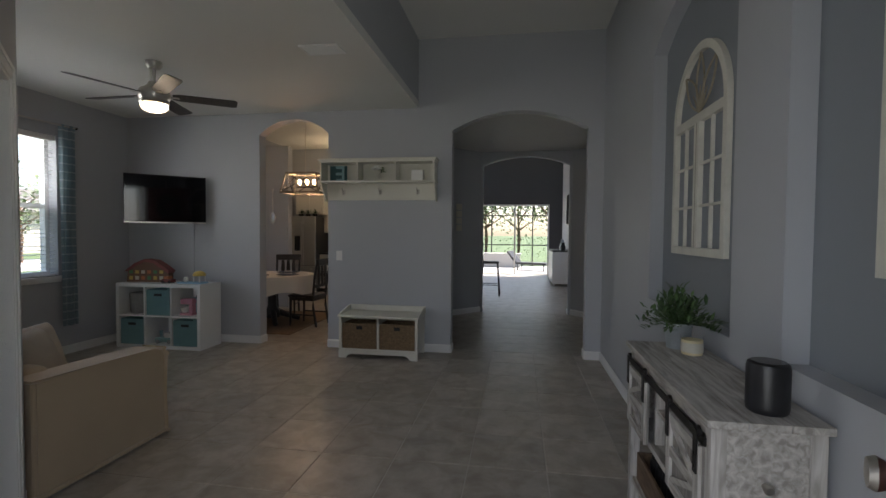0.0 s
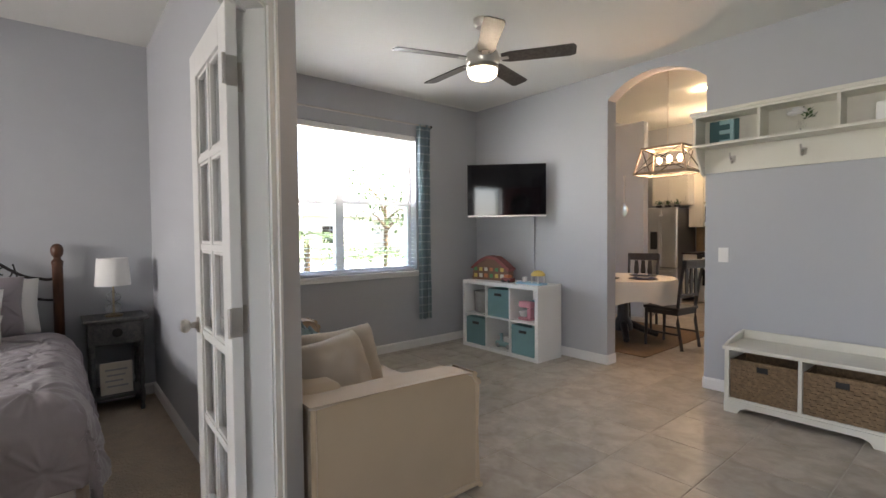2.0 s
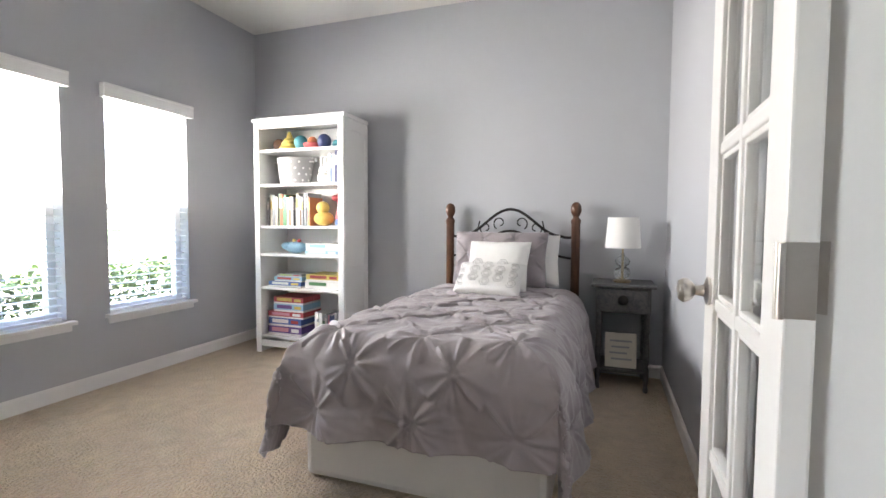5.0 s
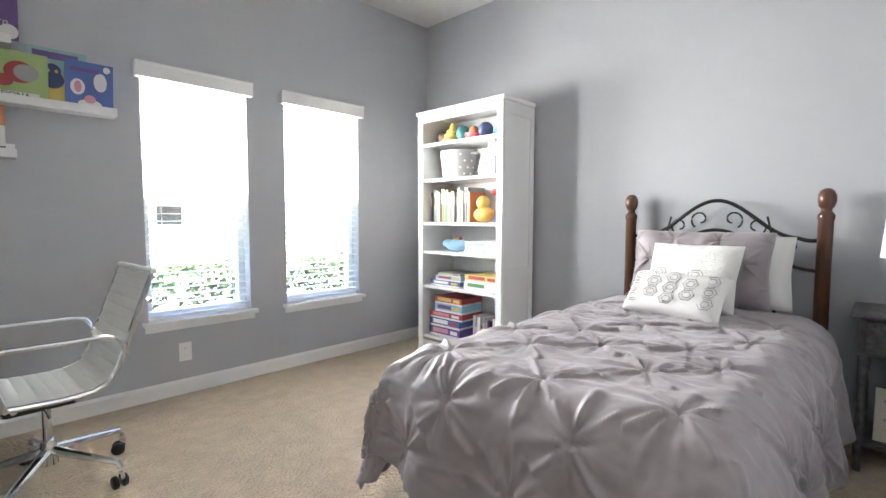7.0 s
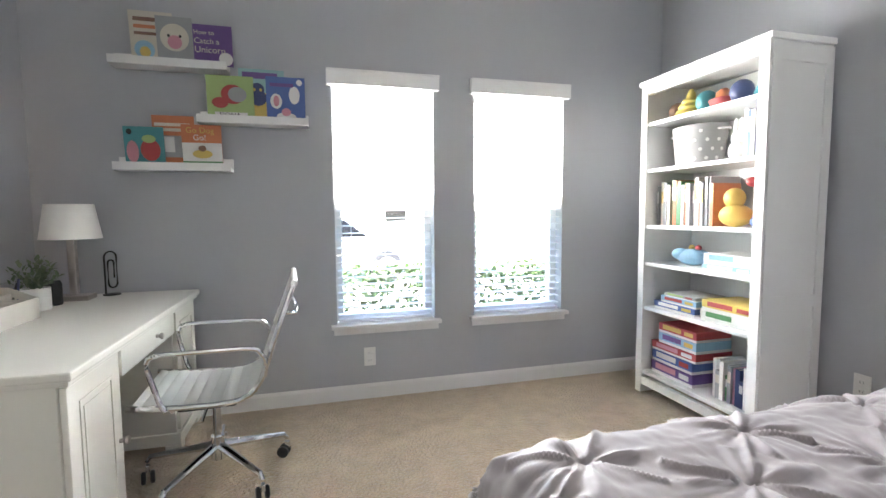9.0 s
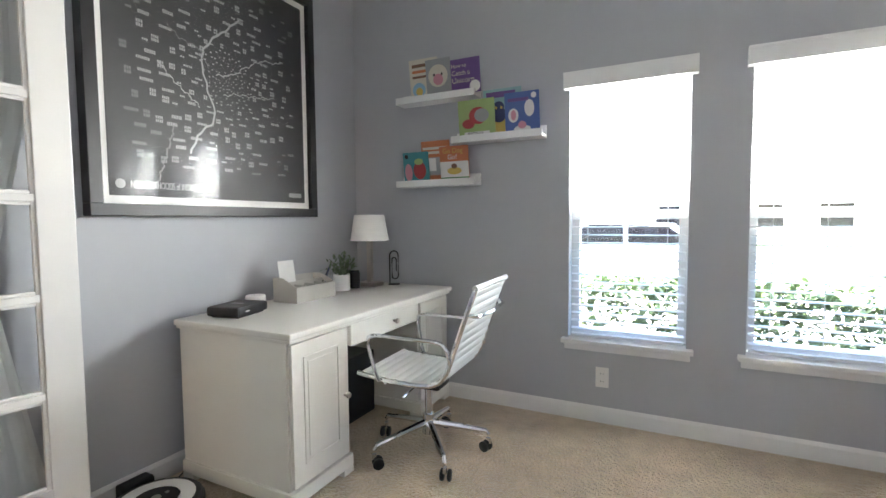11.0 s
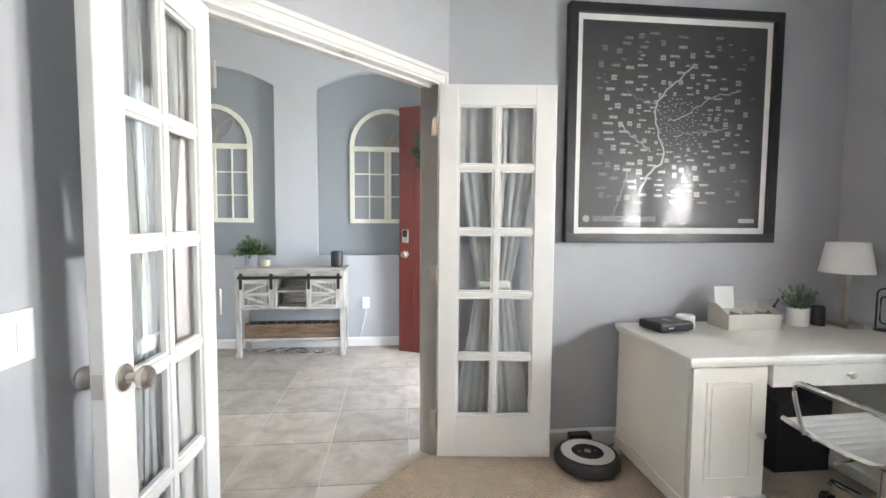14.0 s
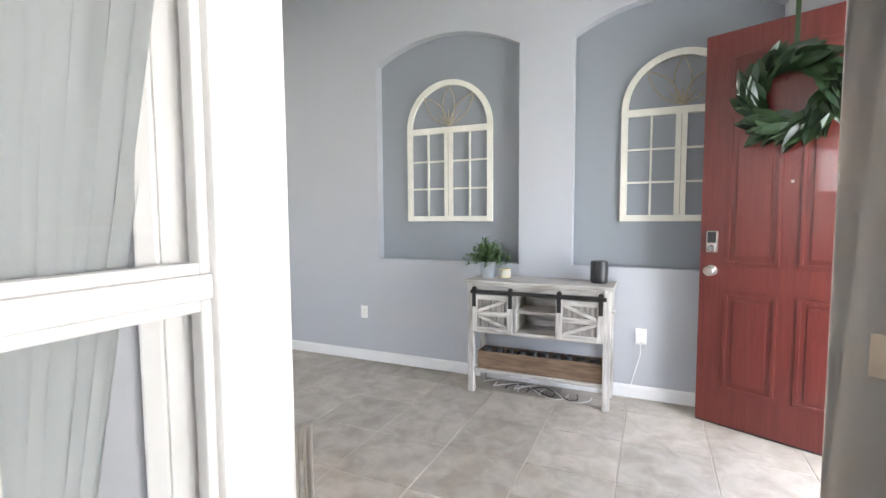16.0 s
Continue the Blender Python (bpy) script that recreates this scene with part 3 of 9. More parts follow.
def casing(parent, u0, u1, z1, y0, way, m=None):
    """Stepped casing along a side or over the head."""
    a, b, c = 0.062, 0.016, 0.010
    ys = (y0, y0 + way * b), (y0, y0 + way * c)
    for (x0, x1, x2) in ((u0, u0 - 0.04, u0 - a), (u1, u1 + 0.04, u1 + a)):
        part("casing_side", boxes((min(x0, x1), max(x0, x1), *sorted(ys[1]), 0, z1), (min(x1, x2), max(x1, x2), *sorted(ys[0]), 0, z1 + a), bev=0.003), M_DOOR, parent)
    part("casing_head", boxes((u0 - 0.04, u1 + 0.04, *sorted(ys[1]), z1, z1 + 0.04), (u0 - 0.04, u1 + 0.04, *sorted(ys[0]), z1 + 0.04, z1 + a), bev=0.003), M_DOOR, parent)


casing(frame_fd, OPEN0 - 0.012, OPEN1 + 0.012, HEAD + 0.012, 0.1205, 1)
casing(frame_fd, OPEN0 - 0.012, OPEN1 + 0.012, HEAD + 0.012, -0.0005, -1)

# baseboards
def baseboard(pts, h=0.095, t=0.013, name="baseboard"):
    """Skirting along a line on the floor, to the left of its run."""
    for (x0, y0), (x1, y1) in zip(pts, pts[1:]):
        a, b = Vector((x0, y0, 0)), Vector((x1, y1, 0))
        d = (b - a).normalized()
        n = Vector((-d.y, d.x, 0))
        L = (b - a).length
        bm = bmesh.new()
        prof = [(0.0005, 0), (t, 0), (t, h - 0.018), (t * 0.55, h - 0.006), (t * 0.3, h), (0.0005, h)]
        e0 = [bm.verts.new((0, p, q)) for p, q in prof]
        e1 = [bm.verts.new((L, p, q)) for p, q in prof]
        for i in range(len(prof)):
            j = (i + 1) % len(prof)
            bm.faces.new((e0[i], e0[j], e1[j], e1[i]))
        bm.faces.new(e0[::-1])
        bm.faces.new(e1)
        bm.transform(Matrix(((d.x, n.x, 0, a.x), (d.y, n.y, 0, a.y), (0, 0, 1, 0.004), (0, 0, 0, 1))))
        structure(name, bm, M_TRIM, "white painted baseboard along the wall", "baseboard")


baseboard([(EAST, SOUTH), (EAST, 1.56)])
baseboard([(WEST, SOUTH), (EAST, SOUTH)])
baseboard([(WEST, PART), (WEST, SOUTH)])
baseboard([(-1.99, PART), (WEST, PART)])
baseboard([(LWEST, PLIV), (-1.93, PLIV)])
baseboard([(LWEST, NORTH), (LWEST, PLIV)])
baseboard([(ARCH_L[0], NORTH), (LWEST, NORTH)])
baseboard([(ARCH_R[0], NORTH), (ARCH_L[1], NORTH)])
baseboard([(ENTRY_E, NORTH), (ARCH_R[1], NORTH)])
baseboard([(ENTRY_E, FRONT), (ENTRY_E, NORTH)])
baseboard([(ARCH_R[0], NORTH + 0.15), (ARCH_R[0], NORTH)])
baseboard([(ARCH_R[1], NORTH), (ARCH_R[1], NORTH + 0.15)])
baseboard([(ARCH_L[0], NORTH + 0.15), (ARCH_L[0], NORTH)])
baseboard([(ARCH_L[1], NORTH), (ARCH_L[1], NORTH + 0.15)])
baseboard([(-0.16, HY), (-0.86, HY - 0.8)])
baseboard([(2.1, HY - 0.8), (1.42, HY)])
baseboard([(-0.12, HY + 0.14), (-0.12, HY)])
baseboard([(1.38, HY), (1.38, HY + 0.14)])
baseboard([(1.99, HY + 0.14), (1.99, FAR)])

# front door, standing open
M_RED = wood("red_door_paint", (0.098, 0.014, 0.011), (0.13, 0.021, 0.016), 0.36, (14, 14, 1), 4, coat=0.15)
fd = thing("door_3", "brick-red panelled front door standing open", "door", basis((0.875, 0.965, 0), (0.385, 0.845, 0), (-0.845, 0.385, 0)), kind="structure")
FW, FH, FT = 0.925, 2.43, 0.044
part("door_leaf", boxes((0, FW, 0, FT, 0.012, FH), bev=0.002), M_RED, fd)
for x0, x1 in ((0.13, 0.41), (0.50, 0.78)):
    for z0, z1 in ((0.24, 0.86), (1.03, 1.94), (2.08, 2.29)):
        for y, s in ((FT, 1), (0.0, -1)):
            bm = bmesh.new()
            for a in ((x0, x1, z0, z0 + 0.022), (x0, x1, z1 - 0.022, z1), (x0, x0 + 0.022, z0 + 0.022, z1 - 0.022), (x1 - 0.022, x1, z0 + 0.022, z1 - 0.022)):
                bm_box(bm, a[0], a[1], *sorted((y, y + s * 0.007)), a[2], a[3], bev=0.003)
            bm_box(bm, x0 + 0.05, x1 - 0.05, *sorted((y, y + s * 0.006)), z0 + 0.05, z1 - 0.05, bev=0.004)
            part("panel_moulding", bm, M_RED, fd)
for y, s in ((FT, 1), (0.0, -1)):
    part("door_knob", lathe([(0, 0), (0.034, 0), (0.034, 0.008), (0.014, 0.014), (0.012, 0.034), (0.026, 0.042), (0.031, 0.054), (0.026, 0.066), (0, 0.070)], 20), M_NICKEL, fd, "satin nickel knob", True, Matrix.Translation((FW - 0.07, y, 0.985)) @ pose(0, 0, 0, -90 * s, 0, 0))
    part("deadbolt", boxes((FW - 0.105, FW - 0.04, *sorted((y, y + s * 0.022)), 1.10, 1.235), bev=0.008), M_NICKEL, fd, "satin nickel keypad lock")
    part("keypad", boxes((FW - 0.097, FW - 0.048, *sorted((y + s * 0.022, y + s * 0.025)), 1.16, 1.228), bev=0.002), M_BLACK, fd, "black keypad screen")
    part("thumb_turn", lathe([(0, 0), (0.024, 0), (0.022, 0.012), (0.0, 0.014)], 16), M_CHROME, fd, "", True, Matrix.Translation((FW - 0.072, y + s * 0.021, 1.125)) @ pose(0, 0, 0, -90 * s, 0, 0))
part("peephole", cyl((0.455, -0.004, 1.52), (0.455, FT + 0.004, 1.52), 0.009), M_NICKEL, fd)
part("weatherstrip", boxes((0, FW, 0.004, FT - 0.004, 0.001, 0.012)), M_BLACK, fd)
ff = thing("front_door_frame", "white painted frame of the front door", "door frame", kind="structure")
part("jamb", boxes((DOOR_X0, DOOR_X0 + 0.02, FRONT - 0.16, FRONT + 0.004, 0, 2.46)), M_DOOR, ff)
part("jamb", boxes((DOOR_X1 - 0.02, DOOR_X1, FRONT - 0.16, FRONT + 0.004, 0, 2.46)), M_DOOR, ff)
part("head_jamb", boxes((DOOR_X0, DOOR_X1, FRONT - 0.16, FRONT + 0.004, 2.44, 2.46)), M_DOOR, ff)
part("threshold", boxes((DOOR_X0, DOOR_X1, FRONT - 0.16, FRONT + 0.02, 0.0, 0.014), bev=0.004), M_NICKEL, ff)

# sliding glass doors at the back of the family room
sg = thing("sliding_door", "tall sliding glass doors onto the screened patio", "sliding door", kind="structure")
for x in (SL0, -0.95, 0.35, SL1 - 0.06):
    part("stile", boxes((x, x + 0.06, FAR + 0.05, FAR + 0.10, 0, SLH)), M_TRIM, sg)
part("head_rail", boxes((SL0 + 0.06, SL1 - 0.06, FAR + 0.05, FAR + 0.10, SLH - 0.05, SLH)), M_TRIM, sg)
part("sill_track", boxes((SL0, SL1, FAR + 0.03, FAR + 0.12, -0.002, 0.02)), M_NICKEL, sg)
# ---- bedroom ----
M_COMF = mat("grey_mauve_satin", (0.285, 0.25, 0.262), 0.5, vary=0.05, scale=5, fine=320, bump=0.12, depth=0.001, sheen=0.3)
M_SHEET = mat("white_cotton", (0.74, 0.73, 0.71), 0.85, vary=0.03, scale=6, fine=300, bump=0.2, depth=0.001)
M_KNIT = mat("white_knit", (0.80, 0.79, 0.765), 0.9, vary=0.06, scale=14, fine=110, bump=0.9, depth=0.006)
M_POST = wood("walnut_stain", (0.060, 0.021, 0.009), (0.115, 0.045, 0.02), 0.35, (10, 10, 1.2), 4, coat=0.3)
M_SILVER = mat("silver_embroidery", (0.36, 0.35, 0.34), 0.4, 0.4, vary=0.1, scale=30, fine=200)


def cushion(w, h, t, n=26, corner=0.06, crease=0.0, seed=0):
    """A stuffed cushion standing in the x-z plane, base at z = 0."""
    bm = bmesh.new()
    sides = []
    for s in (-1, 1):
        g = []
        for j in range(n + 1):
            row = []
            for i in range(n + 1):
                u, v = 2 * i / n - 1, 2 * j / n - 1
                puff = max((1 - u ** 4) * (1 - v ** 4), 0) ** 0.5
                pull = 1 - corner * (1 - abs(u)) * abs(v) ** 3 - 0.0
                pull2 = 1 - corner * (1 - abs(v)) * abs(u) ** 3
                x, z = u * w / 2 * pull2, v * h / 2 * pull
                wob = crease * noise.noise((x * 9 + seed, z * 9, s * 3.1)) * puff
                row.append(bm.verts.new((x, s * (t / 2 * puff + wob), z + h / 2)))
            g.append(row)
        sides.append(g)
        for a, b in zip(g, g[1:]):
            for i in range(n):
                bm.faces.new((a[i], a[i + 1], b[i + 1], b[i]) if s < 0 else (b[i], b[i + 1], a[i + 1], a[i]))
    bmesh.ops.remove_doubles(bm, verts=bm.verts[:], dist=0.0008)
    return bm


def pleated(bm, pitch):
    """Pinched knots and tucks over both faces of a cushion that stands in the x-z plane."""
    for v in bm.verts:
        x, z = v.co.x / pitch, v.co.z / pitch
        best = 9.0
        for i in range(math.floor(x * 2) - 1, math.floor(x * 2) + 3):
            for j in range(math.floor(z * 2) - 1, math.floor(z * 2) + 3):
                if (i + j) % 2 == 0:
                    d = math.hypot(x - i / 2, z - j / 2)
                    if d < best:
                        best, rel, key = d, (x - i / 2, z - j / 2), i * 13 + j * 29
        d = best * pitch
        h = 0.022 * (1 - math.exp(-d / 0.03)) - 0.012
        h += 0.009 * math.exp(-(abs(abs(rel[0]) - abs(rel[1])) * pitch / 0.010) ** 1.4) * (1 - math.exp(-d / 0.012))
        fan = abs(((math.atan2(rel[1], rel[0]) * 9 / math.tau + key * 0.37) % 1) - 0.5) * 2
        h += 0.008 * (1 - fan) * math.exp(-d / 0.05) * (1 - math.exp(-d / 0.008))
        v.co.y += (1 if v.co.y > 0 else -1) * h * min(abs(v.co.y) / 0.03, 1)
    return bm


BX0, BX1, BY0, BY1 = -4.60, -2.74, 1.115, 2.08
bed = thing("bed", "twin bed with iron headboard and turned wooden posts", "bed")
for y in (BY0, BY1):
    bm = lathe([(0, 0), (0.027, 0), (0.032, 0.02), (0.032, 1.11), (0.036, 1.122), (0.036, 1.138), (0.030, 1.146), (0.022, 1.156), (0.022, 1.168), (0.031, 1.180), (0.037, 1.198), (0.039, 1.216), (0.037, 1.238), (0.027, 1.258), (0.014, 1.268), (0, 1.27)], 24)
    part("headboard_post", bm, M_POST, bed, "turned walnut-stained post with a ball top", True, Matrix.Translation((BX0, y, 0)))
yc, half = (BY0 + BY1) / 2, (BY1 - BY0) / 2


def bell(s):
    """Height of the top rail along the headboard, s from -1 to 1."""
    return 1.02 + 0.20 * (0.5 + 0.5 * math.cos(math.pi * min(abs(s) / 0.78, 1))) - 0.012 * math.sin(math.pi * min(max((abs(s) - 0.78) / 0.22, 0), 1))


part("top_rail", tube([(BX0, yc + s / 24 * half, bell(s / 24)) for s in range(-24, 25)], 0.0105, 8), M_DARKMETAL, bed, smooth=True)
part("middle_rail", tube([(BX0, yc + s / 20 * half * 0.58, 0.90 + 0.155 * math.cos(s / 20 * math.pi / 2)) for s in range(-20, 21)], 0.009, 8), M_DARKMETAL, bed, smooth=True)
for sgn in (-1, 1):
    part("side_rail", tube([(BX0, yc + sgn * half * (0.58 + 0.42 * k / 8), 0.90 - 0.045 * math.sin(k / 8 * math.pi / 2)) for k in range(9)], 0.009, 8), M_DARKMETAL, bed, smooth=True)
    part("upright", cyl((BX0, yc + sgn * half * 0.60, 0.52), (BX0, yc + sgn * half * 0.60, 0.90), 0.008, seg=8), M_DARKMETAL, bed, smooth=True)
    for a, r, z in ((0.17, 0.052, 1.115), (0.40, 0.048, 1.075), (0.70, 0.036, 0.985)):
        cy = yc + sgn * half * a
        pts = [Vector((BX0, cy + sgn * math.cos(q) * r * (1 - k / 30), z + math.sin(q) * r * (1 - k / 30))) for k, q in ((k, radians(-60 + k * 17)) for k in range(20))]
        part("scroll", tube(pts, 0.0055, 6), M_DARKMETAL, bed, smooth=True)
    part("brace", tube([(BX0, yc + sgn * half * (0.60 - 0.10 * k / 6), 0.92 + 0.21 * k / 6) for k in range(7)], 0.006, 6), M_DARKMETAL, bed, smooth=True)
for k in (-0.33, -0.11, 0.11, 0.33):
    part("spindle", cyl((BX0, yc + k * half, 0.52), (BX0, yc + k * half, 0.90 + 0.155 * math.cos(k / 0.58 * math.pi / 2)), 0.0065, seg=8), M_DARKMETAL, bed, smooth=True)
part("lower_rail", cyl((BX0, BY0, 0.52), (BX0, BY1, 0.52), 0.010, seg=10), M_DARKMETAL, bed, smooth=True)
part("box_spring", boxes((-4.54, BX1 + 0.01, BY0 - 0.035, BY1 + 0.035, 0.012, 0.34), bev=0.03), M_SHEET, bed, "white fabric box spring skirt")
part("mattress", boxes((-4.55, BX1, BY0 - 0.005, BY1 + 0.005, 0.34, 0.60), bev=0.05), M_SHEET, bed)


def comforter():
    """A pinch-pleated cover that lies on the bed and falls over its foot and sides."""
    L0, L1, W = -4.36, BX1 + 0.085, (BY1 - BY0) / 2 + 0.06
    top, r, fall_end, fall_side = 0.635, 0.13, 0.30, 0.40
    na, nb = 310, 270
    la, lb = (L1 - L0) + fall_end, W + fall_side
    bm = bmesh.new()
    pitch = 0.40
    grid = []
    for i in range(na + 1):
        row = []
        a = i / na * la
        for j in range(nb + 1):
            b = (2 * j / nb - 1) * lb
            # nearest pinch on a diamond lattice
            ga, gb = a / pitch + 0.15, b / pitch
            best, rel = 9.0, (0, 0)
            for ia in (math.floor(ga * 2) - 1, math.floor(ga * 2), math.floor(ga * 2) + 1, math.floor(ga * 2) + 2):
                for ib in (math.floor(gb * 2) - 1, math.floor(gb * 2), math.floor(gb * 2) + 1, math.floor(gb * 2) + 2):
                    if (ia + ib) % 2 == 0 and ia > 1:
                        jx, jy = 0.09 * math.sin(ia * 7.3 + ib * 3.1), 0.09 * math.sin(ia * 2.7 - ib * 5.9)
                        da, db = ga - ia / 2 - jx, gb - ib / 2 - jy
                        d = math.hypot(da, db)
                        if d < best:
                            best, rel, key = d, (da, db), ia * 13 + ib * 29
            d = best * pitch
            th = math.atan2(rel[1], rel[0])
            h = 0.024 * (1 - math.exp(-(d / 0.035) ** 1.1))
            # tucks that run from knot to knot, and finer ones that fan out of each knot
            e1, e2 = abs(abs(rel[0]) - abs(rel[1])) * pitch, min(abs(rel[0]), abs(rel[1])) * pitch
            h += 0.013 * math.exp(-(e1 / 0.011) ** 1.3) * (1 - math.exp(-d / 0.015)) + 0.010 * math.exp(-e2 / 0.009) * math.exp(-d / 0.12) * (1 - math.exp(-d / 0.015))
            fan = abs(((th * 11 / math.tau + key * 0.37) % 1) - 0.5) * 2
            h += 0.014 * max(1 - 1.8 * fan, 0) * math.exp(-d / 0.075) * (1 - math.exp(-d / 0.010))
            fan2 = abs(((th * 7 / math.tau + key * 0.61) % 1) - 0.5) * 2
            h += 0.007 * max(1 - 2.2 * fan2, 0) * math.exp(-((d - 0.09) / 0.06) ** 2)
            p3 = Vector((a * 5, b * 5, 0.3))
            h += 0.007 * noise.noise(p3) + 0.0045 * noise.noise(p3 * 3.1) + 0.002 * noise.noise(p3 * 8.3)
            # lie on top, round over the edges, hang down
            flat_a = L1 - L0 - r
            oa = max(a - flat_a, 0)
            ob_ = max(abs(b) - (W - r), 0)
            sg = 1 if b > 0 else -1
            x, y, z, nx, ny, nz = L0 + min(a, flat_a), yc + min(abs(b), W - r) * sg, top, 0.0, 0.0, 0.0

            def bend(o):
                q = min(o / r, math.pi / 2)
                return r * math.sin(q), -r * (1 - math.cos(q)) - max(o - r * math.pi / 2, 0), math.sin(q), math.cos(q)
            oxx, dza, sa, ca = bend(oa)
            oyy, dzb, sb, cb = bend(ob_)
            dz = min(dza, dzb) + 0.12 * max(dza, dzb)
            flare = (0.085 if b < 0 else 0.05) * max(-dz - 0.05, 0) / 0.3 * (1 - 0.55 * min(sa, sb))
            x += oxx + (flare * sa * (0.7 + 0.5 * math.sin(b * 17)))
            y += sg * (oyy + flare * sb * (0.8 + 0.5 * math.sin(a * 14)))
            nrm = Vector((sa, sg * sb, max(min(ca, cb), 0.02))).normalized()
            z += dz
            z = max(z, 0.11 + 0.05 * math.sin(a * 6) * math.sin(b * 7))
            p = Vector((x, y, z)) + nrm * h
            row.append(bm.verts.new(p))
        grid.append(row)
    for p, q in zip(grid, grid[1:]):
        for j in range(nb):
            bm.faces.new((p[j], p[j + 1], q[j + 1], q[j]))
    return bm


com = part("comforter", comforter(), M_COMF, None, smooth=True, angle=180)
tagged(com, "grey-mauve pinch-pleated comforter spread over the bed", "comforter")
sol = com.modifiers.new("thickness", "SOLIDIFY")
sol.thickness, sol.offset = 0.012, -1

PILLOW_GREY = tagged(part("pillow_sham", pleated(cushion(0.70, 0.41, 0.17, 110, 0.05, 0.02, 3), 0.23), M_COMF, None, smooth=True, m=Matrix.Translation((-4.40, 1.55, 0.65)) @ pose(0, 0, 0, 0, -14, 0) @ UPRIGHT_Y), "grey-mauve pleated pillow sham leaning on the headboard", "pillow")
tagged(part("pillow", cushion(0.60, 0.38, 0.15, 28, 0.05, 0.012, 9), M_SHEET, None, smooth=True, m=Matrix.Translation((-4.475, 1.68, 0.65)) @ pose(0, 0, 0, 0, -8, 4) @ UPRIGHT_Y), "white cotton pillow behind the sham", "pillow")
tagged(part("knit_pillow", cushion(0.44, 0.36, 0.15, 30, 0.06, 0.006, 5), M_KNIT, None, smooth=True, m=Matrix.Translation((-4.15, 1.58, 0.655)) @ pose(0, 0, 0, 0, -24, -4) @ UPRIGHT_Y), "white chunky knit throw pillow on the bed", "pillow")
sp = thing("lumbar_pillow", "white lumbar pillow with grey hexagon embroidery", "pillow", Matrix.Translation((-3.90, 1.575, 0.658)) @ pose(0, 0, 0, 0, -42, -6))
part("cover", cushion(0.45, 0.25, 0.13, 30, 0.05, 0.004, 2), M_SHEET, sp, smooth=True, m=UPRIGHT_Y.copy())
for r_ in range(3):
    for c_ in range(5):
        y, z = -0.168 + c_ * 0.084, 0.062 + r_ * 0.062 + (0.031 if c_ % 2 else 0)
        if z > 0.222:
            continue
        u, v = y / 0.225, (z - 0.125) / 0.125
        xx = 0.065 * max((1 - u ** 4) * (1 - v ** 4), 0) ** 0.5 + 0.002
        for rad in (0.034, 0.019):
            pts = [(xx + 0.001, y + rad * math.cos(radians(60 * k)), z + rad * 0.9 * math.sin(radians(60 * k))) for k in range(6)]
            part("hexagon_stitch", tube(pts, 0.0022, 5, True), M_SILVER, sp)

# bookcase
bc = thing("bookcase", "tall white wooden bookcase with six filled shelves", "bookcase", Matrix.Translation((-4.645, -0.515, 0)))
BW, BD, BH = 0.86, 0.375, 1.97
part("side_panel", boxes((0, BD - 0.004, 0, 0.045, 0, BH - 0.03), bev=0.002), M_WHITE, bc)
part("side_panel", boxes((0, BD - 0.004, BW - 0.045, BW, 0, BH - 0.03), bev=0.002), M_WHITE, bc)
for y in (-0.0, BW - 0.0):
    s = 1 if y else -1
    part("side_frame", boxes(*[(x0, x1, *sorted((y, y + s * 0.006)), z0, z1) for x0, x1, z0, z1 in ((0, 0.05, 0.05, BH - 0.04), (BD - 0.055, BD - 0.005, 0.05, BH - 0.04), (0.05, BD - 0.055, 0.05, 0.13), (0.05, BD - 0.055, BH - 0.12, BH - 0.04), (0.05, BD - 0.055, 0.70, 0.76))]), M_WHITE, bc)
part("top_board", boxes((-0.0, BD + 0.015, -0.015, BW + 0.015, BH - 0.03, BH), bev=0.004), M_WHITE, bc)
part("top_trim", boxes((BD - 0.03, BD, 0.045, BW - 0.045, BH - 0.085, BH - 0.03)), M_WHITE, bc)
part("face_stile", boxes((BD - 0.004, BD + 0.006, 0.0, 0.052, 0, BH - 0.03), bev=0.002), M_WHITE, bc)
part("face_stile", boxes((BD - 0.004, BD + 0.006, BW - 0.052, BW, 0, BH - 0.03), bev=0.002), M_WHITE, bc)
part("plinth", boxes((BD - 0.03, BD, 0.052, BW - 0.052, 0.06, 0.11)), M_WHITE, bc)
part("back_panel", boxes((0.002, 0.012, 0.04, BW - 0.04, 0.1, BH - 0.04)), M_WHITE, bc)
SHELF = [0.150, 0.566, 0.848, 1.083, 1.430, 1.715]
for z in SHELF:
    part("shelf", boxes((0.012, BD - 0.012, 0.045, BW - 0.045, z - 0.022, z), bev=0.0015), M_WHITE, bc)

def paint(name, c, rough=0.5, **k):
    return mat(name, c, rough, vary=k.pop("vary", 0.06), scale=k.pop("scale", 18), fine=200, bump=0.05, **k)


HUES = {"red": (0.50, 0.03, 0.03), "blue": (0.05, 0.13, 0.45), "navy": (0.03, 0.05, 0.17), "teal": (0.03, 0.30, 0.34), "green": (0.08, 0.30, 0.10), "yellow": (0.72, 0.50, 0.04),
        "orange": (0.65, 0.17, 0.03), "cream": (0.70, 0.65, 0.52), "white": (0.78, 0.77, 0.74), "purple": (0.15, 0.06, 0.30), "pink": (0.70, 0.25, 0.32), "grey": (0.35, 0.36, 0.37),
        "brown": (0.22, 0.10, 0.05), "sky": (0.25, 0.52, 0.72), "aqua": (0.24, 0.47, 0.50), "black": (0.02, 0.02, 0.022), "lime": (0.38, 0.55, 0.16)}
PAINT = {k: paint("print_" + k, tuple(0.72 * c + 0.2 * sum(v) / 3 for c in v)) for k, v in HUES.items()}
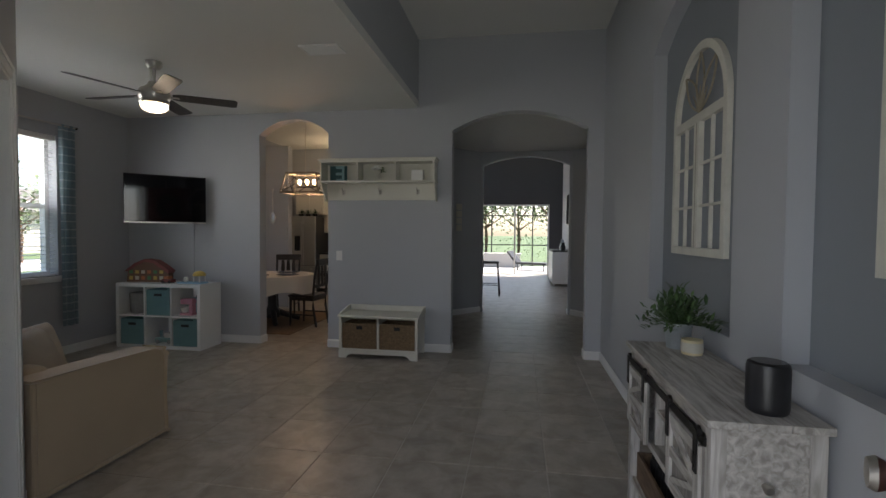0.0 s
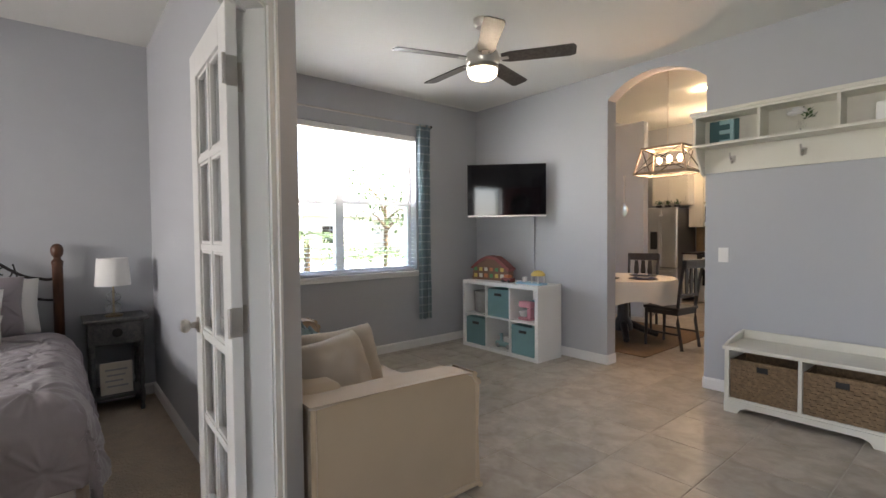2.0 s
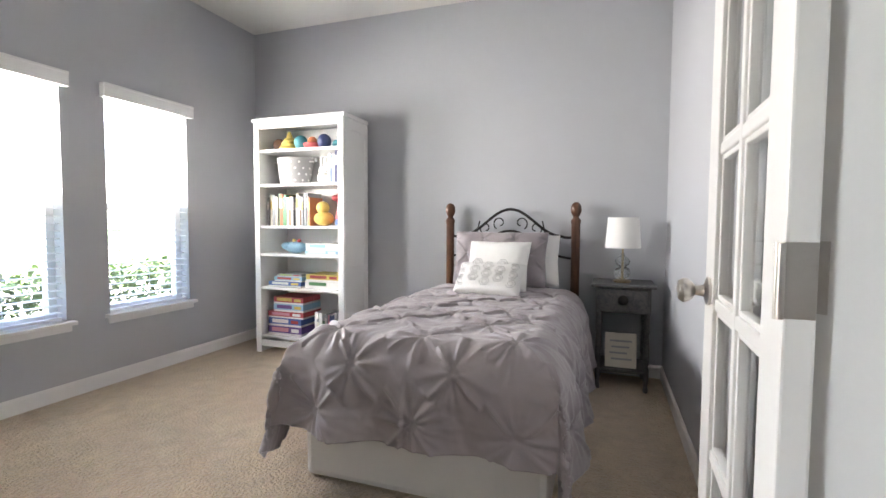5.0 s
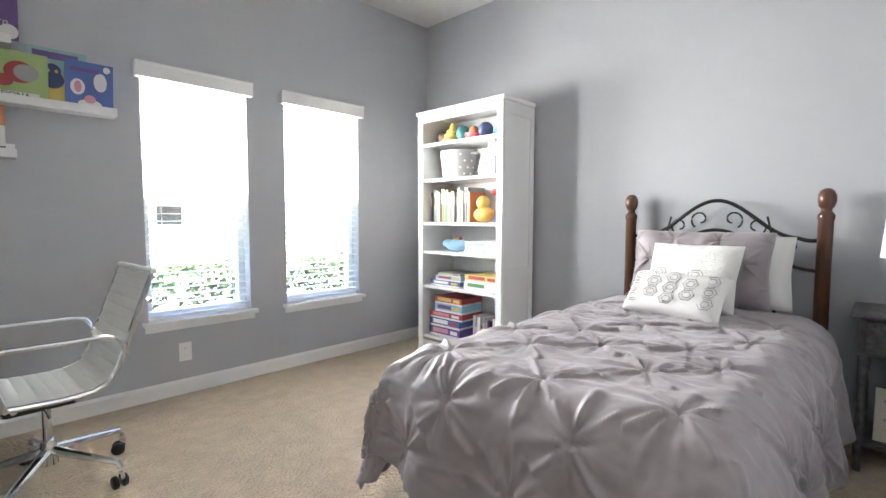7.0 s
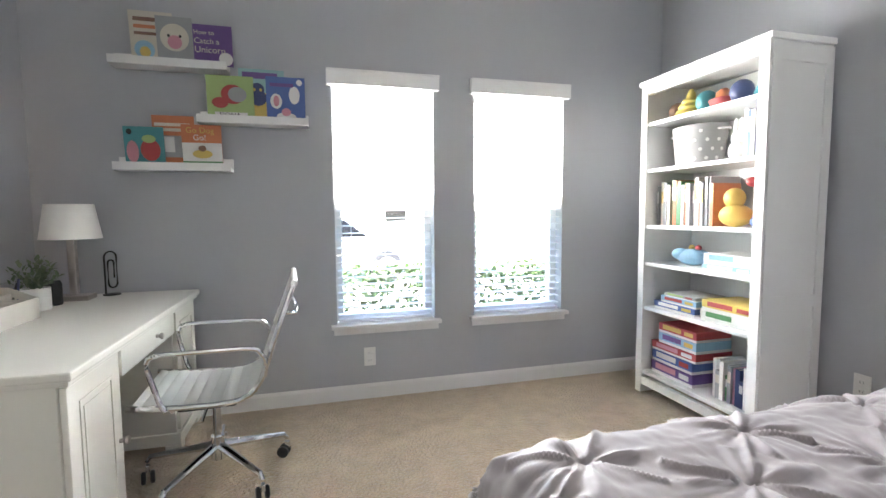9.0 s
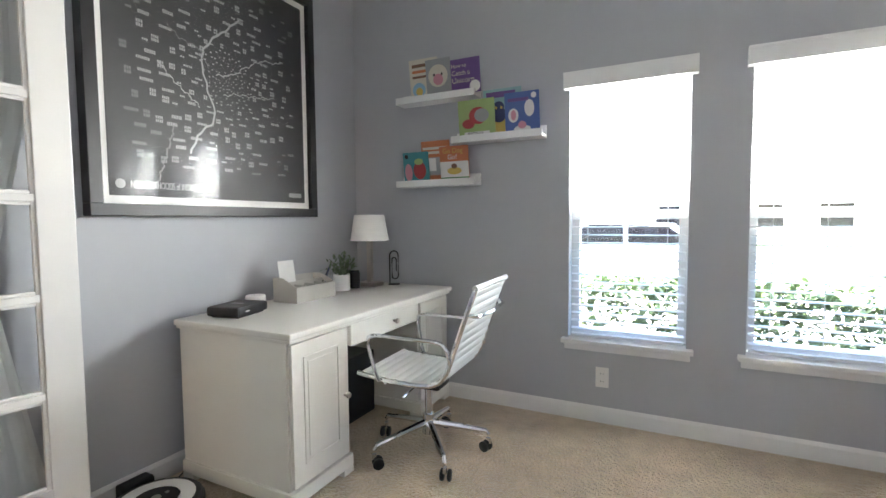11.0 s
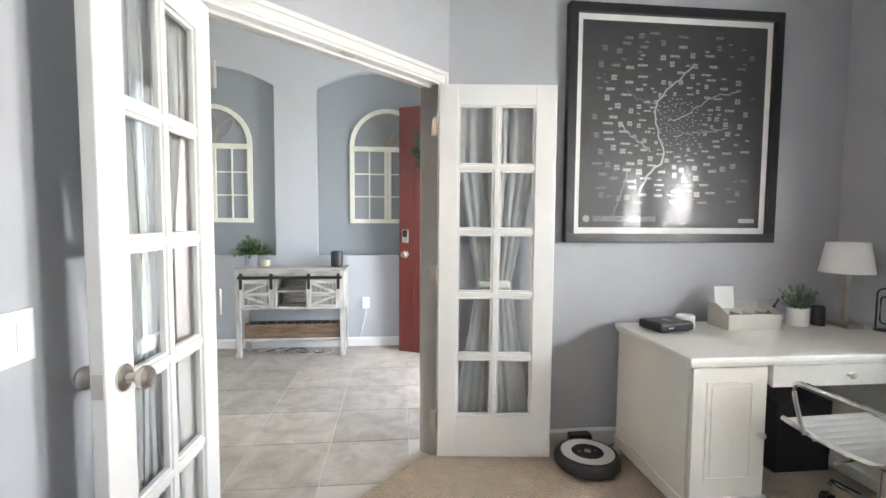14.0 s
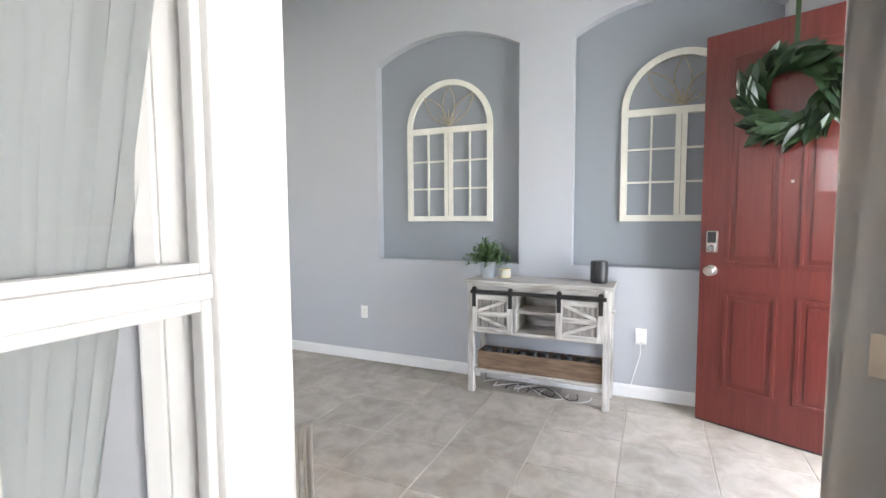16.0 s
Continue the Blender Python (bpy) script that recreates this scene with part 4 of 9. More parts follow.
M_PAGES = mat("book_pages", (0.68, 0.64, 0.55), 0.9, vary=0.12, scale=60, fine=400)


def book(at, thick, depth, height, colour, lean=0.0, band=None):
    """An upright book; its spine faces +x, thickness along y."""
    b = thing("book", f"{colour} children's book standing on a shelf", "book", Matrix.Translation(at) @ pose(0, 0, 0, lean, 0, 0), "books on the bookcase")
    part("cover", boxes((-depth, 0, 0, 0.0025, 0, height), (-depth, 0, thick - 0.0025, thick, 0, height), (-0.003, 0.0015, 0.0, thick, 0, height)), PAINT[colour], b)
    part("pages", boxes((-depth + 0.004, -0.003, 0.0026, thick - 0.0026, 0.003, height - 0.004)), M_PAGES, b)
    if band:
        part("spine_label", boxes((0.0015, 0.0022, 0.001, thick - 0.001, height * 0.55, height * 0.85)), PAINT[band], b)
    return b


rng = random.Random(4)


def on_shelf(level, y, back=0.02):
    """World place on a shelf of the bookcase, y measured from its south side."""
    return (-4.672 + BD - back, -0.515 + y, SHELF[level])


def row_of_books(level, y0, y1, hmin, hmax, colours, thick=(0.012, 0.028)):
    y = y0
    while y < y1:
        t = rng.uniform(*thick)
        book(on_shelf(level, y, 0.05 + rng.uniform(0, 0.02)), t, rng.uniform(0.17, 0.22), rng.uniform(hmin, hmax), rng.choice(colours), 0, rng.choice(("white", "cream", "yellow", None)))
        y += t + 0.0012


row_of_books(3, 0.06, 0.47, 0.235, 0.275, ("cream", "grey", "white", "cream", "green", "grey", "brown", "cream", "orange", "grey"))
row_of_books(4, 0.66, 0.80, 0.22, 0.27, ("grey", "white", "navy", "blue", "cream"))
row_of_books(0, 0.52, 0.80, 0.14, 0.22, ("black", "navy", "green", "cream", "brown", "pink", "grey", "white"))


def game(level, y, w, d, z, h, colour, top, back=0.03, label=""):
    """A boxed game lying flat, with a lid and a printed end."""
    x, yy, zz = on_shelf(level, y, back)
    g = thing("game_box", label or f"{colour} boxed game stacked on a shelf", "game box", Matrix.Translation((x, yy, zz + z)), "boxed games on the bookcase")
    part("tray", boxes((-d + 0.002, -0.002, 0.002, w - 0.002, 0, h * 0.5)), PAINT["white"], g)
    part("lid", boxes((-d, 0, 0, w, h * 0.25, h), bev=0.002), PAINT[colour], g)
    part("end_print", boxes((0.0003, 0.0012, w * 0.12, w * 0.62, h * 0.42, h * 0.88)), PAINT[top], g)
    part("end_print", boxes((0.0003, 0.0012, w * 0.70, w * 0.92, h * 0.40, h * 0.80)), PAINT[rng.choice(("white", "yellow", "red"))], g)


game(0, 0.07, 0.34, 0.27, 0.0, 0.075, "purple", "pink")
game(0, 0.075, 0.33, 0.27, 0.076, 0.07, "blue", "white")
game(0, 0.07, 0.36, 0.26, 0.147, 0.055, "red", "pink")
game(0, 0.13, 0.30, 0.25, 0.203, 0.065, "sky", "purple")
game(0, 0.13, 0.30, 0.25, 0.269, 0.06, "red", "yellow")
game(1, 0.08, 0.33, 0.27, 0.0, 0.045, "blue", "white")
game(1, 0.14, 0.28, 0.24, 0.046, 0.04, "sky", "red")
game(1, 0.17, 0.24, 0.22, 0.087, 0.022, "grey", "lime")
game(1, 0.45, 0.33, 0.26, 0.0, 0.06, "white", "green")
game(1, 0.46, 0.32, 0.26, 0.061, 0.055, "yellow", "red")
game(2, 0.45, 0.32, 0.24, 0.0, 0.03, "sky", "white")
game(2, 0.46, 0.31, 0.24, 0.031, 0.06, "white", "sky")


def toy(name, label, category, at, pieces):
    t = thing(name, label, category, Matrix.Translation(at))
    for nm, prof, col, off, scl in pieces:
        bm = lathe(prof, 18)
        part(nm, bm, PAINT[col], t, "", True, Matrix.Translation(off) @ Matrix.Diagonal((*scl, 1)))
    return t


BALL = [(0, -1), (0.38, -0.92), (0.71, -0.71), (0.92, -0.38), (1, 0), (0.92, 0.38), (0.71, 0.71), (0.38, 0.92), (0, 1)]
x, y, z = on_shelf(5, 0.14, 0.12)
toy("toy_ball", "brown rubber toy ball on the top shelf", "toy", (x, y, z), [("ball", BALL, "brown", (0, 0, 0.055), (0.055, 0.055, 0.055))])
x, y, z = on_shelf(5, 0.26, 0.10)
toy("stacking_toy", "yellow plastic ring stacking cone", "toy", (x, y, z), [("ring", [(0, 0), (0.075, 0.002), (0.085, 0.02), (0.075, 0.038), (0, 0.038)], "yellow", (0, 0, 0), (1, 1, 1)), ("ring", [(0, 0), (0.06, 0.002), (0.068, 0.018), (0.06, 0.034), (0, 0.034)], "yellow", (0, 0, 0.038), (1, 1, 1)), ("ring", [(0, 0), (0.042, 0.002), (0.05, 0.016), (0.042, 0.03), (0, 0.03)], "yellow", (0, 0, 0.072), (1, 1, 1)), ("tip", [(0, 0), (0.028, 0), (0.022, 0.03), (0.01, 0.055), (0, 0.06)], "yellow", (0, 0, 0.102), (1, 1, 1))])
for yy, col, lab in ((0.375, "teal", "teal"), (0.60, "navy", "dark blue")):
    x, y, z = on_shelf(5, yy, 0.10)
    toy("toy_ball", f"{lab} glossy toy ball on the top shelf", "toy", (x, y, z), [("ball", BALL, col, (0, 0, 0.062), (0.058, 0.058, 0.062))])
x, y, z = on_shelf(5, 0.485, 0.10)
toy("toy_boat", "red and cream plastic toy boat", "toy", (x, y, z), [("hull", [(0, 0), (0.06, 0.005), (0.085, 0.05), (0.08, 0.055), (0, 0.05)], "red", (0, 0, 0), (0.7, 1, 1)), ("cabin", [(0, 0), (0.045, 0), (0.04, 0.035), (0.02, 0.055), (0, 0.06)], "orange", (0, 0, 0.05), (0.8, 1, 1))])
x, y, z = on_shelf(5, 0.755, 0.10)
toy("toy_teapot", "teal plastic toy teapot", "toy", (x, y, z), [("body", [(0, 0), (0.05, 0.003), (0.075, 0.03), (0.06, 0.06), (0, 0.066)], "teal", (0, 0, 0), (0.8, 1, 1)), ("lid", BALL, "teal", (0, 0, 0.085), (0.03, 0.03, 0.028))])
x, y, z = on_shelf(3, 0.60, 0.09)
toy("duck_toy", "yellow plastic duck toy on the shelf", "toy", (x, y, z), [("body", BALL, "yellow", (0, 0, 0.06), (0.075, 0.085, 0.06)), ("head", BALL, "yellow", (0, -0.01, 0.15), (0.05, 0.055, 0.055))])
x, y, z = on_shelf(3, 0.775, 0.08)
toy("stuffed_dog", "red plush dog sitting on the shelf", "stuffed toy", (x, y, z), [("figure", [(0, 0), (0.05, 0.005), (0.062, 0.05), (0.045, 0.13), (0.03, 0.17), (0.05, 0.20), (0.05, 0.25), (0.025, 0.285), (0, 0.29)], "red", (0, 0, 0), (0.9, 0.9, 1)), ("muzzle", BALL, "red", (0.04, -0.03, 0.225), (0.04, 0.03, 0.026)), ("ball", BALL, "blue", (0.05, 0.0, 0.03), (0.03, 0.03, 0.03))])
x, y, z = on_shelf(4, 0.59, 0.10)
toy("bunny_figure", "white plush bunny on the shelf", "stuffed toy", (x, y, z), [("body", BALL, "white", (0, 0, 0.05), (0.045, 0.05, 0.05)), ("head", BALL, "white", (0, 0, 0.115), (0.035, 0.037, 0.035)), ("ear", BALL, "white", (0, -0.018, 0.175), (0.01, 0.013, 0.045)), ("ear", BALL, "white", (0, 0.018, 0.175), (0.01, 0.013, 0.045))])
x, y, z = on_shelf(2, 0.30, 0.12)
toy("hippo_toy", "blue plastic hippo toy on the shelf", "toy", (x, y, z), [("body", BALL, "sky", (0, 0, 0.05), (0.085, 0.10, 0.05)), ("snout", BALL, "sky", (0.04, -0.06, 0.065), (0.05, 0.05, 0.035)), ("knob", BALL, "red", (0, 0.03, 0.105), (0.018, 0.018, 0.018)), ("knob", BALL, "yellow", (0, -0.02, 0.105), (0.018, 0.018, 0.018))])
M_BIN = mat("grey_felt_bin", (0.33, 0.325, 0.32), 0.9, vary=0.06, scale=10, fine=250, bump=0.4)
x, y, z = on_shelf(4, 0.28, 0.15)
bin_ = thing("storage_bin", "grey fabric bin with white polka dots", "storage bin", Matrix.Translation((x, y, z)))
part("bin_wall", lathe([(0, 0), (0.125, 0), (0.125, 0.004), (0.15, 0.225), (0.143, 0.225), (0.120, 0.01), (0, 0.01)], 28), M_BIN, bin_, "", True, Matrix.Diagonal((0.85, 1.1, 1, 1)))
for k in range(26):
    a, r_ = radians(-80 + (k % 7) * 27 + (13 if (k // 7) % 2 else 0)), k // 7
    zz = 0.035 + r_ * 0.05
    rr = 0.125 + 0.025 * zz / 0.225 + 0.0006
    part("dot", lathe([(0, 0), (0.010, 0), (0.009, 0.001), (0, 0.0012)], 10), M_SHEET, bin_, m=Matrix.Translation((rr * 0.85 * math.cos(a), rr * 1.1 * math.sin(a), zz)) @ look((0, 0, 0), (-math.cos(a), -math.sin(a), 0)))
for s in (-1, 1):
    part("handle", tube(arc((0, s * 0.165, 0.19), 0.035, -90, 90, 8, (0, s, 0), (1, 0, 0)), 0.006, 6), M_SHEET, bin_, smooth=True)

# nightstand and its lamp
M_GREYW = wood("weathered_grey_paint", (0.06, 0.06, 0.065), (0.11, 0.108, 0.105), 0.55, (1.5, 10, 10), 5)
ns = thing("nightstand", "weathered grey nightstand with one drawer and a low shelf", "nightstand", Matrix.Translation((-4.67, 2.225, 0)))
NW_, ND, NH = 0.36, 0.36, 0.715
part("tabletop", boxes((-0.0, ND + 0.02, -0.02, NW_ + 0.02, NH - 0.02, NH), bev=0.005), M_GREYW, ns)
part("drawer_case", boxes((0.01, ND - 0.01, 0.01, NW_ - 0.01, NH - 0.19, NH - 0.02)), M_GREYW, ns)
dr = part("drawer", boxes((ND - 0.01, ND + 0.004, 0.035, NW_ - 0.035, NH - 0.175, NH - 0.035), bev=0.003), M_GREYW, ns)
part("cup_pull", lathe([(0, 0), (0.03, 0.0), (0.032, 0.012), (0.02, 0.022), (0, 0.024)], 16), M_DARKMETAL, dr, "dark cup pull", True, Matrix.Translation((ND + 0.004, NW_ / 2, NH - 0.10)) @ pose(0, 0, 0, 0, 90, 0))
LEG = [(0, 0), (0.013, 0), (0.017, 0.02), (0.012, 0.05), (0.018, 0.09), (0.018, 0.16), (0.012, 0.18), (0.019, 0.21), (0.017, 0.34), (0.013, 0.38), (0.019, 0.41), (0.019, 0.53), (0, 0.53)]
for x_ in (0.03, ND - 0.03):
    for y_ in (0.03, NW_ - 0.03):
        part("leg", lathe(LEG, 14), M_GREYW, ns, "", True, Matrix.Translation((x_, y_, 0)))
part("low_shelf", boxes((0.015, ND - 0.015, 0.015, NW_ - 0.015, 0.125, 0.145), bev=0.003), M_GREYW, ns)
sign = thing("framed_sign", "small cream sign with grey lettering on the nightstand shelf", "sign", Matrix.Translation((-4.38, 2.30, 0.146)) @ pose(0, 0, 0, 0, -10, 0))
part("board", boxes((-0.012, 0, 0, 0.20, 0, 0.23), bev=0.002), PAINT["cream"], sign)
for k in range(4):
    part("writing", boxes((0.0004, 0.0012, 0.03 + 0.01 * (k % 2), 0.17 - 0.015 * (k % 3), 0.17 - k * 0.04, 0.182 - k * 0.04)), PAINT["grey"], sign)
M_SHADE = mat("white_lampshade", (0.80, 0.79, 0.76), 0.9, vary=0.03, scale=10, fine=250, bump=0.1, depth=0.001)
M_BRASS = mat("aged_brass", (0.42, 0.33, 0.20), 0.35, 1.0, vary=0.15, scale=20, fine=150)


def table_lamp(label, at, base_h, shade_z, shade_h, r0, r1, glass_base=True):
    lp = thing("table_lamp", label, "lamp", Matrix.Translation(at))
    if glass_base:
        part("lamp_base", lathe([(0, 0), (0.055, 0), (0.06, 0.012), (0.03, 0.022), (0, 0.022)], 20), M_BRASS, lp, "", True)
        part("lamp_body", lathe([(0.016, 0.022), (0.046, 0.040), (0.055, 0.065), (0.046, 0.092), (0.024, 0.108), (0.044, 0.124), (0.050, 0.145), (0.040, 0.166), (0.014, 0.182), (0.011, base_h)], 20), M_GLASSY, lp, "clear stacked glass balls", True)
        part("lamp_rod", cyl((0, 0, 0.02), (0, 0, shade_z + shade_h * 0.6), 0.005), M_BRASS, lp, smooth=True)
    else:
        part("lamp_base", boxes((-0.075, 0.075, -0.05, 0.05, 0, 0.025), bev=0.003), M_NICKEL, lp)
        part("lamp_column", boxes((-0.016, 0.016, -0.016, 0.016, 0.025, shade_z + 0.02), bev=0.002), M_NICKEL, lp)
        part("lamp_rod", cyl((0, 0, shade_z + 0.02), (0, 0, shade_z + shade_h * 0.6), 0.004), M_NICKEL, lp, smooth=True)
    part("shade", lathe([(r0, shade_z), (r1, shade_z + shade_h), (r1 - 0.003, shade_z + shade_h), (r0 - 0.003, shade_z), (r0, shade_z)], 32), M_SHADE, lp, "off-white drum shade", True)
    part("shade_spider", tube([(-r0 * 0.9, 0, shade_z + shade_h * 0.6), (0, 0, shade_z + shade_h * 0.6), (r0 * 0.9, 0, shade_z + shade_h * 0.6)], 0.002, 5), M_NICKEL, lp)
    return lp


M_GLASSY = mat("clear_glass_body", (0.85, 0.87, 0.86), 0.05, vary=0.02, bump=0)
M_GLASSY.node_tree.nodes["Principled BSDF"].inputs["Transmission Weight"].default_value = 0.9
table_lamp("small lamp with stacked glass base and white shade", (-4.46, 2.40, NH), 0.20, 0.235, 0.205, 0.115, 0.100)

# outlets and switches
def plate(name, label, m, w, h, kind="outlet"):
    p = thing(name, label, "wall plate", m)
    part("cover_plate", boxes((-w / 2, w / 2, 0.0005, 0.006, -h / 2, h / 2), bev=0.002), M_PLATE, p)
    n = max(1, round(w / 0.05) - 0) if kind == "switch" else 1
    if kind == "switch":
        n = 3 if w > 0.12 else 1
        for k in range(n):
            c = (k - (n - 1) / 2) * 0.046
            part("rocker", boxes((c - 0.0165, c + 0.0165, 0.006, 0.0095, -0.033, 0.033), bev=0.002), M_PLATE, p)
    else:
        for zz in (-0.022, 0.022):
            part("socket", boxes((-0.016, 0.016, 0.006, 0.008, zz - 0.014, zz + 0.014), bev=0.002), M_PLATE, p)
            # black strips on the face stand for the shade in the slots
            part("slot_shade", boxes((-0.008, -0.006, 0.008, 0.0084, zz - 0.005, zz + 0.005), (0.006, 0.008, 0.008, 0.0084, zz - 0.005, zz + 0.005)), M_BLACK, p)
    return p


plate("outlet", "white double outlet low on the bedroom wall", Matrix.Translation((-2.575, SOUTH, 0.272)), 0.072, 0.116)
plate("outlet", "white double outlet beside the bookcase", Matrix.Translation((WEST, 0.52, 0.35)) @ pose(0, 0, 0, 0, 0, -90), 0.072, 0.116)
plate("light_switch", "white triple rocker switch on the bedroom wall", Matrix.Translation((-2.415, PART, 1.075)) @ pose(0, 0, 0, 0, 0, 180), 0.165, 0.118, "switch")
plate("light_switch", "white rocker switch beside the arch", Matrix.Translation((-1.63, NORTH, 1.125)) @ pose(0, 0, 0, 0, 0, 180), 0.075, 0.118, "switch")
plate("outlet", "white outlet low on the entry wall", Matrix.Translation((ENTRY_E, 4.525, 0.455)) @ pose(0, 0, 0, 0, 0, 90), 0.072, 0.116)
# ---- desk corner ----
M_CREAMW = mat("cream_lacquer", (0.76, 0.745, 0.69), 0.3, vary=0.02, scale=3, fine=100, bump=0.04, coat=0.1)
DX0, DX1, DY0, DY1 = -1.625, -0.925, -0.845, 0.605
dk = thing("desk", "cream-white pedestal desk with panelled door and drawer", "desk")
part("desktop", boxes((DX0, DX1, DY0, DY1, 0.722, 0.75), bev=0.007), M_CREAMW, dk)
part("desktop_moulding", boxes((DX0 + 0.012, DX1, DY0 + 0.012, DY1 - 0.012, 0.706, 0.722), bev=0.004), M_CREAMW, dk)


def pedestal(y0, y1, doored):
    x0, x1 = DX0 + 0.03, DX1 - 0.005
    part("pedestal", boxes((x0 + 0.018, x1, y0, y1, 0.085, 0.706), bev=0.003), M_CREAMW, dk)
    part("plinth", boxes((x0 - 0.004, x1, y0 - 0.012, y1 + 0.012, 0.035, 0.095), bev=0.005), M_CREAMW, dk)
    for yy in (y0 - 0.012, y1 - 0.058):
        part("bracket_foot", boxes((x0 - 0.004, x0 + 0.07, yy, yy + 0.07, 0.004, 0.036), bev=0.004), M_CREAMW, dk)
        part("bracket_foot", boxes((x1 - 0.07, x1, yy, yy + 0.07, 0.004, 0.036), bev=0.004), M_CREAMW, dk)
    dr_ = part("cabinet_door", boxes((x0, x0 + 0.018, y0 + 0.012, y1 - 0.012, 0.105, 0.695), bev=0.003), M_CREAMW, dk)
    a, b, c, d = y0 + 0.075, y1 - 0.075, 0.185, 0.635
    part("door_panel", boxes((x0 - 0.004, x0, a, b, c, c + 0.012), (x0 - 0.004, x0, a, b, d - 0.012, d), (x0 - 0.004, x0, a, a + 0.012, c + 0.012, d - 0.012), (x0 - 0.004, x0, b - 0.012, b, c + 0.012, d - 0.012), (x0 - 0.003, x0, a + 0.025, b - 0.025, c + 0.025, d - 0.025), bev=0.0015), M_CREAMW, dr_)
    ky = y0 + 0.04 if doored else y1 - 0.04
    part("door_knob", lathe([(0, 0), (0.008, 0), (0.007, 0.012), (0.015, 0.02), (0.013, 0.028), (0, 0.031)], 14), M_NICKEL, dr_, "small pewter knob", True, Matrix.Translation((x0, ky, 0.39)) @ pose(0, 0, 0, 0, -90, 0))


pedestal(DY1 - 0.40, DY1 - 0.025, True)
pedestal(DY0 + 0.01, DY0 + 0.385, False)
dw = part("drawer", boxes((DX0 + 0.03, DX0 + 0.05, DY0 + 0.40, DY1 - 0.415, 0.60, 0.70), bev=0.003), M_CREAMW, dk)
part("drawer_box", boxes((DX0 + 0.05, DX1 - 0.1, DY0 + 0.40, DY1 - 0.415, 0.605, 0.70)), M_CREAMW, dk)
for yy in (-0.18,):
    part("drawer_knob", lathe([(0, 0), (0.008, 0), (0.007, 0.012), (0.015, 0.02), (0.013, 0.028), (0, 0.031)], 14), M_NICKEL, dw, "small pewter knob", True, Matrix.Translation((DX0 + 0.03, yy, 0.65)) @ pose(0, 0, 0, 0, -90, 0))
part("back_panel", boxes((DX1 - 0.03, DX1 - 0.012, DY0 + 0.39, DY1 - 0.405, 0.15, 0.70)), M_CREAMW, dk)
tagged(part("file_box", boxes((-1.27, -0.99, -0.455, -0.13, 0.006, 0.39), bev=0.01), M_BLACK), "black storage box under the desk", "box")

# things on the desk
rt = thing("router", "flat black network box on the desk", "router", Matrix.Translation((-1.10, 0.40, 0.75)) @ pose(0, 0, 0, 0, 0, 12))
part("case", boxes((-0.085, 0.085, -0.11, 0.11, 0.006, 0.052), bev=0.014), M_BLACK, rt)
part("foot", boxes((-0.07, 0.07, -0.09, 0.09, 0, 0.006)), M_BLACK, rt)
part("badge", boxes((-0.03, 0.03, -0.012, 0.012, 0.052, 0.0525)), PAINT["grey"], rt)
part("front_light", boxes((-0.0865, -0.085, 0.03, 0.06, 0.024, 0.03)), PAINT["white"], rt)
jr = thing("jar", "small white lidded jar on the desk", "jar", Matrix.Translation((-1.06, 0.262, 0.75)))
part("body", lathe([(0, 0), (0.042, 0), (0.046, 0.006), (0.046, 0.042), (0, 0.042)], 24), M_WHITE, jr, "", True)
part("lid", lathe([(0, 0.042), (0.048, 0.043), (0.048, 0.064), (0.044, 0.068), (0, 0.068)], 24), M_WHITE, jr, "", True)
M_FELT = mat("greige_card", (0.50, 0.48, 0.44), 0.85, vary=0.04, scale=12, fine=250, bump=0.2)
og = thing("desk_organizer", "greige desk organizer with pens, notes and compartments", "organizer", Matrix.Translation((-1.16, -0.23, 0.75)))
OW, OD = 0.31, 0.17
part("front_panel", boxes((0, 0.006, 0, OW, 0, 0.085)), M_FELT, og)
part("back_panel", boxes((OD - 0.006, OD, 0, OW, 0, 0.13)), M_FELT, og)
for yy in (0, OW - 0.006):
    bm = slab([(0.006, 0), (OD - 0.006, 0), (OD - 0.006, 0.13), (0.10, 0.13), (0.006, 0.085)], [], 0.006, Matrix.Translation((0, yy, 0)))
    part("side_panel", bm, M_FELT, og)
part("base", boxes((0.006, OD - 0.006, 0.006, OW - 0.006, 0, 0.006)), M_FELT, og)
for k in (1, 2, 3):
    part("divider", boxes((0.006, OD - 0.006, OW * k / 4, OW * k / 4 + 0.004, 0.006, 0.09)), M_FELT, og)
part("divider", boxes((0.09, 0.094, 0.006, OW - 0.006, 0.006, 0.105)), M_FELT, og)
tagged(part("note_card", boxes((-0.0015, 0.0015, 0, 0.115, 0, 0.17)), PAINT["white"], None, m=Matrix.Translation((-1.03, -0.055, 0.80)) @ pose(0, 0, 0, 0, 8, 0)), "white note card standing in the organizer", "card")
for k, (yy, col) in enumerate(((0.03, "navy"), (0.05, "black"), (0.045, "blue"))):
    pn = thing("pen", "dark pen lying in the organizer", "pen", Matrix.Translation((-1.10 + 0.012 * k, -0.20 + 0.02 * k, 0.80)) @ pose(0, 0, 0, 40 + 10 * k, 20, 0), "pens in the organizer")
    part("barrel", cyl((0, 0, 0), (0, 0, 0.11), 0.004, seg=8), PAINT[col], pn, smooth=True)
    part("cap", cyl((0, 0, 0.11), (0, 0, 0.145), 0.0048, seg=8), PAINT[col], pn, smooth=True)


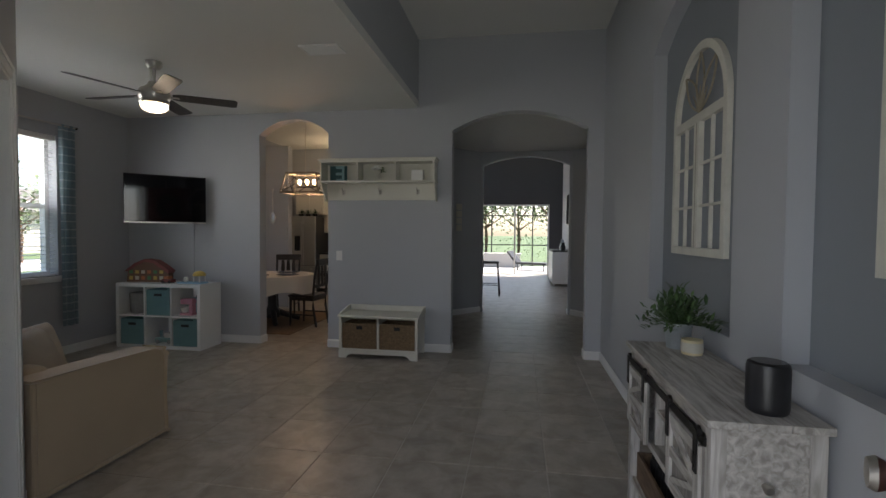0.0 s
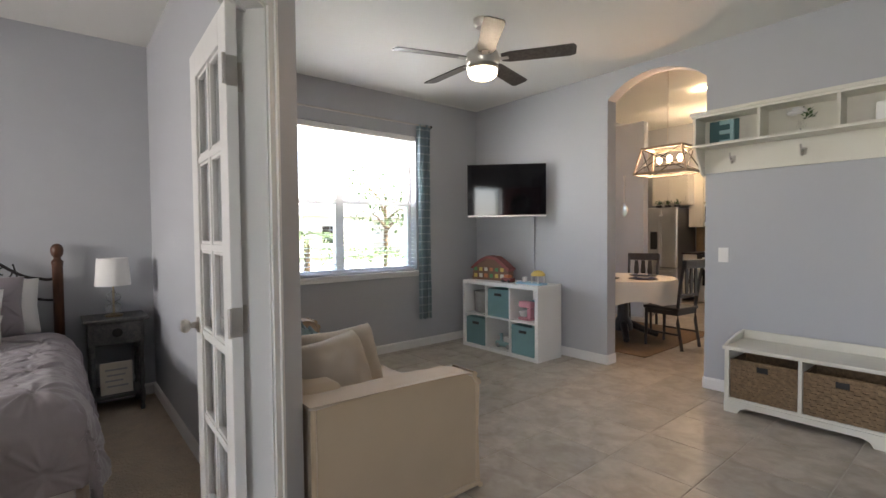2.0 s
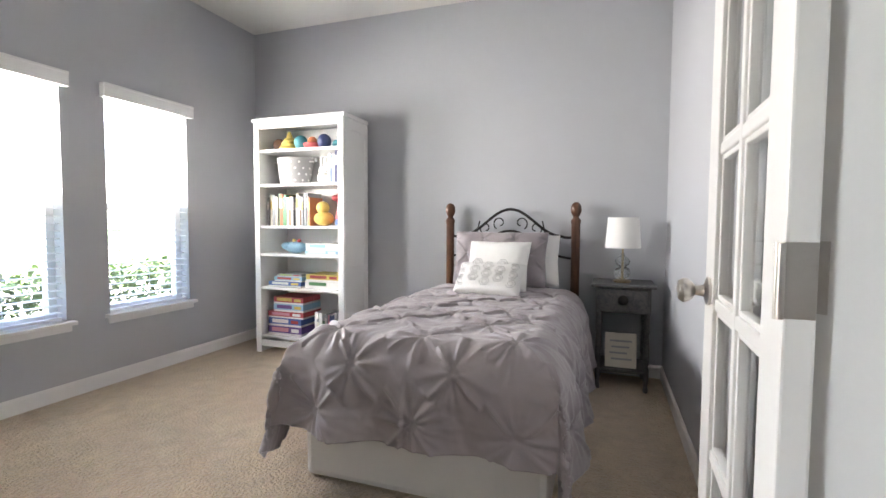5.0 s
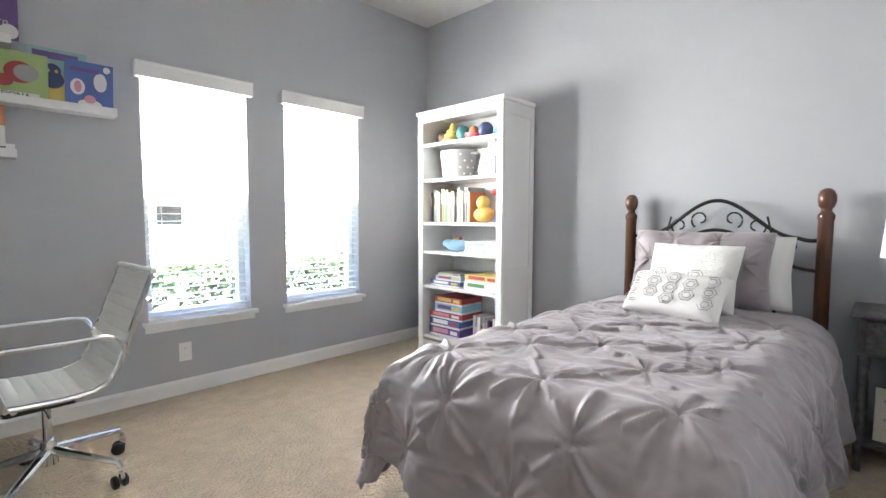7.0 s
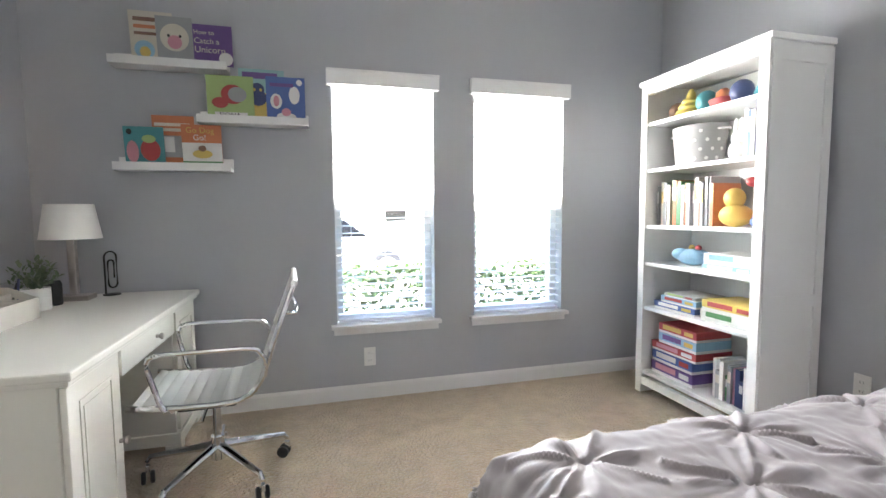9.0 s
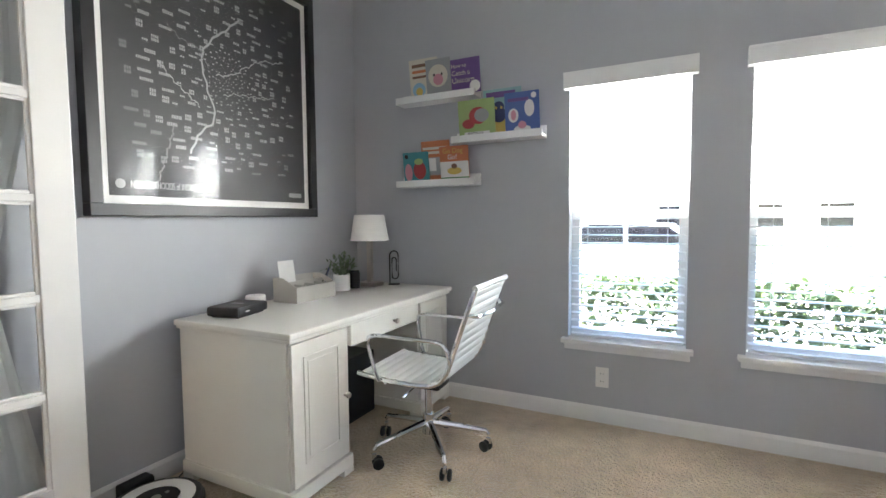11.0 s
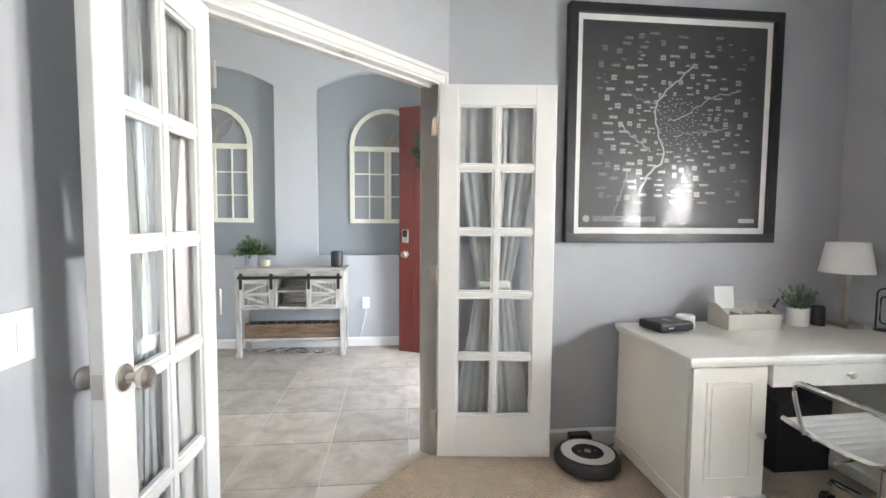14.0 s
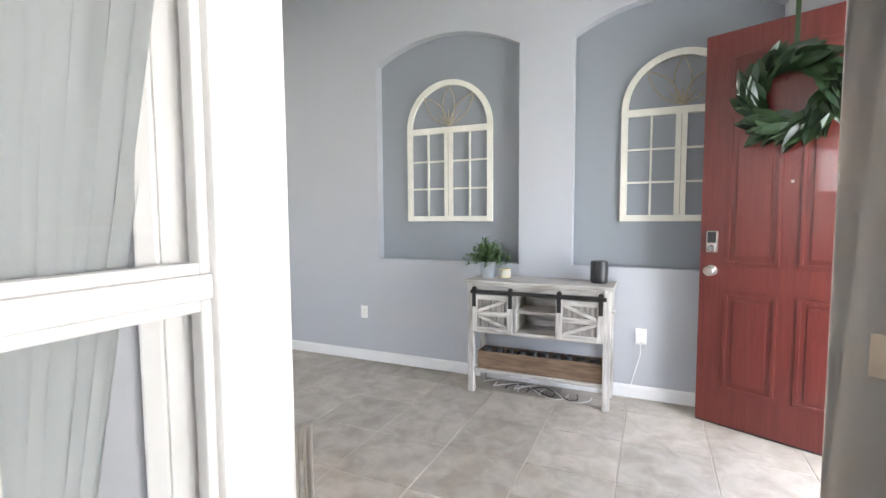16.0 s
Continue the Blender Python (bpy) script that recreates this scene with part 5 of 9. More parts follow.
def leaf_bm(bm, o, d, up, length, width, bend=0.2, fold=0.15):
    """One pointed leaf from o along d."""
    d, up = Vector(d).normalized(), Vector(up)
    s = d.cross(up)
    s = s.normalized() if s.length > 1e-4 else Vector((1, 0, 0))
    u = s.cross(d)
    rows = []
    for f, w in ((0, 0.12), (0.25, 0.8), (0.55, 1.0), (0.8, 0.62), (1, 0.0)):
        c = Vector(o) + d * length * f - u * bend * length * f * f
        if w == 0:
            rows.append([bm.verts.new(c)])
        else:
            rows.append([bm.verts.new(c - s * width / 2 * w + u * fold * width * w), bm.verts.new(c), bm.verts.new(c + s * width / 2 * w + u * fold * width * w)])
    for p, q in zip(rows, rows[1:]):
        if len(q) == 3:
            for i in (0, 1):
                bm.faces.new((p[i], p[i + 1], q[i + 1], q[i]))
        else:
            for i in (0, 1):
                bm.faces.new((p[i], p[i + 1], q[0]))


def foliage(seed, radius, height, stems, leaves, length, width, droop=0.2, flat=0.75):
    rg = random.Random(seed)
    bm = bmesh.new()
    for _ in range(stems):
        a, e = rg.uniform(0, math.tau), rg.uniform(0.15, 1.45)
        tip = Vector((radius * math.cos(a) * math.cos(e), radius * math.sin(a) * math.cos(e), height * math.sin(e) * flat + height * 0.15)) * rg.uniform(0.75, 1.1)
        for k in range(leaves):
            f = (k + 1) / leaves
            p = tip * f + Vector((0, 0, -droop * radius * f * f * math.cos(e)))
            out = Vector((rg.uniform(-1, 1), rg.uniform(-1, 1), rg.uniform(-0.3, 0.9))) + tip.normalized() * 0.9
            leaf_bm(bm, p, out, (0, 0, 1), length * rg.uniform(0.7, 1.2), width * rg.uniform(0.7, 1.2))
    return bm


def leaf_mat(name, dark, light, rough=0.5):
    m = mat(name, light, rough, vary=0.3, scale=14, fine=90, bump=0.1)
    nt = m.node_tree
    gi, mixn = nt.nodes.new("ShaderNodeNewGeometry"), nt.nodes.new("ShaderNodeMix")
    mixn.data_type = "RGBA"
    mixn.inputs[6].default_value, mixn.inputs[7].default_value = (*dark, 1), (*light, 1)
    hue = next(n for n in nt.nodes if n.bl_idname == "ShaderNodeHueSaturation")
    nt.links.new(gi.outputs["Random Per Island"], mixn.inputs[0])
    nt.links.new(mixn.outputs[2], hue.inputs["Color"])
    return m


M_SAGE = leaf_mat("sage_leaves", (0.10, 0.15, 0.08), (0.22, 0.27, 0.17), 0.6)
M_SOIL = mat("potting_soil", (0.05, 0.035, 0.025), 0.95, vary=0.3, scale=60, fine=300, bump=0.6)
pl = thing("potted_plant", "small green plant in a white pot on the desk", "plant", Matrix.Translation((-1.06, -0.415, 0.75)))
part("pot", lathe([(0, 0), (0.05, 0), (0.053, 0.004), (0.053, 0.10), (0.048, 0.10), (0.046, 0.08), (0, 0.08)], 24), M_WHITE, pl, "matte white pot", True)
part("soil", lathe([(0, 0.082), (0.046, 0.081), (0.0455, 0.079)], 16), M_SOIL, pl)
part("foliage", foliage(5, 0.115, 0.15, 34, 7, 0.032, 0.016), M_SAGE, pl, "grey-green leaves", m=Matrix.Translation((0, 0, 0.085)))
sk = thing("desk_speaker", "small ribbed black cylinder on the desk", "speaker", Matrix.Translation((-1.07, -0.535, 0.75)))
part("body", lathe([(0, 0), (0.032, 0)] + [(0.033 + 0.002 * (k % 2), 0.004 + k * 0.008) for k in range(13)] + [(0.028, 0.115), (0, 0.118)], 20), M_BLACK, sk, "", True)
table_lamp("desk lamp with square nickel stem and white shade", (-1.10, -0.665, 0.75), 0.3, 0.305, 0.17, 0.128, 0.100, False)
cp = thing("paperclip_stand", "oversized black paperclip ornament on the desk", "ornament", Matrix.Translation((-1.22, -0.775, 0.75)) @ pose(0, 0, 0, 0, 0, 50))
part("foot", lathe([(0, 0), (0.04, 0), (0.04, 0.006), (0.006, 0.01), (0, 0.01)], 20), M_DARKMETAL, cp, "", True)
part("clip_wire", tube([(0.03, 0, 0.01), (0.03, 0, 0.20)] + [tuple(v) for v in arc((0.0, 0, 0.20), 0.03, 0, 180, 8)][1:] + [(-0.03, 0, 0.06)] + [tuple(v) for v in arc((-0.008, 0, 0.06), 0.022, 180, 360, 8)][1:] + [(0.014, 0, 0.17)] + [tuple(v) for v in arc((-0.001, 0, 0.17), 0.015, 0, 180, 6)][1:] + [(-0.016, 0, 0.09)], 0.0045, 6), M_DARKMETAL, cp, "", True)

# office chair
M_MESHW = mat("white_ribbed_leather", (0.70, 0.715, 0.70), 0.4, vary=0.02, scale=5, fine=160, bump=0.1)
ch = thing("office_chair", "white ribbed office chair with chrome arms and castors", "office chair", Matrix.Translation((-1.83, -0.125, 0.006)) @ pose(0, 0, 0, 0, 0, 3))
SIDE = [(0.27, 0.445), (0.22, 0.437), (0.10, 0.425), (-0.02, 0.42), (-0.11, 0.425), (-0.165, 0.45), (-0.20, 0.50), (-0.235, 0.60), (-0.28, 0.73), (-0.325, 0.85), (-0.338, 0.885)]


def along(pts, n):
    """Even steps along a broken line."""
    P = [Vector(p) for p in pts]
    seg = [(b - a).length for a, b in zip(P, P[1:])]
    tot, out = sum(seg), []
    for k in range(n + 1):
        d, i = tot * k / n, 0
        while i < len(seg) - 1 and d > seg[i]:
            d -= seg[i]
            i += 1
        out.append(P[i].lerp(P[i + 1], min(d / seg[i], 1)))
    return out


line = along(SIDE, 120)


def sling(k0, k1):
    """The padded sling with its sewn ribs, between two steps of the side line."""
    bm = bmesh.new()
    rows = []
    for k in range(k0, k1 + 1):
        a, b = line[max(k - 1, 0)], line[min(k + 1, 120)]
        t_ = (b - a).normalized()
        nrm = Vector((-t_.y, t_.x)) if t_.x < 0 else Vector((-t_.y, t_.x))
        rib = 0.0045 * abs(math.sin(k * math.pi / 6)) ** 0.6
        rows.append([[bm.verts.new((line[k].x + s * nrm.x * (0.004 + rib), y_, line[k].y + s * nrm.y * (0.004 + rib))) for y_ in (-0.213, -0.206, -0.1, 0, 0.1, 0.206, 0.213)] for s in (-1, 1)])
    for p, q in zip(rows, rows[1:]):
        for s in (0, 1):
            for i in range(6):
                bm.faces.new((p[s][i], p[s][i + 1], q[s][i + 1], q[s][i]))
        for i in (0, 6):
            bm.faces.new((p[0][i], p[1][i], q[1][i], q[0][i]))
    for r_ in (rows[0], rows[-1]):
        for i in range(6):
            bm.faces.new((r_[0][i], r_[0][i + 1], r_[1][i + 1], r_[1][i]))
    return bm


part("seat", sling(2, 56), M_MESHW, ch, "white ribbed seat", True)
part("backrest", sling(56, 118), M_MESHW, ch, "white ribbed back", True)
for s in (-1, 1):
    part("side_rail", tube([(p.x, s * 0.224, p.y) for p in line[::3]], 0.0115, 8), M_CHROME, ch, "chrome side rail", True)
    arm_pts = [(0.14, 0.425), (0.155, 0.46), (0.18, 0.56), (0.19, 0.61), (0.18, 0.64), (0.14, 0.648), (0.0, 0.646), (-0.14, 0.644), (-0.19, 0.635), (-0.215, 0.60), (-0.222, 0.56), (-0.215, 0.52)]
    part("armrest", tube([(p.x, s * (0.245 + 0.02 * math.sin(math.pi * i / 36)), p.y) for i, p in enumerate(along(arm_pts, 36))], 0.0095, 8), M_CHROME, ch, "chrome loop arm", True)
part("top_bar", cyl((-0.338, -0.235, 0.885), (-0.338, 0.235, 0.885), 0.013), M_MESHW, ch, "", True)
part("grab_bar", tube([(-0.30, -0.222, 0.765), (-0.335, -0.19, 0.757), (-0.345, 0, 0.752), (-0.335, 0.19, 0.757), (-0.30, 0.222, 0.765)], 0.010, 8), M_CHROME, ch, "", True)
for x_ in (0.12, -0.06):
    part("cross_stretcher", cyl((x_, -0.222, 0.415), (x_, 0.222, 0.415), 0.010), M_CHROME, ch, "", True)
part("mechanism", boxes((-0.09, 0.14, -0.075, 0.075, 0.345, 0.405), bev=0.015), M_BLACK, ch)
part("tilt_knob", cyl((0.14, 0, 0.365), (0.19, 0, 0.36), 0.022, 0.026), M_BLACK, ch, "", True)
part("lever", tube([(0.02, 0.07, 0.37), (0.02, 0.18, 0.365), (0.02, 0.23, 0.36)], 0.006, 6), M_CHROME, ch, "", True)
part("gas_column", cyl((0, 0, 0.10), (0, 0, 0.35), 0.019, 0.016, 16), M_CHROME, ch, "", True)
part("hub", cyl((0, 0, 0.10), (0, 0, 0.20), 0.033, 0.028, 18), M_CHROME, ch, "", True)
for k in range(5):
    a = radians(57 + 72 * k)
    c, s = math.cos(a), math.sin(a)
    part("base_arm", tube([(0.02 * c, 0.02 * s, 0.155), (0.15 * c, 0.15 * s, 0.135), (0.29 * c, 0.29 * s, 0.112), (0.305 * c, 0.305 * s, 0.09)], [0.020, 0.016, 0.012, 0.010], 8), M_CHROME, ch, "chrome star base arm", True)
    cs = part("castor", boxes((-0.012, 0.012, -0.008, 0.008, 0.045, 0.075), bev=0.003), M_CHROME, ch, "", m=Matrix.Translation((0.305 * c, 0.305 * s, 0)) @ pose(0, 0, 0, 0, 0, 40 + 61 * k))
    for sd in (-1, 1):
        bm = lathe([(0, -0.009), (0.022, -0.009), (0.027, -0.005), (0.027, 0.005), (0.022, 0.009), (0, 0.009)], 18)
        part("wheel", bm, M_BLACK, cs, "", True, Matrix.Translation((0.305 * c, 0.305 * s, 0.027)) @ pose(0, 0, 0, 0, 0, 40 + 61 * k) @ Matrix.Translation((-0.018, sd * 0.017, 0)) @ pose(0, 0, 0, 90, 0, 0))

# robot vacuum
rv = thing("robot_vacuum", "round black and white robot vacuum on its dock", "robot vacuum", Matrix.Translation((-1.115, 0.83, 0.006)))
part("body", lathe([(0, 0.01), (0.155, 0.01), (0.168, 0.02), (0.17, 0.06), (0.165, 0.078), (0.158, 0.084), (0, 0.084)], 48), M_BLACK, rv, "", True)
part("top_ring", lathe([(0.085, 0.0842), (0.085, 0.0875), (0.14, 0.0865), (0.14, 0.0842)], 48), M_WHITE, rv, "white ring", True)
part("centre_plate", lathe([(0, 0.088), (0.083, 0.087), (0.083, 0.0842)], 40), M_BLACK, rv, "", True)
part("button", lathe([(0, 0.092), (0.018, 0.091), (0.019, 0.088)], 20), M_NICKEL, rv, "", True)
for k in (-0.045, 0.045):
    part("button", lathe([(0, 0.0905), (0.008, 0.09), (0.009, 0.088)], 14), PAINT["grey"], rv, "", True, Matrix.Translation((0, k, 0)))
part("bumper", lathe([(0.171, 0.025), (0.174, 0.028), (0.174, 0.062), (0.171, 0.066)], 48), M_BLACK, rv, "", True)
dkk = thing("charging_dock", "black charging dock against the wall", "dock", Matrix.Translation((-0.905, 0.79, 0.006)))
part("dock_body", boxes((-0.035, 0.03, -0.065, 0.065, 0, 0.09), bev=0.012), M_BLACK, dkk)
part("power_cord", tube([(0.02, -0.05, 0.03), (0.0, -0.11, 0.006), (-0.02, -0.16, 0.006), (0.02, -0.24, 0.006)], 0.003, 6), M_BLACK, dkk, "", True)

# framed map
# black of the map raised to dark grey, with veiling glare in its colour
M_PRINT = mat("glare_lifted_black_print", (0.040, 0.040, 0.041), 0.5, vary=0.1, scale=2, fine=150, bump=0)
M_INK = mat("grey_ink", (0.32, 0.32, 0.315), 0.5, vary=0.05, bump=0)
M_INKD = mat("faint_ink", (0.17, 0.17, 0.17), 0.5, vary=0.05, bump=0)
MY0, MY1, MZ0, MZ1 = -0.382, 0.905, 1.213, 2.545
mp_ = thing("framed_map", "large framed black poster map with white lettering", "framed poster", Matrix.Translation((EAST - 0.013, 0, 0)))
fw = 0.050
part("frame_bar", boxes((-0.045, 0.0115, MY0, MY1, MZ0, MZ0 + fw), bev=0.003), M_BLACK, mp_)
part("frame_bar", boxes((-0.045, 0.0115, MY0, MY1, MZ1 - fw, MZ1), bev=0.003), M_BLACK, mp_)
part("frame_bar", boxes((-0.045, 0.0115, MY0, MY0 + fw, MZ0 + fw, MZ1 - fw), bev=0.003), M_BLACK, mp_)
part("frame_bar", boxes((-0.045, 0.0115, MY1 - fw, MY1, MZ0 + fw, MZ1 - fw), bev=0.003), M_BLACK, mp_)
part("mat_board", boxes((-0.016, -0.004, MY0 + fw, MY1 - fw, MZ0 + fw, MZ1 - fw)), PAINT["white"], mp_, "white border")
br = 0.035
A0, A1, B0, B1 = MY0 + fw + br, MY1 - fw - br, MZ0 + fw + br, MZ1 - fw - br
part("print", boxes((-0.0172, -0.0161, A0, A1, B0, B1)), M_PRINT, mp_)
rg = random.Random(11)
bm, bmd = bmesh.new(), bmesh.new()
cy_, cz_ = (A0 + A1) / 2 - 0.02, (B0 + B1) / 2 + 0.02
placed = []
for k in range(4000):
    rr = rg.random() ** 1.1 * 0.62
    a = rg.uniform(0, math.tau)
    y_, z_ = cy_ + rr * math.cos(a), cz_ + rr * 0.98 * math.sin(a)
    f = 0.35 + 0.65 * min(rr / 0.35, 1)
    w_, h_ = rg.choice(((0.06, 0.016), (0.035, 0.032), (0.03, 0.034), (0.05, 0.02), (0.028, 0.012))) if rr > 0.16 else (0.018, 0.014)
    w_, h_ = w_ * f, h_ * f
    if not (A0 + 0.05 < y_ - w_ and y_ + w_ < A1 - 0.04 and B0 + 0.13 < z_ - h_ and z_ + h_ < B1 - 0.04):
        continue
    if any(abs(y_ - p[0]) < (w_ + p[2]) * 0.62 + 0.004 and abs(z_ - p[1]) < (h_ + p[3]) * 0.62 + 0.004 for p in placed):
        continue
    placed.append((y_, z_, w_, h_))
    if len(placed) > 300:
        break
    t_bm = bmd if rr > 0.47 else bm
    n_ = 1 if h_ < 0.02 * f + 0.002 else 2
    for j in range(n_):
        zz = z_ - h_ / 2 + j * h_ / n_
        c_ = max(2, int(w_ / 0.008))
        for q in range(c_):
            yy = y_ - w_ / 2 + q * w_ / c_
            bm_box(t_bm, -0.0176, -0.0172, yy, yy + w_ / c_ * 0.72, zz, zz + h_ / n_ * 0.82)
part("map_lettering", bm, M_INK, mp_, "blocks of small grey lettering")
part("map_lettering", bmd, M_INKD, mp_)


def stream(pts, w, material):
    P = along(pts, 60)
    bm_ = bmesh.new()
    L = []
    for i, p in enumerate(P):
        q = P[min(i + 1, 60)] - P[max(i - 1, 0)]
        nn = Vector((-q.y, q.x)).normalized()
        wob = 0.004 * math.sin(i * 0.55) + 0.0022 * math.sin(i * 1.3 + 1)
        c = p + nn * wob
        L.append((c + nn * w / 2, c - nn * w / 2))
    vs = [[bm_.verts.new((-0.01775, A1 - u.x * (A1 - A0), B1 - u.y * (B1 - B0))) for u in pair] for pair in L]
    for a_, b_ in zip(vs, vs[1:]):
        bm_.faces.new((a_[0], a_[1], b_[1], b_[0]))
    part("river_line", bm_, material, mp_)


stream([(0.60, 0.20), (0.55, 0.24), (0.50, 0.28), (0.44, 0.34), (0.40, 0.38), (0.40, 0.48), (0.42, 0.55), (0.45, 0.60), (0.44, 0.68), (0.36, 0.74), (0.33, 0.82)], 0.009, M_INK)
stream([(0.85, 0.32), (0.72, 0.34), (0.62, 0.40), (0.55, 0.45), (0.47, 0.47)], 0.005, M_INK)
stream([(0.42, 0.44), (0.38, 0.38), (0.30, 0.37), (0.24, 0.33)], 0.004, M_INKD)
stream([(0.20, 0.48), (0.26, 0.54), (0.32, 0.58), (0.38, 0.62)], 0.005, M_INK)
stream([(0.80, 0.50), (0.66, 0.52), (0.56, 0.53), (0.50, 0.55)], 0.004, M_INK)
stream([(0.26, 0.72), (0.22, 0.84), (0.18, 0.95)], 0.006, M_INKD)


def text(body, size, m, material, parent, name="lettering", label=""):
    cu = bpy.data.curves.new(name, "FONT")
    cu.body, cu.size, cu.extrude = body, size, 0.0002
    tmp = bpy.data.objects.new(name, cu)
    scene.collection.objects.link(tmp)
    me = bpy.data.meshes.new_from_object(tmp.evaluated_get(bpy.context.evaluated_depsgraph_get()))
    bpy.data.objects.remove(tmp)
    me.transform(m)
    me.materials.clear()
    me.materials.append(material)
    ob = new(name, me)
    ob.parent = parent
    if label:
        ob["label"] = label
    return ob


ON_MAP = Matrix(((0, 0, -1, -0.0178), (-1, 0, 0, 0), (0, 1, 0, 0), (0, 0, 0, 1)))
text("NEIGHBORHOODS of INDIANAPOLIS", 0.044, Matrix.Translation((0, A1 - 0.085, B0 + 0.035)) @ ON_MAP @ Matrix.Diagonal((0.52, 1, 1, 1)), M_INK, mp_, "lettering", "grey poster title")
part("compass_badge", lathe([(0, 0), (0.020, 0), (0.020, 0.0006), (0, 0.0006)], 20), M_INK, mp_, m=Matrix.Translation((-0.0173, A1 - 0.045, B0 + 0.05)) @ pose(0, 0, 0, 0, -90, 0))
part("maker_mark", boxes((-0.0178, -0.0172, A0 + 0.03, A0 + 0.13, B0 + 0.03, B0 + 0.055)), M_INK, mp_)
glz = part("glazing", boxes((-0.024, -0.0215, MY0 + fw, MY1 - fw, MZ0 + fw, MZ1 - fw)), glass("picture_glass", rough=0.005, face=0.0055, rise=0.25), mp_, "reflective glass")
glz.visible_shadow = False

# picture ledges and the books on them
def ledge(x0, x1, z):
    lg = thing("picture_ledge", "narrow white picture ledge holding children's books", "wall shelf", Matrix.Translation((0, SOUTH, 0)), "picture ledges on the bedroom wall")
    part("ledge_base", boxes((x0, x1, 0, 0.115, z - 0.02, z)), M_WHITE, lg)
    part("ledge_back", boxes((x0, x1, 0.0, 0.018, z, z + 0.055)), M_WHITE, lg)
    part("ledge_lip", boxes((x0, x1, 0.100, 0.115, z, z + 0.022)), M_WHITE, lg)


ledge(-1.830, -1.270, 1.965)
ledge(-2.245, -1.670, 1.685)
ledge(-1.828, -1.265, 1.425)


def cover_book(x, z, w, h, base, shapes, label, y=0.085, lean=8):
    """A picture book that faces the room; shapes are (x0, x1, z0, z1, colour) in parts of the cover."""
    b = thing("picture_book", label, "book", Matrix.Translation((x, SOUTH + y, z + 0.001)) @ pose(0, 0, 0, lean, 0, 180), "picture books on the ledges")
    part("cover", boxes((0, w, 0.007, 0.009, 0, h), (0, w, -0.0, 0.0015, 0, h)), PAINT[base], b)
    part("pages", boxes((0.003, w - 0.003, 0.0015, 0.007, 0.003, h - 0.003)), M_PAGES, b)
    for k, (x0, x1, z0, z1, c, rnd) in enumerate(shapes):
        d = 0.0006 + 0.0003 * k
        if rnd:
            bm_ = lathe([(0, 0), (0.5, 0), (0.5, 0.0006), (0, 0.0006)], 24)
            m_ = Matrix.Translation(((x0 + x1) / 2 * w, -d, (z0 + z1) / 2 * h)) @ Matrix.Diagonal(((x1 - x0) * w, 1, (z1 - z0) * h, 1)) @ pose(0, 0, 0, 90, 0, 0)
            part("cover_art", bm_, PAINT[c], b, m=m_)
        else:
            part("cover_art", boxes((x0 * w, x1 * w, -d, -0.0001, z0 * h, z1 * h)), PAINT[c], b)
    return b


cover_book(-1.375, 1.967, 0.20, 0.245, "cream", [(0.1, 0.8, 0.80, 0.88, "brown", 0), (0.1, 0.6, 0.66, 0.73, "orange", 0), (0.1, 0.7, 0.53, 0.59, "brown", 0), (0.08, 0.55, 0.05, 0.42, "sky", 1), (0.2, 0.45, 0.08, 0.3, "yellow", 1)], "cream picture book with brown lettering")
cover_book(-1.50, 1.967, 0.17, 0.225, "grey", [(0.1, 0.9, 0.25, 0.85, "cream", 1), (0.3, 0.7, 0.3, 0.6, "pink", 1), (0.3, 0.38, 0.55, 0.62, "black", 1), (0.62, 0.70, 0.55, 0.62, "black", 1)], "picture book with a pale animal face", 0.098)
ub = cover_book(-1.655, 1.967, 0.205, 0.205, "purple", [(0.66, 1.0, 0.02, 0.35, "white", 1)], "purple picture book with a unicorn title")
ON_COVER = Matrix(((1, 0, 0, 0), (0, 0, -1, -0.0018), (0, 1, 0, 0), (0, 0, 0, 1)))
for k, (wd, sz) in enumerate((("How to", 0.032), ("Catch a", 0.040), ("Unicorn", 0.046))):
    text(wd, sz, Matrix.Translation((0.018, 0, 0.155 - k * 0.045)) @ ON_COVER, PAINT["cream"], ub)
fb = cover_book(-1.725, 1.687, 0.235, 0.225, "lime", [(0.3, 0.8, 0.35, 0.8, "red", 1), (0.45, 0.85, 0.4, 0.75, "grey", 1), (0.1, 0.45, 0.25, 0.5, "red", 1), (0.15, 0.85, 0.03, 0.16, "white", 0)], "green picture book with a red and grey animal", 0.098)
text("FIONA", 0.036, Matrix.Translation((0.058, 0, 0.009)) @ ON_COVER, PAINT["black"], fb)
cover_book(-1.885, 1.687, 0.235, 0.275, "aqua", [(0.08, 0.85, 0.82, 0.94, "purple", 0), (0.05, 0.6, 0.02, 0.55, "yellow", 0), (0.2, 0.6, 0.3, 0.62, "navy", 1), (0.25, 0.55, 0.5, 0.74, "navy", 1), (0.3, 0.36, 0.58, 0.64, "yellow", 1), (0.44, 0.5, 0.58, 0.64, "yellow", 1)], "teal picture book with a dark blue cat", 0.070)
cover_book(-2.025, 1.687, 0.205, 0.235, "blue", [(0.10, 0.40, 0.28, 0.62, "white", 1), (0.58, 0.86, 0.40, 0.80, "white", 1), (0.18, 0.33, 0.33, 0.58, "pink", 1), (0.25, 0.75, 0.02, 0.20, "white", 1), (0.38, 0.62, 0.12, 0.30, "pink", 1), (0.1, 0.7, 0.78, 0.86, "purple", 0), (0.78, 0.93, 0.82, 0.96, "white", 1)], "blue picture book with white bunny ears", 0.098)
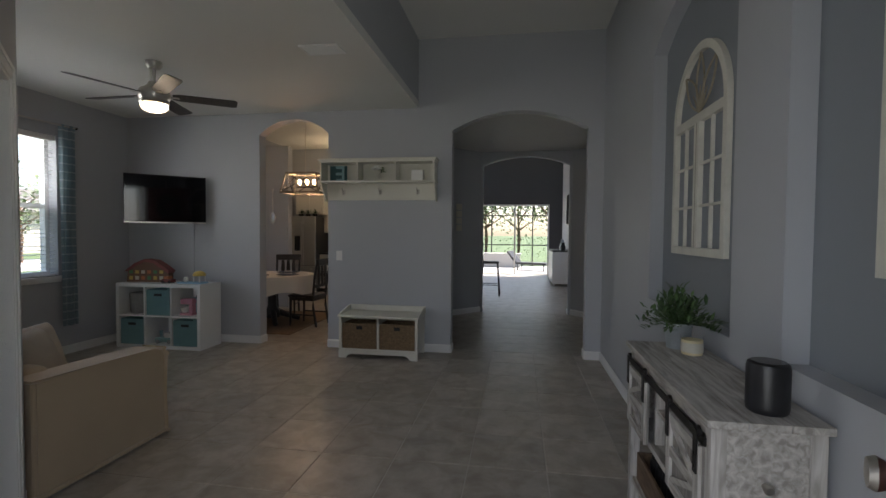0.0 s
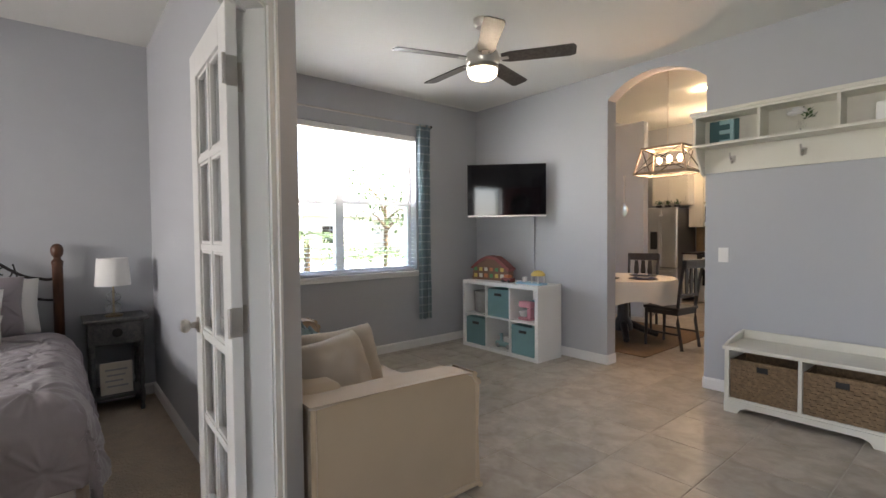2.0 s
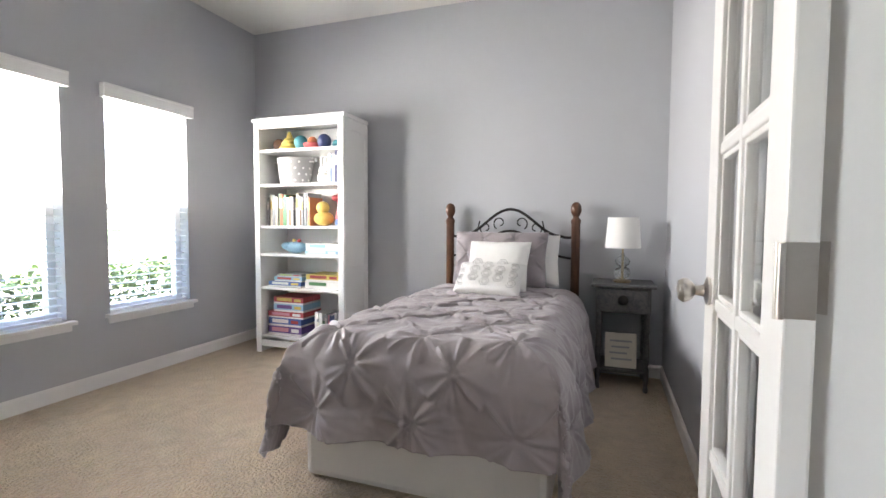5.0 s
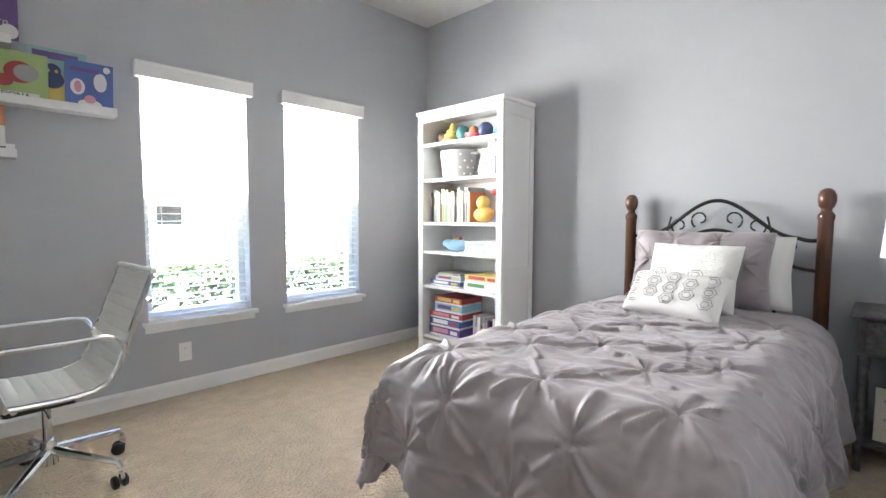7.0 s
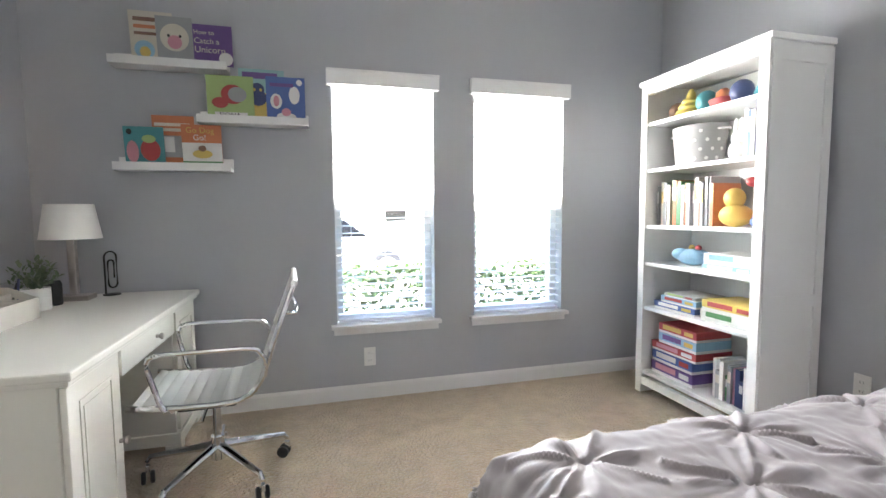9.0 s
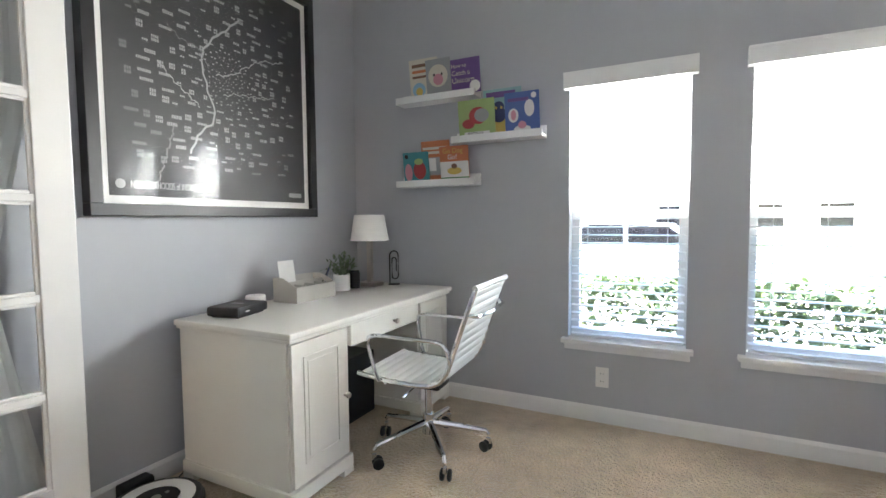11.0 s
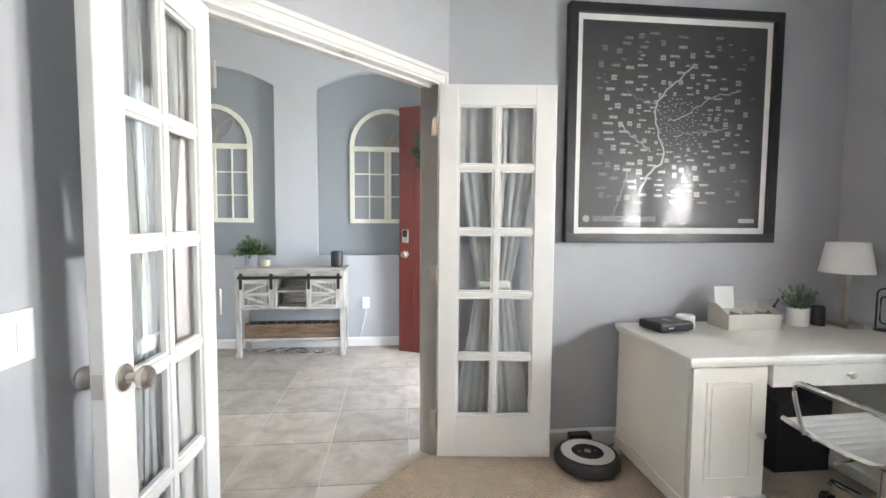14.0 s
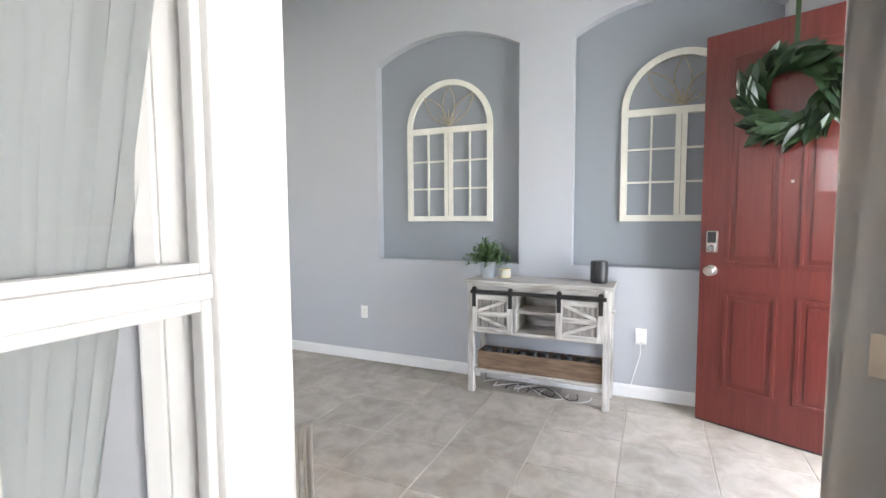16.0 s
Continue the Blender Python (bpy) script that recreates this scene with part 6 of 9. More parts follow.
cover_book(-1.325, 1.422, 0.185, 0.205, "teal", [(0.05, 0.35, 0.1, 0.65, "pink", 1), (0.4, 0.9, 0.15, 0.7, "red", 1), (0.45, 0.8, 0.6, 0.8, "lime", 1), (0.08, 0.22, 0.8, 0.94, "black", 1)], "teal picture book with pink animals", 0.098)
cover_book(-1.455, 1.422, 0.20, 0.27, "orange", [(0.05, 0.9, 0.80, 0.86, "cream", 0), (0.05, 0.95, 0.70, 0.76, "cream", 0), (0.15, 0.75, 0.2, 0.62, "grey", 0), (0.25, 0.5, 0.3, 0.6, "white", 0)], "orange picture book with pale lettering", 0.075)
gb = cover_book(-1.595, 1.422, 0.195, 0.225, "orange", [(0.0, 1.0, 0.15, 0.58, "white", 0), (0.0, 1.0, 0.0, 0.15, "green", 0), (0.25, 0.75, 0.22, 0.42, "yellow", 1), (0.4, 0.6, 0.38, 0.52, "brown", 1)], "orange white and green picture book", 0.098)
for k, (wd, dx_) in enumerate((("Go Dog", 0.022), ("Go!", 0.055))):
    text(wd, 0.042, Matrix.Translation((dx_, 0, 0.182 - k * 0.038)) @ ON_COVER, PAINT["white" if k else "yellow"], gb)
# ---- entry ----
M_RUSTIC = wood("whitewashed_wood", (0.29, 0.265, 0.235), (0.55, 0.525, 0.485), 0.7, (9, 1.0, 9), 5)
M_RUSTICV = wood("whitewashed_wood_upright", (0.33, 0.305, 0.27), (0.60, 0.575, 0.54), 0.7, (9, 9, 1.0), 5)
M_BOARD = wood("greyed_barn_board", (0.17, 0.155, 0.14), (0.33, 0.31, 0.285), 0.75, (9, 9, 1.0), 6)
M_CRATE = wood("brown_crate_wood", (0.10, 0.06, 0.035), (0.20, 0.13, 0.08), 0.7, (9, 1.0, 9), 5)
CW, CD, CH = 1.03, 0.325, 0.857
cn = thing("console_table", "whitewashed farmhouse console with sliding barn doors", "console table", Matrix.Translation((1.085, 2.345, 0)))
for k in range(3):
    part("top_plank", boxes((-0.015 + k * 0.115, -0.015 + k * 0.115 + 0.1135, -0.015, CW + 0.015, CH - 0.024, CH), bev=0.003), M_RUSTIC, cn)
for x_ in (0.004, CD - 0.05):
    for y_ in (0.004, CW - 0.050):
        part("leg", boxes((x_, x_ + 0.045, y_, y_ + 0.046, 0, CH - 0.024), bev=0.003), M_RUSTICV, cn)
part("front_rail", boxes((0.008, 0.03, 0.05, CW - 0.05, CH - 0.07, CH - 0.025), bev=0.002), M_RUSTIC, cn)
part("cabinet_floor", boxes((0.01, CD - 0.01, 0.05, CW - 0.05, 0.46, 0.485), bev=0.002), M_RUSTIC, cn)
part("end_panel", boxes((0.05, CD - 0.05, 0.012, 0.026, 0.46, CH - 0.025)), M_RUSTIC, cn)
part("end_panel", boxes((0.05, CD - 0.05, CW - 0.026, CW - 0.012, 0.46, CH - 0.025)), M_RUSTIC, cn)
part("back_panel", boxes((CD - 0.014, CD - 0.006, 0.05, CW - 0.05, 0.46, CH - 0.025)), M_RUSTIC, cn)
for y_ in (0.355, CW - 0.375):
    part("upright", boxes((0.03, CD - 0.015, y_, y_ + 0.02, 0.485, CH - 0.025)), M_RUSTICV, cn)
part("middle_shelf", boxes((0.035, CD - 0.015, 0.375, CW - 0.375, 0.625, 0.643)), M_RUSTIC, cn)
part("low_shelf", boxes((0.012, CD - 0.012, 0.05, CW - 0.05, 0.155, 0.18), bev=0.002), M_RUSTIC, cn)
part("door_track", boxes((-0.006, 0.002, 0.03, CW - 0.03, 0.758, 0.785), bev=0.001), M_DARKMETAL, cn, "black iron sliding track")


def barn_door(y0, up):
    w, z0, z1 = 0.315, 0.475, 0.752
    d = part("barn_door", boxes(*[(-0.004, 0.006, y0 + 0.002 + k * (w - 0.004) / 5, y0 + (k + 1) * (w - 0.004) / 5, z0, z1) for k in range(5)], bev=0.0015), M_BOARD, cn)
    for ya in (y0, y0 + w - 0.042):
        part("door_frame", boxes((-0.016, -0.004, ya, ya + 0.042, z0, z1), bev=0.002), M_RUSTICV, d)
    zs = ((z0, z0 + 0.036), ((z0 + z1) / 2 - 0.018, (z0 + z1) / 2 + 0.018), (z1 - 0.036, z1))
    part("door_rail", boxes(*[(-0.0155, -0.004, y0 + 0.042, y0 + w - 0.042, a, b) for a, b in zs], bev=0.002), M_RUSTIC, d)
    for (a, b), s in (((zs[0][1], zs[1][0]), up), ((zs[1][1], zs[2][0]), -up)):
        za, zb = (a, b) if s > 0 else (b, a)
        ya, yb = y0 + 0.05, y0 + w - 0.05
        bm = slab([(ya, za - 0.012), (ya, za + 0.012), (yb, zb + 0.012), (yb, zb - 0.012)], [], 0.010, at_x(-0.0145))
        part("door_brace", bm, M_RUSTIC, d)
    for yy in (y0 + 0.005, y0 + w - 0.033):
        hg_ = part("hanger", boxes((-0.022, -0.0165, yy, yy + 0.028, z1 - 0.09, 0.80), bev=0.001), M_DARKMETAL, d, "black iron hanger strap")
        part("roller", lathe([(0, -0.006), (0.017, -0.006), (0.017, 0.006), (0, 0.006)], 16), M_DARKMETAL, hg_, "", True, Matrix.Translation((-0.012, yy + 0.014, 0.795)) @ pose(0, 0, 0, 0, 90, 0))
        for zz in (z1 - 0.07, z1 - 0.03):
            part("bolt", lathe([(0, 0.003), (0.005, 0.002), (0.006, 0)], 10), M_DARKMETAL, hg_, "", True, Matrix.Translation((-0.022, yy + 0.014, zz)) @ pose(0, 0, 0, 0, -90, 0))


barn_door(0.045, -1)
barn_door(CW - 0.36, 1)
part("side_knob", lathe([(0, 0), (0.012, 0), (0.01, 0.012), (0.016, 0.02), (0.012, 0.03), (0, 0.032)], 14), M_NICKEL, cn, "", True, Matrix.Translation((0.16, 0.012, 0.66)) @ pose(0, 0, 0, 90, 0, 0))
cr = thing("wooden_crate", "long brown wooden crate holding dark glass jars", "crate", Matrix.Translation((1.115, 2.40, 0.18)))
KL, KD, KH = 0.90, 0.17, 0.135
part("long_side", boxes((0, 0.012, 0, KL, 0, KH)), M_CRATE, cr)
part("long_side", boxes((KD - 0.012, KD, 0, KL, 0, KH)), M_CRATE, cr)
part("end_board", boxes((0.012, KD - 0.012, 0, 0.012, 0, KH)), M_CRATE, cr)
part("end_board", boxes((0.012, KD - 0.012, KL - 0.012, KL, 0, KH)), M_CRATE, cr)
part("bottom_board", boxes((0.012, KD - 0.012, 0.012, KL - 0.012, 0, 0.01)), M_CRATE, cr)
jar_proto = None
for k in range(10):
    if jar_proto is None:
        jar_proto = thing("glass_jar", "dark glass jar standing in the wooden crate", "jar", Matrix.Translation((1.20, 2.46, 0.191)), "jars in the crate")
        part("jar_body", lathe([(0, 0), (0.036, 0), (0.038, 0.01), (0.038, 0.11), (0.03, 0.122), (0, 0.122)], 16), M_BLACK, jar_proto, "", True)
        part("jar_lid", lathe([(0.0, 0.136), (0.030, 0.135), (0.032, 0.130), (0.032, 0.122)], 16), M_DARKMETAL, jar_proto, "", True)
    else:
        copy_thing(jar_proto, Matrix.Translation((1.20, 2.46 + k * 0.0865, 0.191)))
tagged(part("paper_note", boxes((0, 0.003, 0, 0.16, 0, 0.11)), PAINT["white"], None, m=Matrix.Translation((1.305, 3.02, 0.18)) @ pose(0, 0, 0, 0, 12, 0)), "white card behind the crate", "card")

M_FERN = leaf_mat("fern_green_leaves", (0.035, 0.075, 0.025), (0.11, 0.19, 0.07), 0.5)
M_GALV = mat("galvanised_metal", (0.50, 0.54, 0.57), 0.38, 0.6, vary=0.15, scale=15, fine=120)
pp = thing("fern_plant", "green fern in a galvanised bucket on the console", "plant", Matrix.Translation((1.285, 3.275, CH)))
part("bucket", lathe([(0, 0), (0.050, 0), (0.052, 0.006), (0.062, 0.115), (0.065, 0.118), (0.065, 0.124), (0.058, 0.124), (0.056, 0.10), (0, 0.10)], 28), M_GALV, pp, "galvanised metal bucket", True)
part("foliage", foliage(21, 0.195, 0.20, 84, 10, 0.046, 0.015, 0.35), M_FERN, pp, "feathery green leaves", m=Matrix.Translation((0, 0.0, 0.105)))
cd_ = thing("candle", "cream candle in a glass jar on the console", "candle", Matrix.Translation((1.305, 3.145, CH)))
part("wax", lathe([(0, 0.003), (0.044, 0.003), (0.046, 0.07), (0, 0.072)], 24), mat("cream_wax", (0.70, 0.60, 0.36), 0.5, vary=0.04), cd_, "", True)
part("label_band", lathe([(0.0472, 0.015), (0.0475, 0.016), (0.0475, 0.058), (0.0472, 0.059)], 24), PAINT["cream"], cd_, "", True)
gj = part("jar_glass", lathe([(0, 0), (0.047, 0), (0.0485, 0.004), (0.0485, 0.088), (0.0465, 0.088), (0.0465, 0.074)], 24), M_GLASS, cd_, "", True)
gj.visible_shadow = False
ss = thing("smart_speaker", "black cylindrical speaker on the console table", "speaker", Matrix.Translation((1.285, 2.445, CH)))
part("body", lathe([(0, 0), (0.052, 0), (0.058, 0.006), (0.060, 0.02), (0.060, 0.14), (0.057, 0.152), (0.05, 0.157), (0, 0.157)], 36), M_BLACK, ss, "", True)
part("top_plate", lathe([(0, 0.1585), (0.048, 0.1582), (0.049, 0.157)], 36), mat("glossy_black", (0.01, 0.01, 0.011), 0.15), ss, "", True)
rg = random.Random(17)
for k, col in enumerate(("white", "black", "white", "black", "white")):
    y_, cb = 2.44 + 0.12 * k, []
    for j in range(9):
        cb.append(Vector((1.22 + 0.09 * math.sin(j * 1.7 + k * 2.1) + rg.uniform(-0.02, 0.02), y_ + 0.045 * j + 0.05 * math.cos(j * 1.7 + k), 0.0075 + 0.0085 * k)))
    pts = [cb[max(i - 1, 0)] * ((1 - f) ** 2 / 2) + cb[i] * ((1 + 2 * f - 2 * f * f) / 2) + cb[min(i + 1, 8)] * (f * f / 2) for i in range(9) for f in (0.0, 0.25, 0.5, 0.75)]
    tagged(part("power_cable", tube([tuple(q) for q in pts], 0.004, 6), PAINT["white"] if col == "white" else M_BLACK, None, smooth=True), col + " power cable tangled on the floor under the console", "cable")
wo = plate("outlet", "white outlet with a plugged-in adapter", Matrix.Translation((ENTRY_E, 2.165, 0.461)) @ pose(0, 0, 0, 0, 0, 90), 0.075, 0.118)
part("adapter", boxes((-0.03, 0.03, 0.008, 0.04, -0.03, 0.02), bev=0.006), M_PLATE, wo)
part("cord", tube([(0.0, 0.035, -0.03), (0.0, 0.03, -0.12), (0.03, 0.02, -0.24), (0.06, 0.015, -0.36), (0.10, 0.012, -0.45)], 0.003, 6), M_PLATE, wo, "", True)

# old arched window frames hung in the recesses
M_CHALK = mat("distressed_white_paint", (0.70, 0.68, 0.60), 0.7, vary=0.12, scale=9, fine=70, bump=0.3, depth=0.003)
M_TWIG = mat("bleached_wire", (0.33, 0.29, 0.22), 0.7, vary=0.2, scale=30, fine=150)


def arched_frame(yc_):
    W2, z0, zs = 0.39, 1.29, 2.085
    t = 0.028
    x0 = ENTRY_E + 0.09 - t - 0.001
    wf = thing("window_frame_decor", "distressed cream arched window frame hung as wall decor", "wall decor", Matrix.Translation((x0, yc_, 0)), "arched frames in the recesses")
    outer = [(-W2, z0), (W2, z0)] + [(W2 * math.cos(radians(a)), zs + W2 * math.sin(radians(a))) for a in range(0, 181, 6)]
    b, c, rail = 0.045, 0.036, 0.05
    ri = W2 - b
    fan = [(ri * math.cos(radians(a)), zs + ri * math.sin(radians(a))) for a in range(0, 181, 6)]
    holes = [fan] + [rect(s0, s1, z0 + b, zs - rail) for s0, s1 in ((-ri, -c), (c, ri))]
    part("frame", slab(outer, holes, t, ALONG_Y), M_CHALK, wf)
    part("centre_joint", boxes((-0.0015, 0.0, -0.002, 0.002, z0 + b, zs - rail)), M_TWIG, wf)
    h = zs - rail - z0 - b
    for s0, s1 in ((-ri, -c), (c, ri)):
        m_ = (s0 + s1) / 2
        part("muntin", boxes((0.006, t - 0.004, m_ - 0.007, m_ + 0.007, z0 + b, zs - rail)), M_CHALK, wf)
        for k in (1, 2):
            z = z0 + b + h * k / 3
            part("muntin", boxes((0.007, t - 0.005, s0, s1, z - 0.007, z + 0.007)), M_CHALK, wf)
    for a in (90, 48, 132):
        d, s = Vector((0, math.cos(radians(a)), math.sin(radians(a)))), Vector((0, -math.sin(radians(a)), math.cos(radians(a))))
        L = ri - 0.01 if a == 90 else ri - 0.005
        for sg in (-1, 1):
            pts = [Vector((t / 2, 0, zs + 0.012)) + d * L * k / 10 + s * sg * 0.055 * math.sin(math.pi * k / 10) for k in range(11)]
            part("petal_wire", tube(pts, 0.006, 6), M_TWIG, wf, "", True)
        part("petal_vein", tube([Vector((t / 2, 0, zs + 0.012)) + d * L * 0.45 * k / 4 for k in range(5)], [0.012, 0.01, 0.007, 0.004, 0.002], 6), M_TWIG, wf, "", True)


arched_frame(3.70)
arched_frame(1.94)

# wreath on the front door
M_MAG = leaf_mat("magnolia_leaves", (0.007, 0.020, 0.009), (0.03, 0.058, 0.022), 0.3)
wr = thing("wreath", "green magnolia leaf wreath hung on the red front door", "wreath", basis((0.875, 0.965, 0), (0.385, 0.845, 0), (-0.845, 0.385, 0)) @ Matrix.Translation((0.465, FT + 0.03, 1.985)))
part("ring", tube([(0.17 * math.cos(k * math.tau / 24), 0, 0.17 * math.sin(k * math.tau / 24)) for k in range(24)], 0.02, 8, True), M_CRATE, wr, "", True)
rg = random.Random(8)
bm = bmesh.new()
for k in range(130):
    a = k * math.tau / 65 + rg.uniform(-0.1, 0.1)
    r_ = 0.17 + rg.uniform(-0.03, 0.03)
    o = Vector((r_ * math.cos(a), rg.uniform(0.0, 0.03), r_ * math.sin(a)))
    d = Vector((-math.sin(a) * 0.75 + math.cos(a) * rg.uniform(-0.5, 0.8), rg.uniform(0.1, 0.75), math.cos(a) * 0.75 + math.sin(a) * rg.uniform(-0.5, 0.8)))
    leaf_bm(bm, o, d, (rg.uniform(-0.4, 0.4), 1, rg.uniform(-0.4, 0.4)), rg.uniform(0.13, 0.19), rg.uniform(0.062, 0.088), 0.25, 0.2)
part("leaves", bm, M_MAG, wr, "glossy dark green leaves", True)
part("hanger_ribbon", boxes((-0.012, 0.012, -0.028, -0.026, 0.15, 0.52)), M_MAG, wr)
# ---- living room ----
M_SOFA = mat("beige_slipcover", (0.42, 0.322, 0.215), 0.9, vary=0.06, scale=4, fine=260, bump=0.35, depth=0.002, sheen=0.3)
M_PILW = mat("tan_linen", (0.37, 0.32, 0.265), 0.9, vary=0.07, scale=7, fine=220, bump=0.4, depth=0.002)
M_BLANKET = mat("blue_grey_throw", (0.16, 0.23, 0.25), 0.95, vary=0.15, scale=12, fine=120, bump=0.6, depth=0.006)


def soft(specs, cuts=2, rad=0.05):
    """Rounded upholstery boxes."""
    bm_ = bmesh.new()
    for s in specs:
        vs = bm_box(bm_, *s)
        bmesh.ops.bevel(bm_, geom=list({e for v in vs for e in v.link_edges}), offset=rad, segments=4, affect="EDGES", profile=0.5)
    return bm_


SX0, SX1, SY0, SY1 = -3.93, -1.90, 2.84, 3.74
sf = thing("sofa", "beige slipcovered sofa with loose seat cushions", "sofa")
part("base", soft([(SX0 + 0.1, SX1 - 0.1, SY0 + 0.05, SY1 - 0.03, 0.03, 0.30)], rad=0.02), M_SOFA, sf, "", True)
for x0, x1 in ((SX0, SX0 + 0.13), (SX1 - 0.13, SX1)):
    bm = slab([(SY0, 0.015), (SY1, 0.015), (SY1 + 0.005, 0.30), (SY1, 0.555), (SY1 - 0.03, 0.60), (SY1 - 0.10, 0.615), (SY1 - 0.5, 0.63), (SY0, 0.64)], [], x1 - x0, at_x(x0))
    bmesh.ops.bevel(bm, geom=[e for e in bm.edges if e.calc_face_angle(0) > 0.5], offset=0.018, segments=3, affect="EDGES")
    part("arm", bm, M_SOFA, sf, "", True)
part("backrest", soft([(SX0 + 0.12, SX1 - 0.12, SY0, SY0 + 0.22, 0.25, 0.665)], rad=0.06), M_SOFA, sf, "", True)
for k in range(2):
    w_ = (SX1 - SX0 - 0.27) / 2
    part("seat_cushion", soft([(SX0 + 0.135 + k * w_, SX0 + 0.13 + (k + 1) * w_ - 0.004, SY0 + 0.2, SY1 - 0.005, 0.29, 0.46)], rad=0.045), M_SOFA, sf, "", True)
part("skirt", boxes((SX1 - 0.003, SX1 + 0.002, SY0 + 0.02, SY1 - 0.02, 0.012, 0.016)), M_SOFA, sf)
tagged(part("throw_pillow", cushion(0.50, 0.36, 0.22, 30, 0.07, 0.02, 1), M_PILW, None, smooth=True, m=Matrix.Translation((-2.24, 3.14, 0.455)) @ pose(0, 0, 0, 20, 0, -66)), "tan linen throw pillow on the sofa", "pillow")
tagged(part("throw_pillow", cushion(0.48, 0.36, 0.20, 30, 0.07, 0.02, 7), M_PILW, None, smooth=True, m=Matrix.Translation((-2.42, 3.28, 0.455)) @ pose(0, 0, 0, 22, 0, -82)), "tan linen throw pillow on the sofa", "pillow")


def crumple(w, d, h, seed, n=40):
    bm_ = bmesh.new()
    g = [[bm_.verts.new(((i / n - 0.5) * w, (j / n - 0.5) * d, max(h * (1 - (2 * i / n - 1) ** 4) * (1 - (2 * j / n - 1) ** 4) * (0.55 + 0.9 * noise.noise((i * 0.16 + seed, j * 0.16, 1)) + 0.35 * noise.noise((i * 0.4, j * 0.4 + seed, 2))), 0.0))) for i in range(n + 1)] for j in range(n + 1)]
    for a_, b_ in zip(g, g[1:]):
        for i in range(n):
            bm_.faces.new((a_[i], a_[i + 1], b_[i + 1], b_[i]))
    return bm_


tagged(part("throw_blanket", crumple(0.75, 0.42, 0.20, 3), M_BLANKET, None, smooth=True, m=Matrix.Translation((-2.85, 3.02, 0.665)) @ pose(0, 0, 0, 8, 0, 10)), "blue-grey knitted throw heaped on the sofa back", "blanket")

# cube shelf with bins and toys
M_TEAL = mat("teal_fabric_bin", (0.165, 0.30, 0.315), 0.9, vary=0.06, scale=10, fine=260, bump=0.4)
kx0, kx1, ky0, ky1, kh = -4.27, -3.15, 5.775, 6.165, 0.775
kx = thing("cube_shelf", "white six-cube shelf with teal fabric bins", "shelf")
part("top_board", boxes((kx0, kx1, ky0, ky1, kh - 0.04, kh), bev=0.002), M_WHITE, kx)
part("bottom_board", boxes((kx0, kx1, ky0, ky1, 0, 0.04), bev=0.002), M_WHITE, kx)
for x_ in (kx0, kx1 - 0.04):
    part("side_board", boxes((x_, x_ + 0.04, ky0 + 0.001, ky1 - 0.001, 0.04, kh - 0.04)), M_WHITE, kx)
cw_ = (kx1 - kx0 - 0.08 - 0.036) / 3
for k in (1, 2):
    x_ = kx0 + 0.04 + k * cw_ + (k - 1) * 0.018
    part("divider", boxes((x_, x_ + 0.018, ky0 + 0.002, ky1 - 0.002, 0.04, kh - 0.04)), M_WHITE, kx)
    for q in (0,):
        pass
part("middle_shelf", boxes((kx0 + 0.04, kx1 - 0.04, ky0 + 0.003, ky1 - 0.003, kh / 2 - 0.009, kh / 2 + 0.009)), M_WHITE, kx)
part("back_board", boxes((kx0 + 0.01, kx1 - 0.01, ky1 - 0.008, ky1 - 0.0025, 0.04, kh - 0.04)), M_WHITE, kx)


def cube(col, row):
    """Front lower corner of a cube's inside."""
    return kx0 + 0.04 + col * (cw_ + 0.018), ky0, 0.04 + row * (kh / 2 - 0.031)


for c_, r_ in ((1, 1), (0, 0), (2, 0)):
    x_, y_, z_ = cube(c_, r_)
    z_ += 0.002 if r_ == 0 else 0.002
    bn = thing("fabric_bin", "teal fabric cube bin in the white shelf", "storage bin", Matrix.Translation((x_ + 0.012, y_ + 0.012, z_)), "teal bins")
    W_, H_ = cw_ - 0.024, 0.305
    part("bin_front", boxes((0, W_, 0, 0.006, 0, H_), bev=0.002), M_TEAL, bn)
    part("bin_back", boxes((0, W_, 0.33, 0.336, 0, H_)), M_TEAL, bn)
    for q in (0, W_ - 0.006):
        part("bin_side", boxes((q, q + 0.006, 0.006, 0.33, 0, H_)), M_TEAL, bn)
    part("bin_base", boxes((0.006, W_ - 0.006, 0.006, 0.33, 0, 0.006)), M_TEAL, bn)
    # the front is uncut; a black plate gives the shade of the handle hole
    part("handle_cutout_shade", boxes((W_ / 2 - 0.05, W_ / 2 + 0.05, -0.004, 0.0, H_ - 0.075, H_ - 0.045), bev=0.001), M_BLACK, bn, "black plate standing for the shaded handle cut-out")
x_, y_, z_ = cube(0, 1)
wb = thing("woven_basket", "grey woven basket in the cube shelf", "basket", Matrix.Translation((x_ + cw_ / 2, y_ + 0.17, z_ + 0.001)))
part("basket_wall", lathe([(0, 0.004), (0.11, 0.004)] + [(0.118 + 0.005 * (k % 2) + 0.001 * k, 0.01 + k * 0.018) for k in range(14)] + [(0.12, 0.25), (0.105, 0.02), (0, 0.02)], 24), mat("grey_rope", (0.33, 0.32, 0.31), 0.9, vary=0.2, scale=40, fine=120, bump=0.6), wb, "", True)
x_, y_, z_ = cube(2, 1)
tm = thing("toy_mixer", "pink toy stand mixer in the cube shelf", "toy", Matrix.Translation((x_ + 0.13, y_ + 0.12, z_)))
part("base", boxes((-0.08, 0.08, -0.05, 0.05, 0, 0.03), bev=0.01), PAINT["pink"], tm)
part("column", boxes((0.03, 0.08, -0.035, 0.035, 0.03, 0.13), bev=0.01), PAINT["pink"], tm)
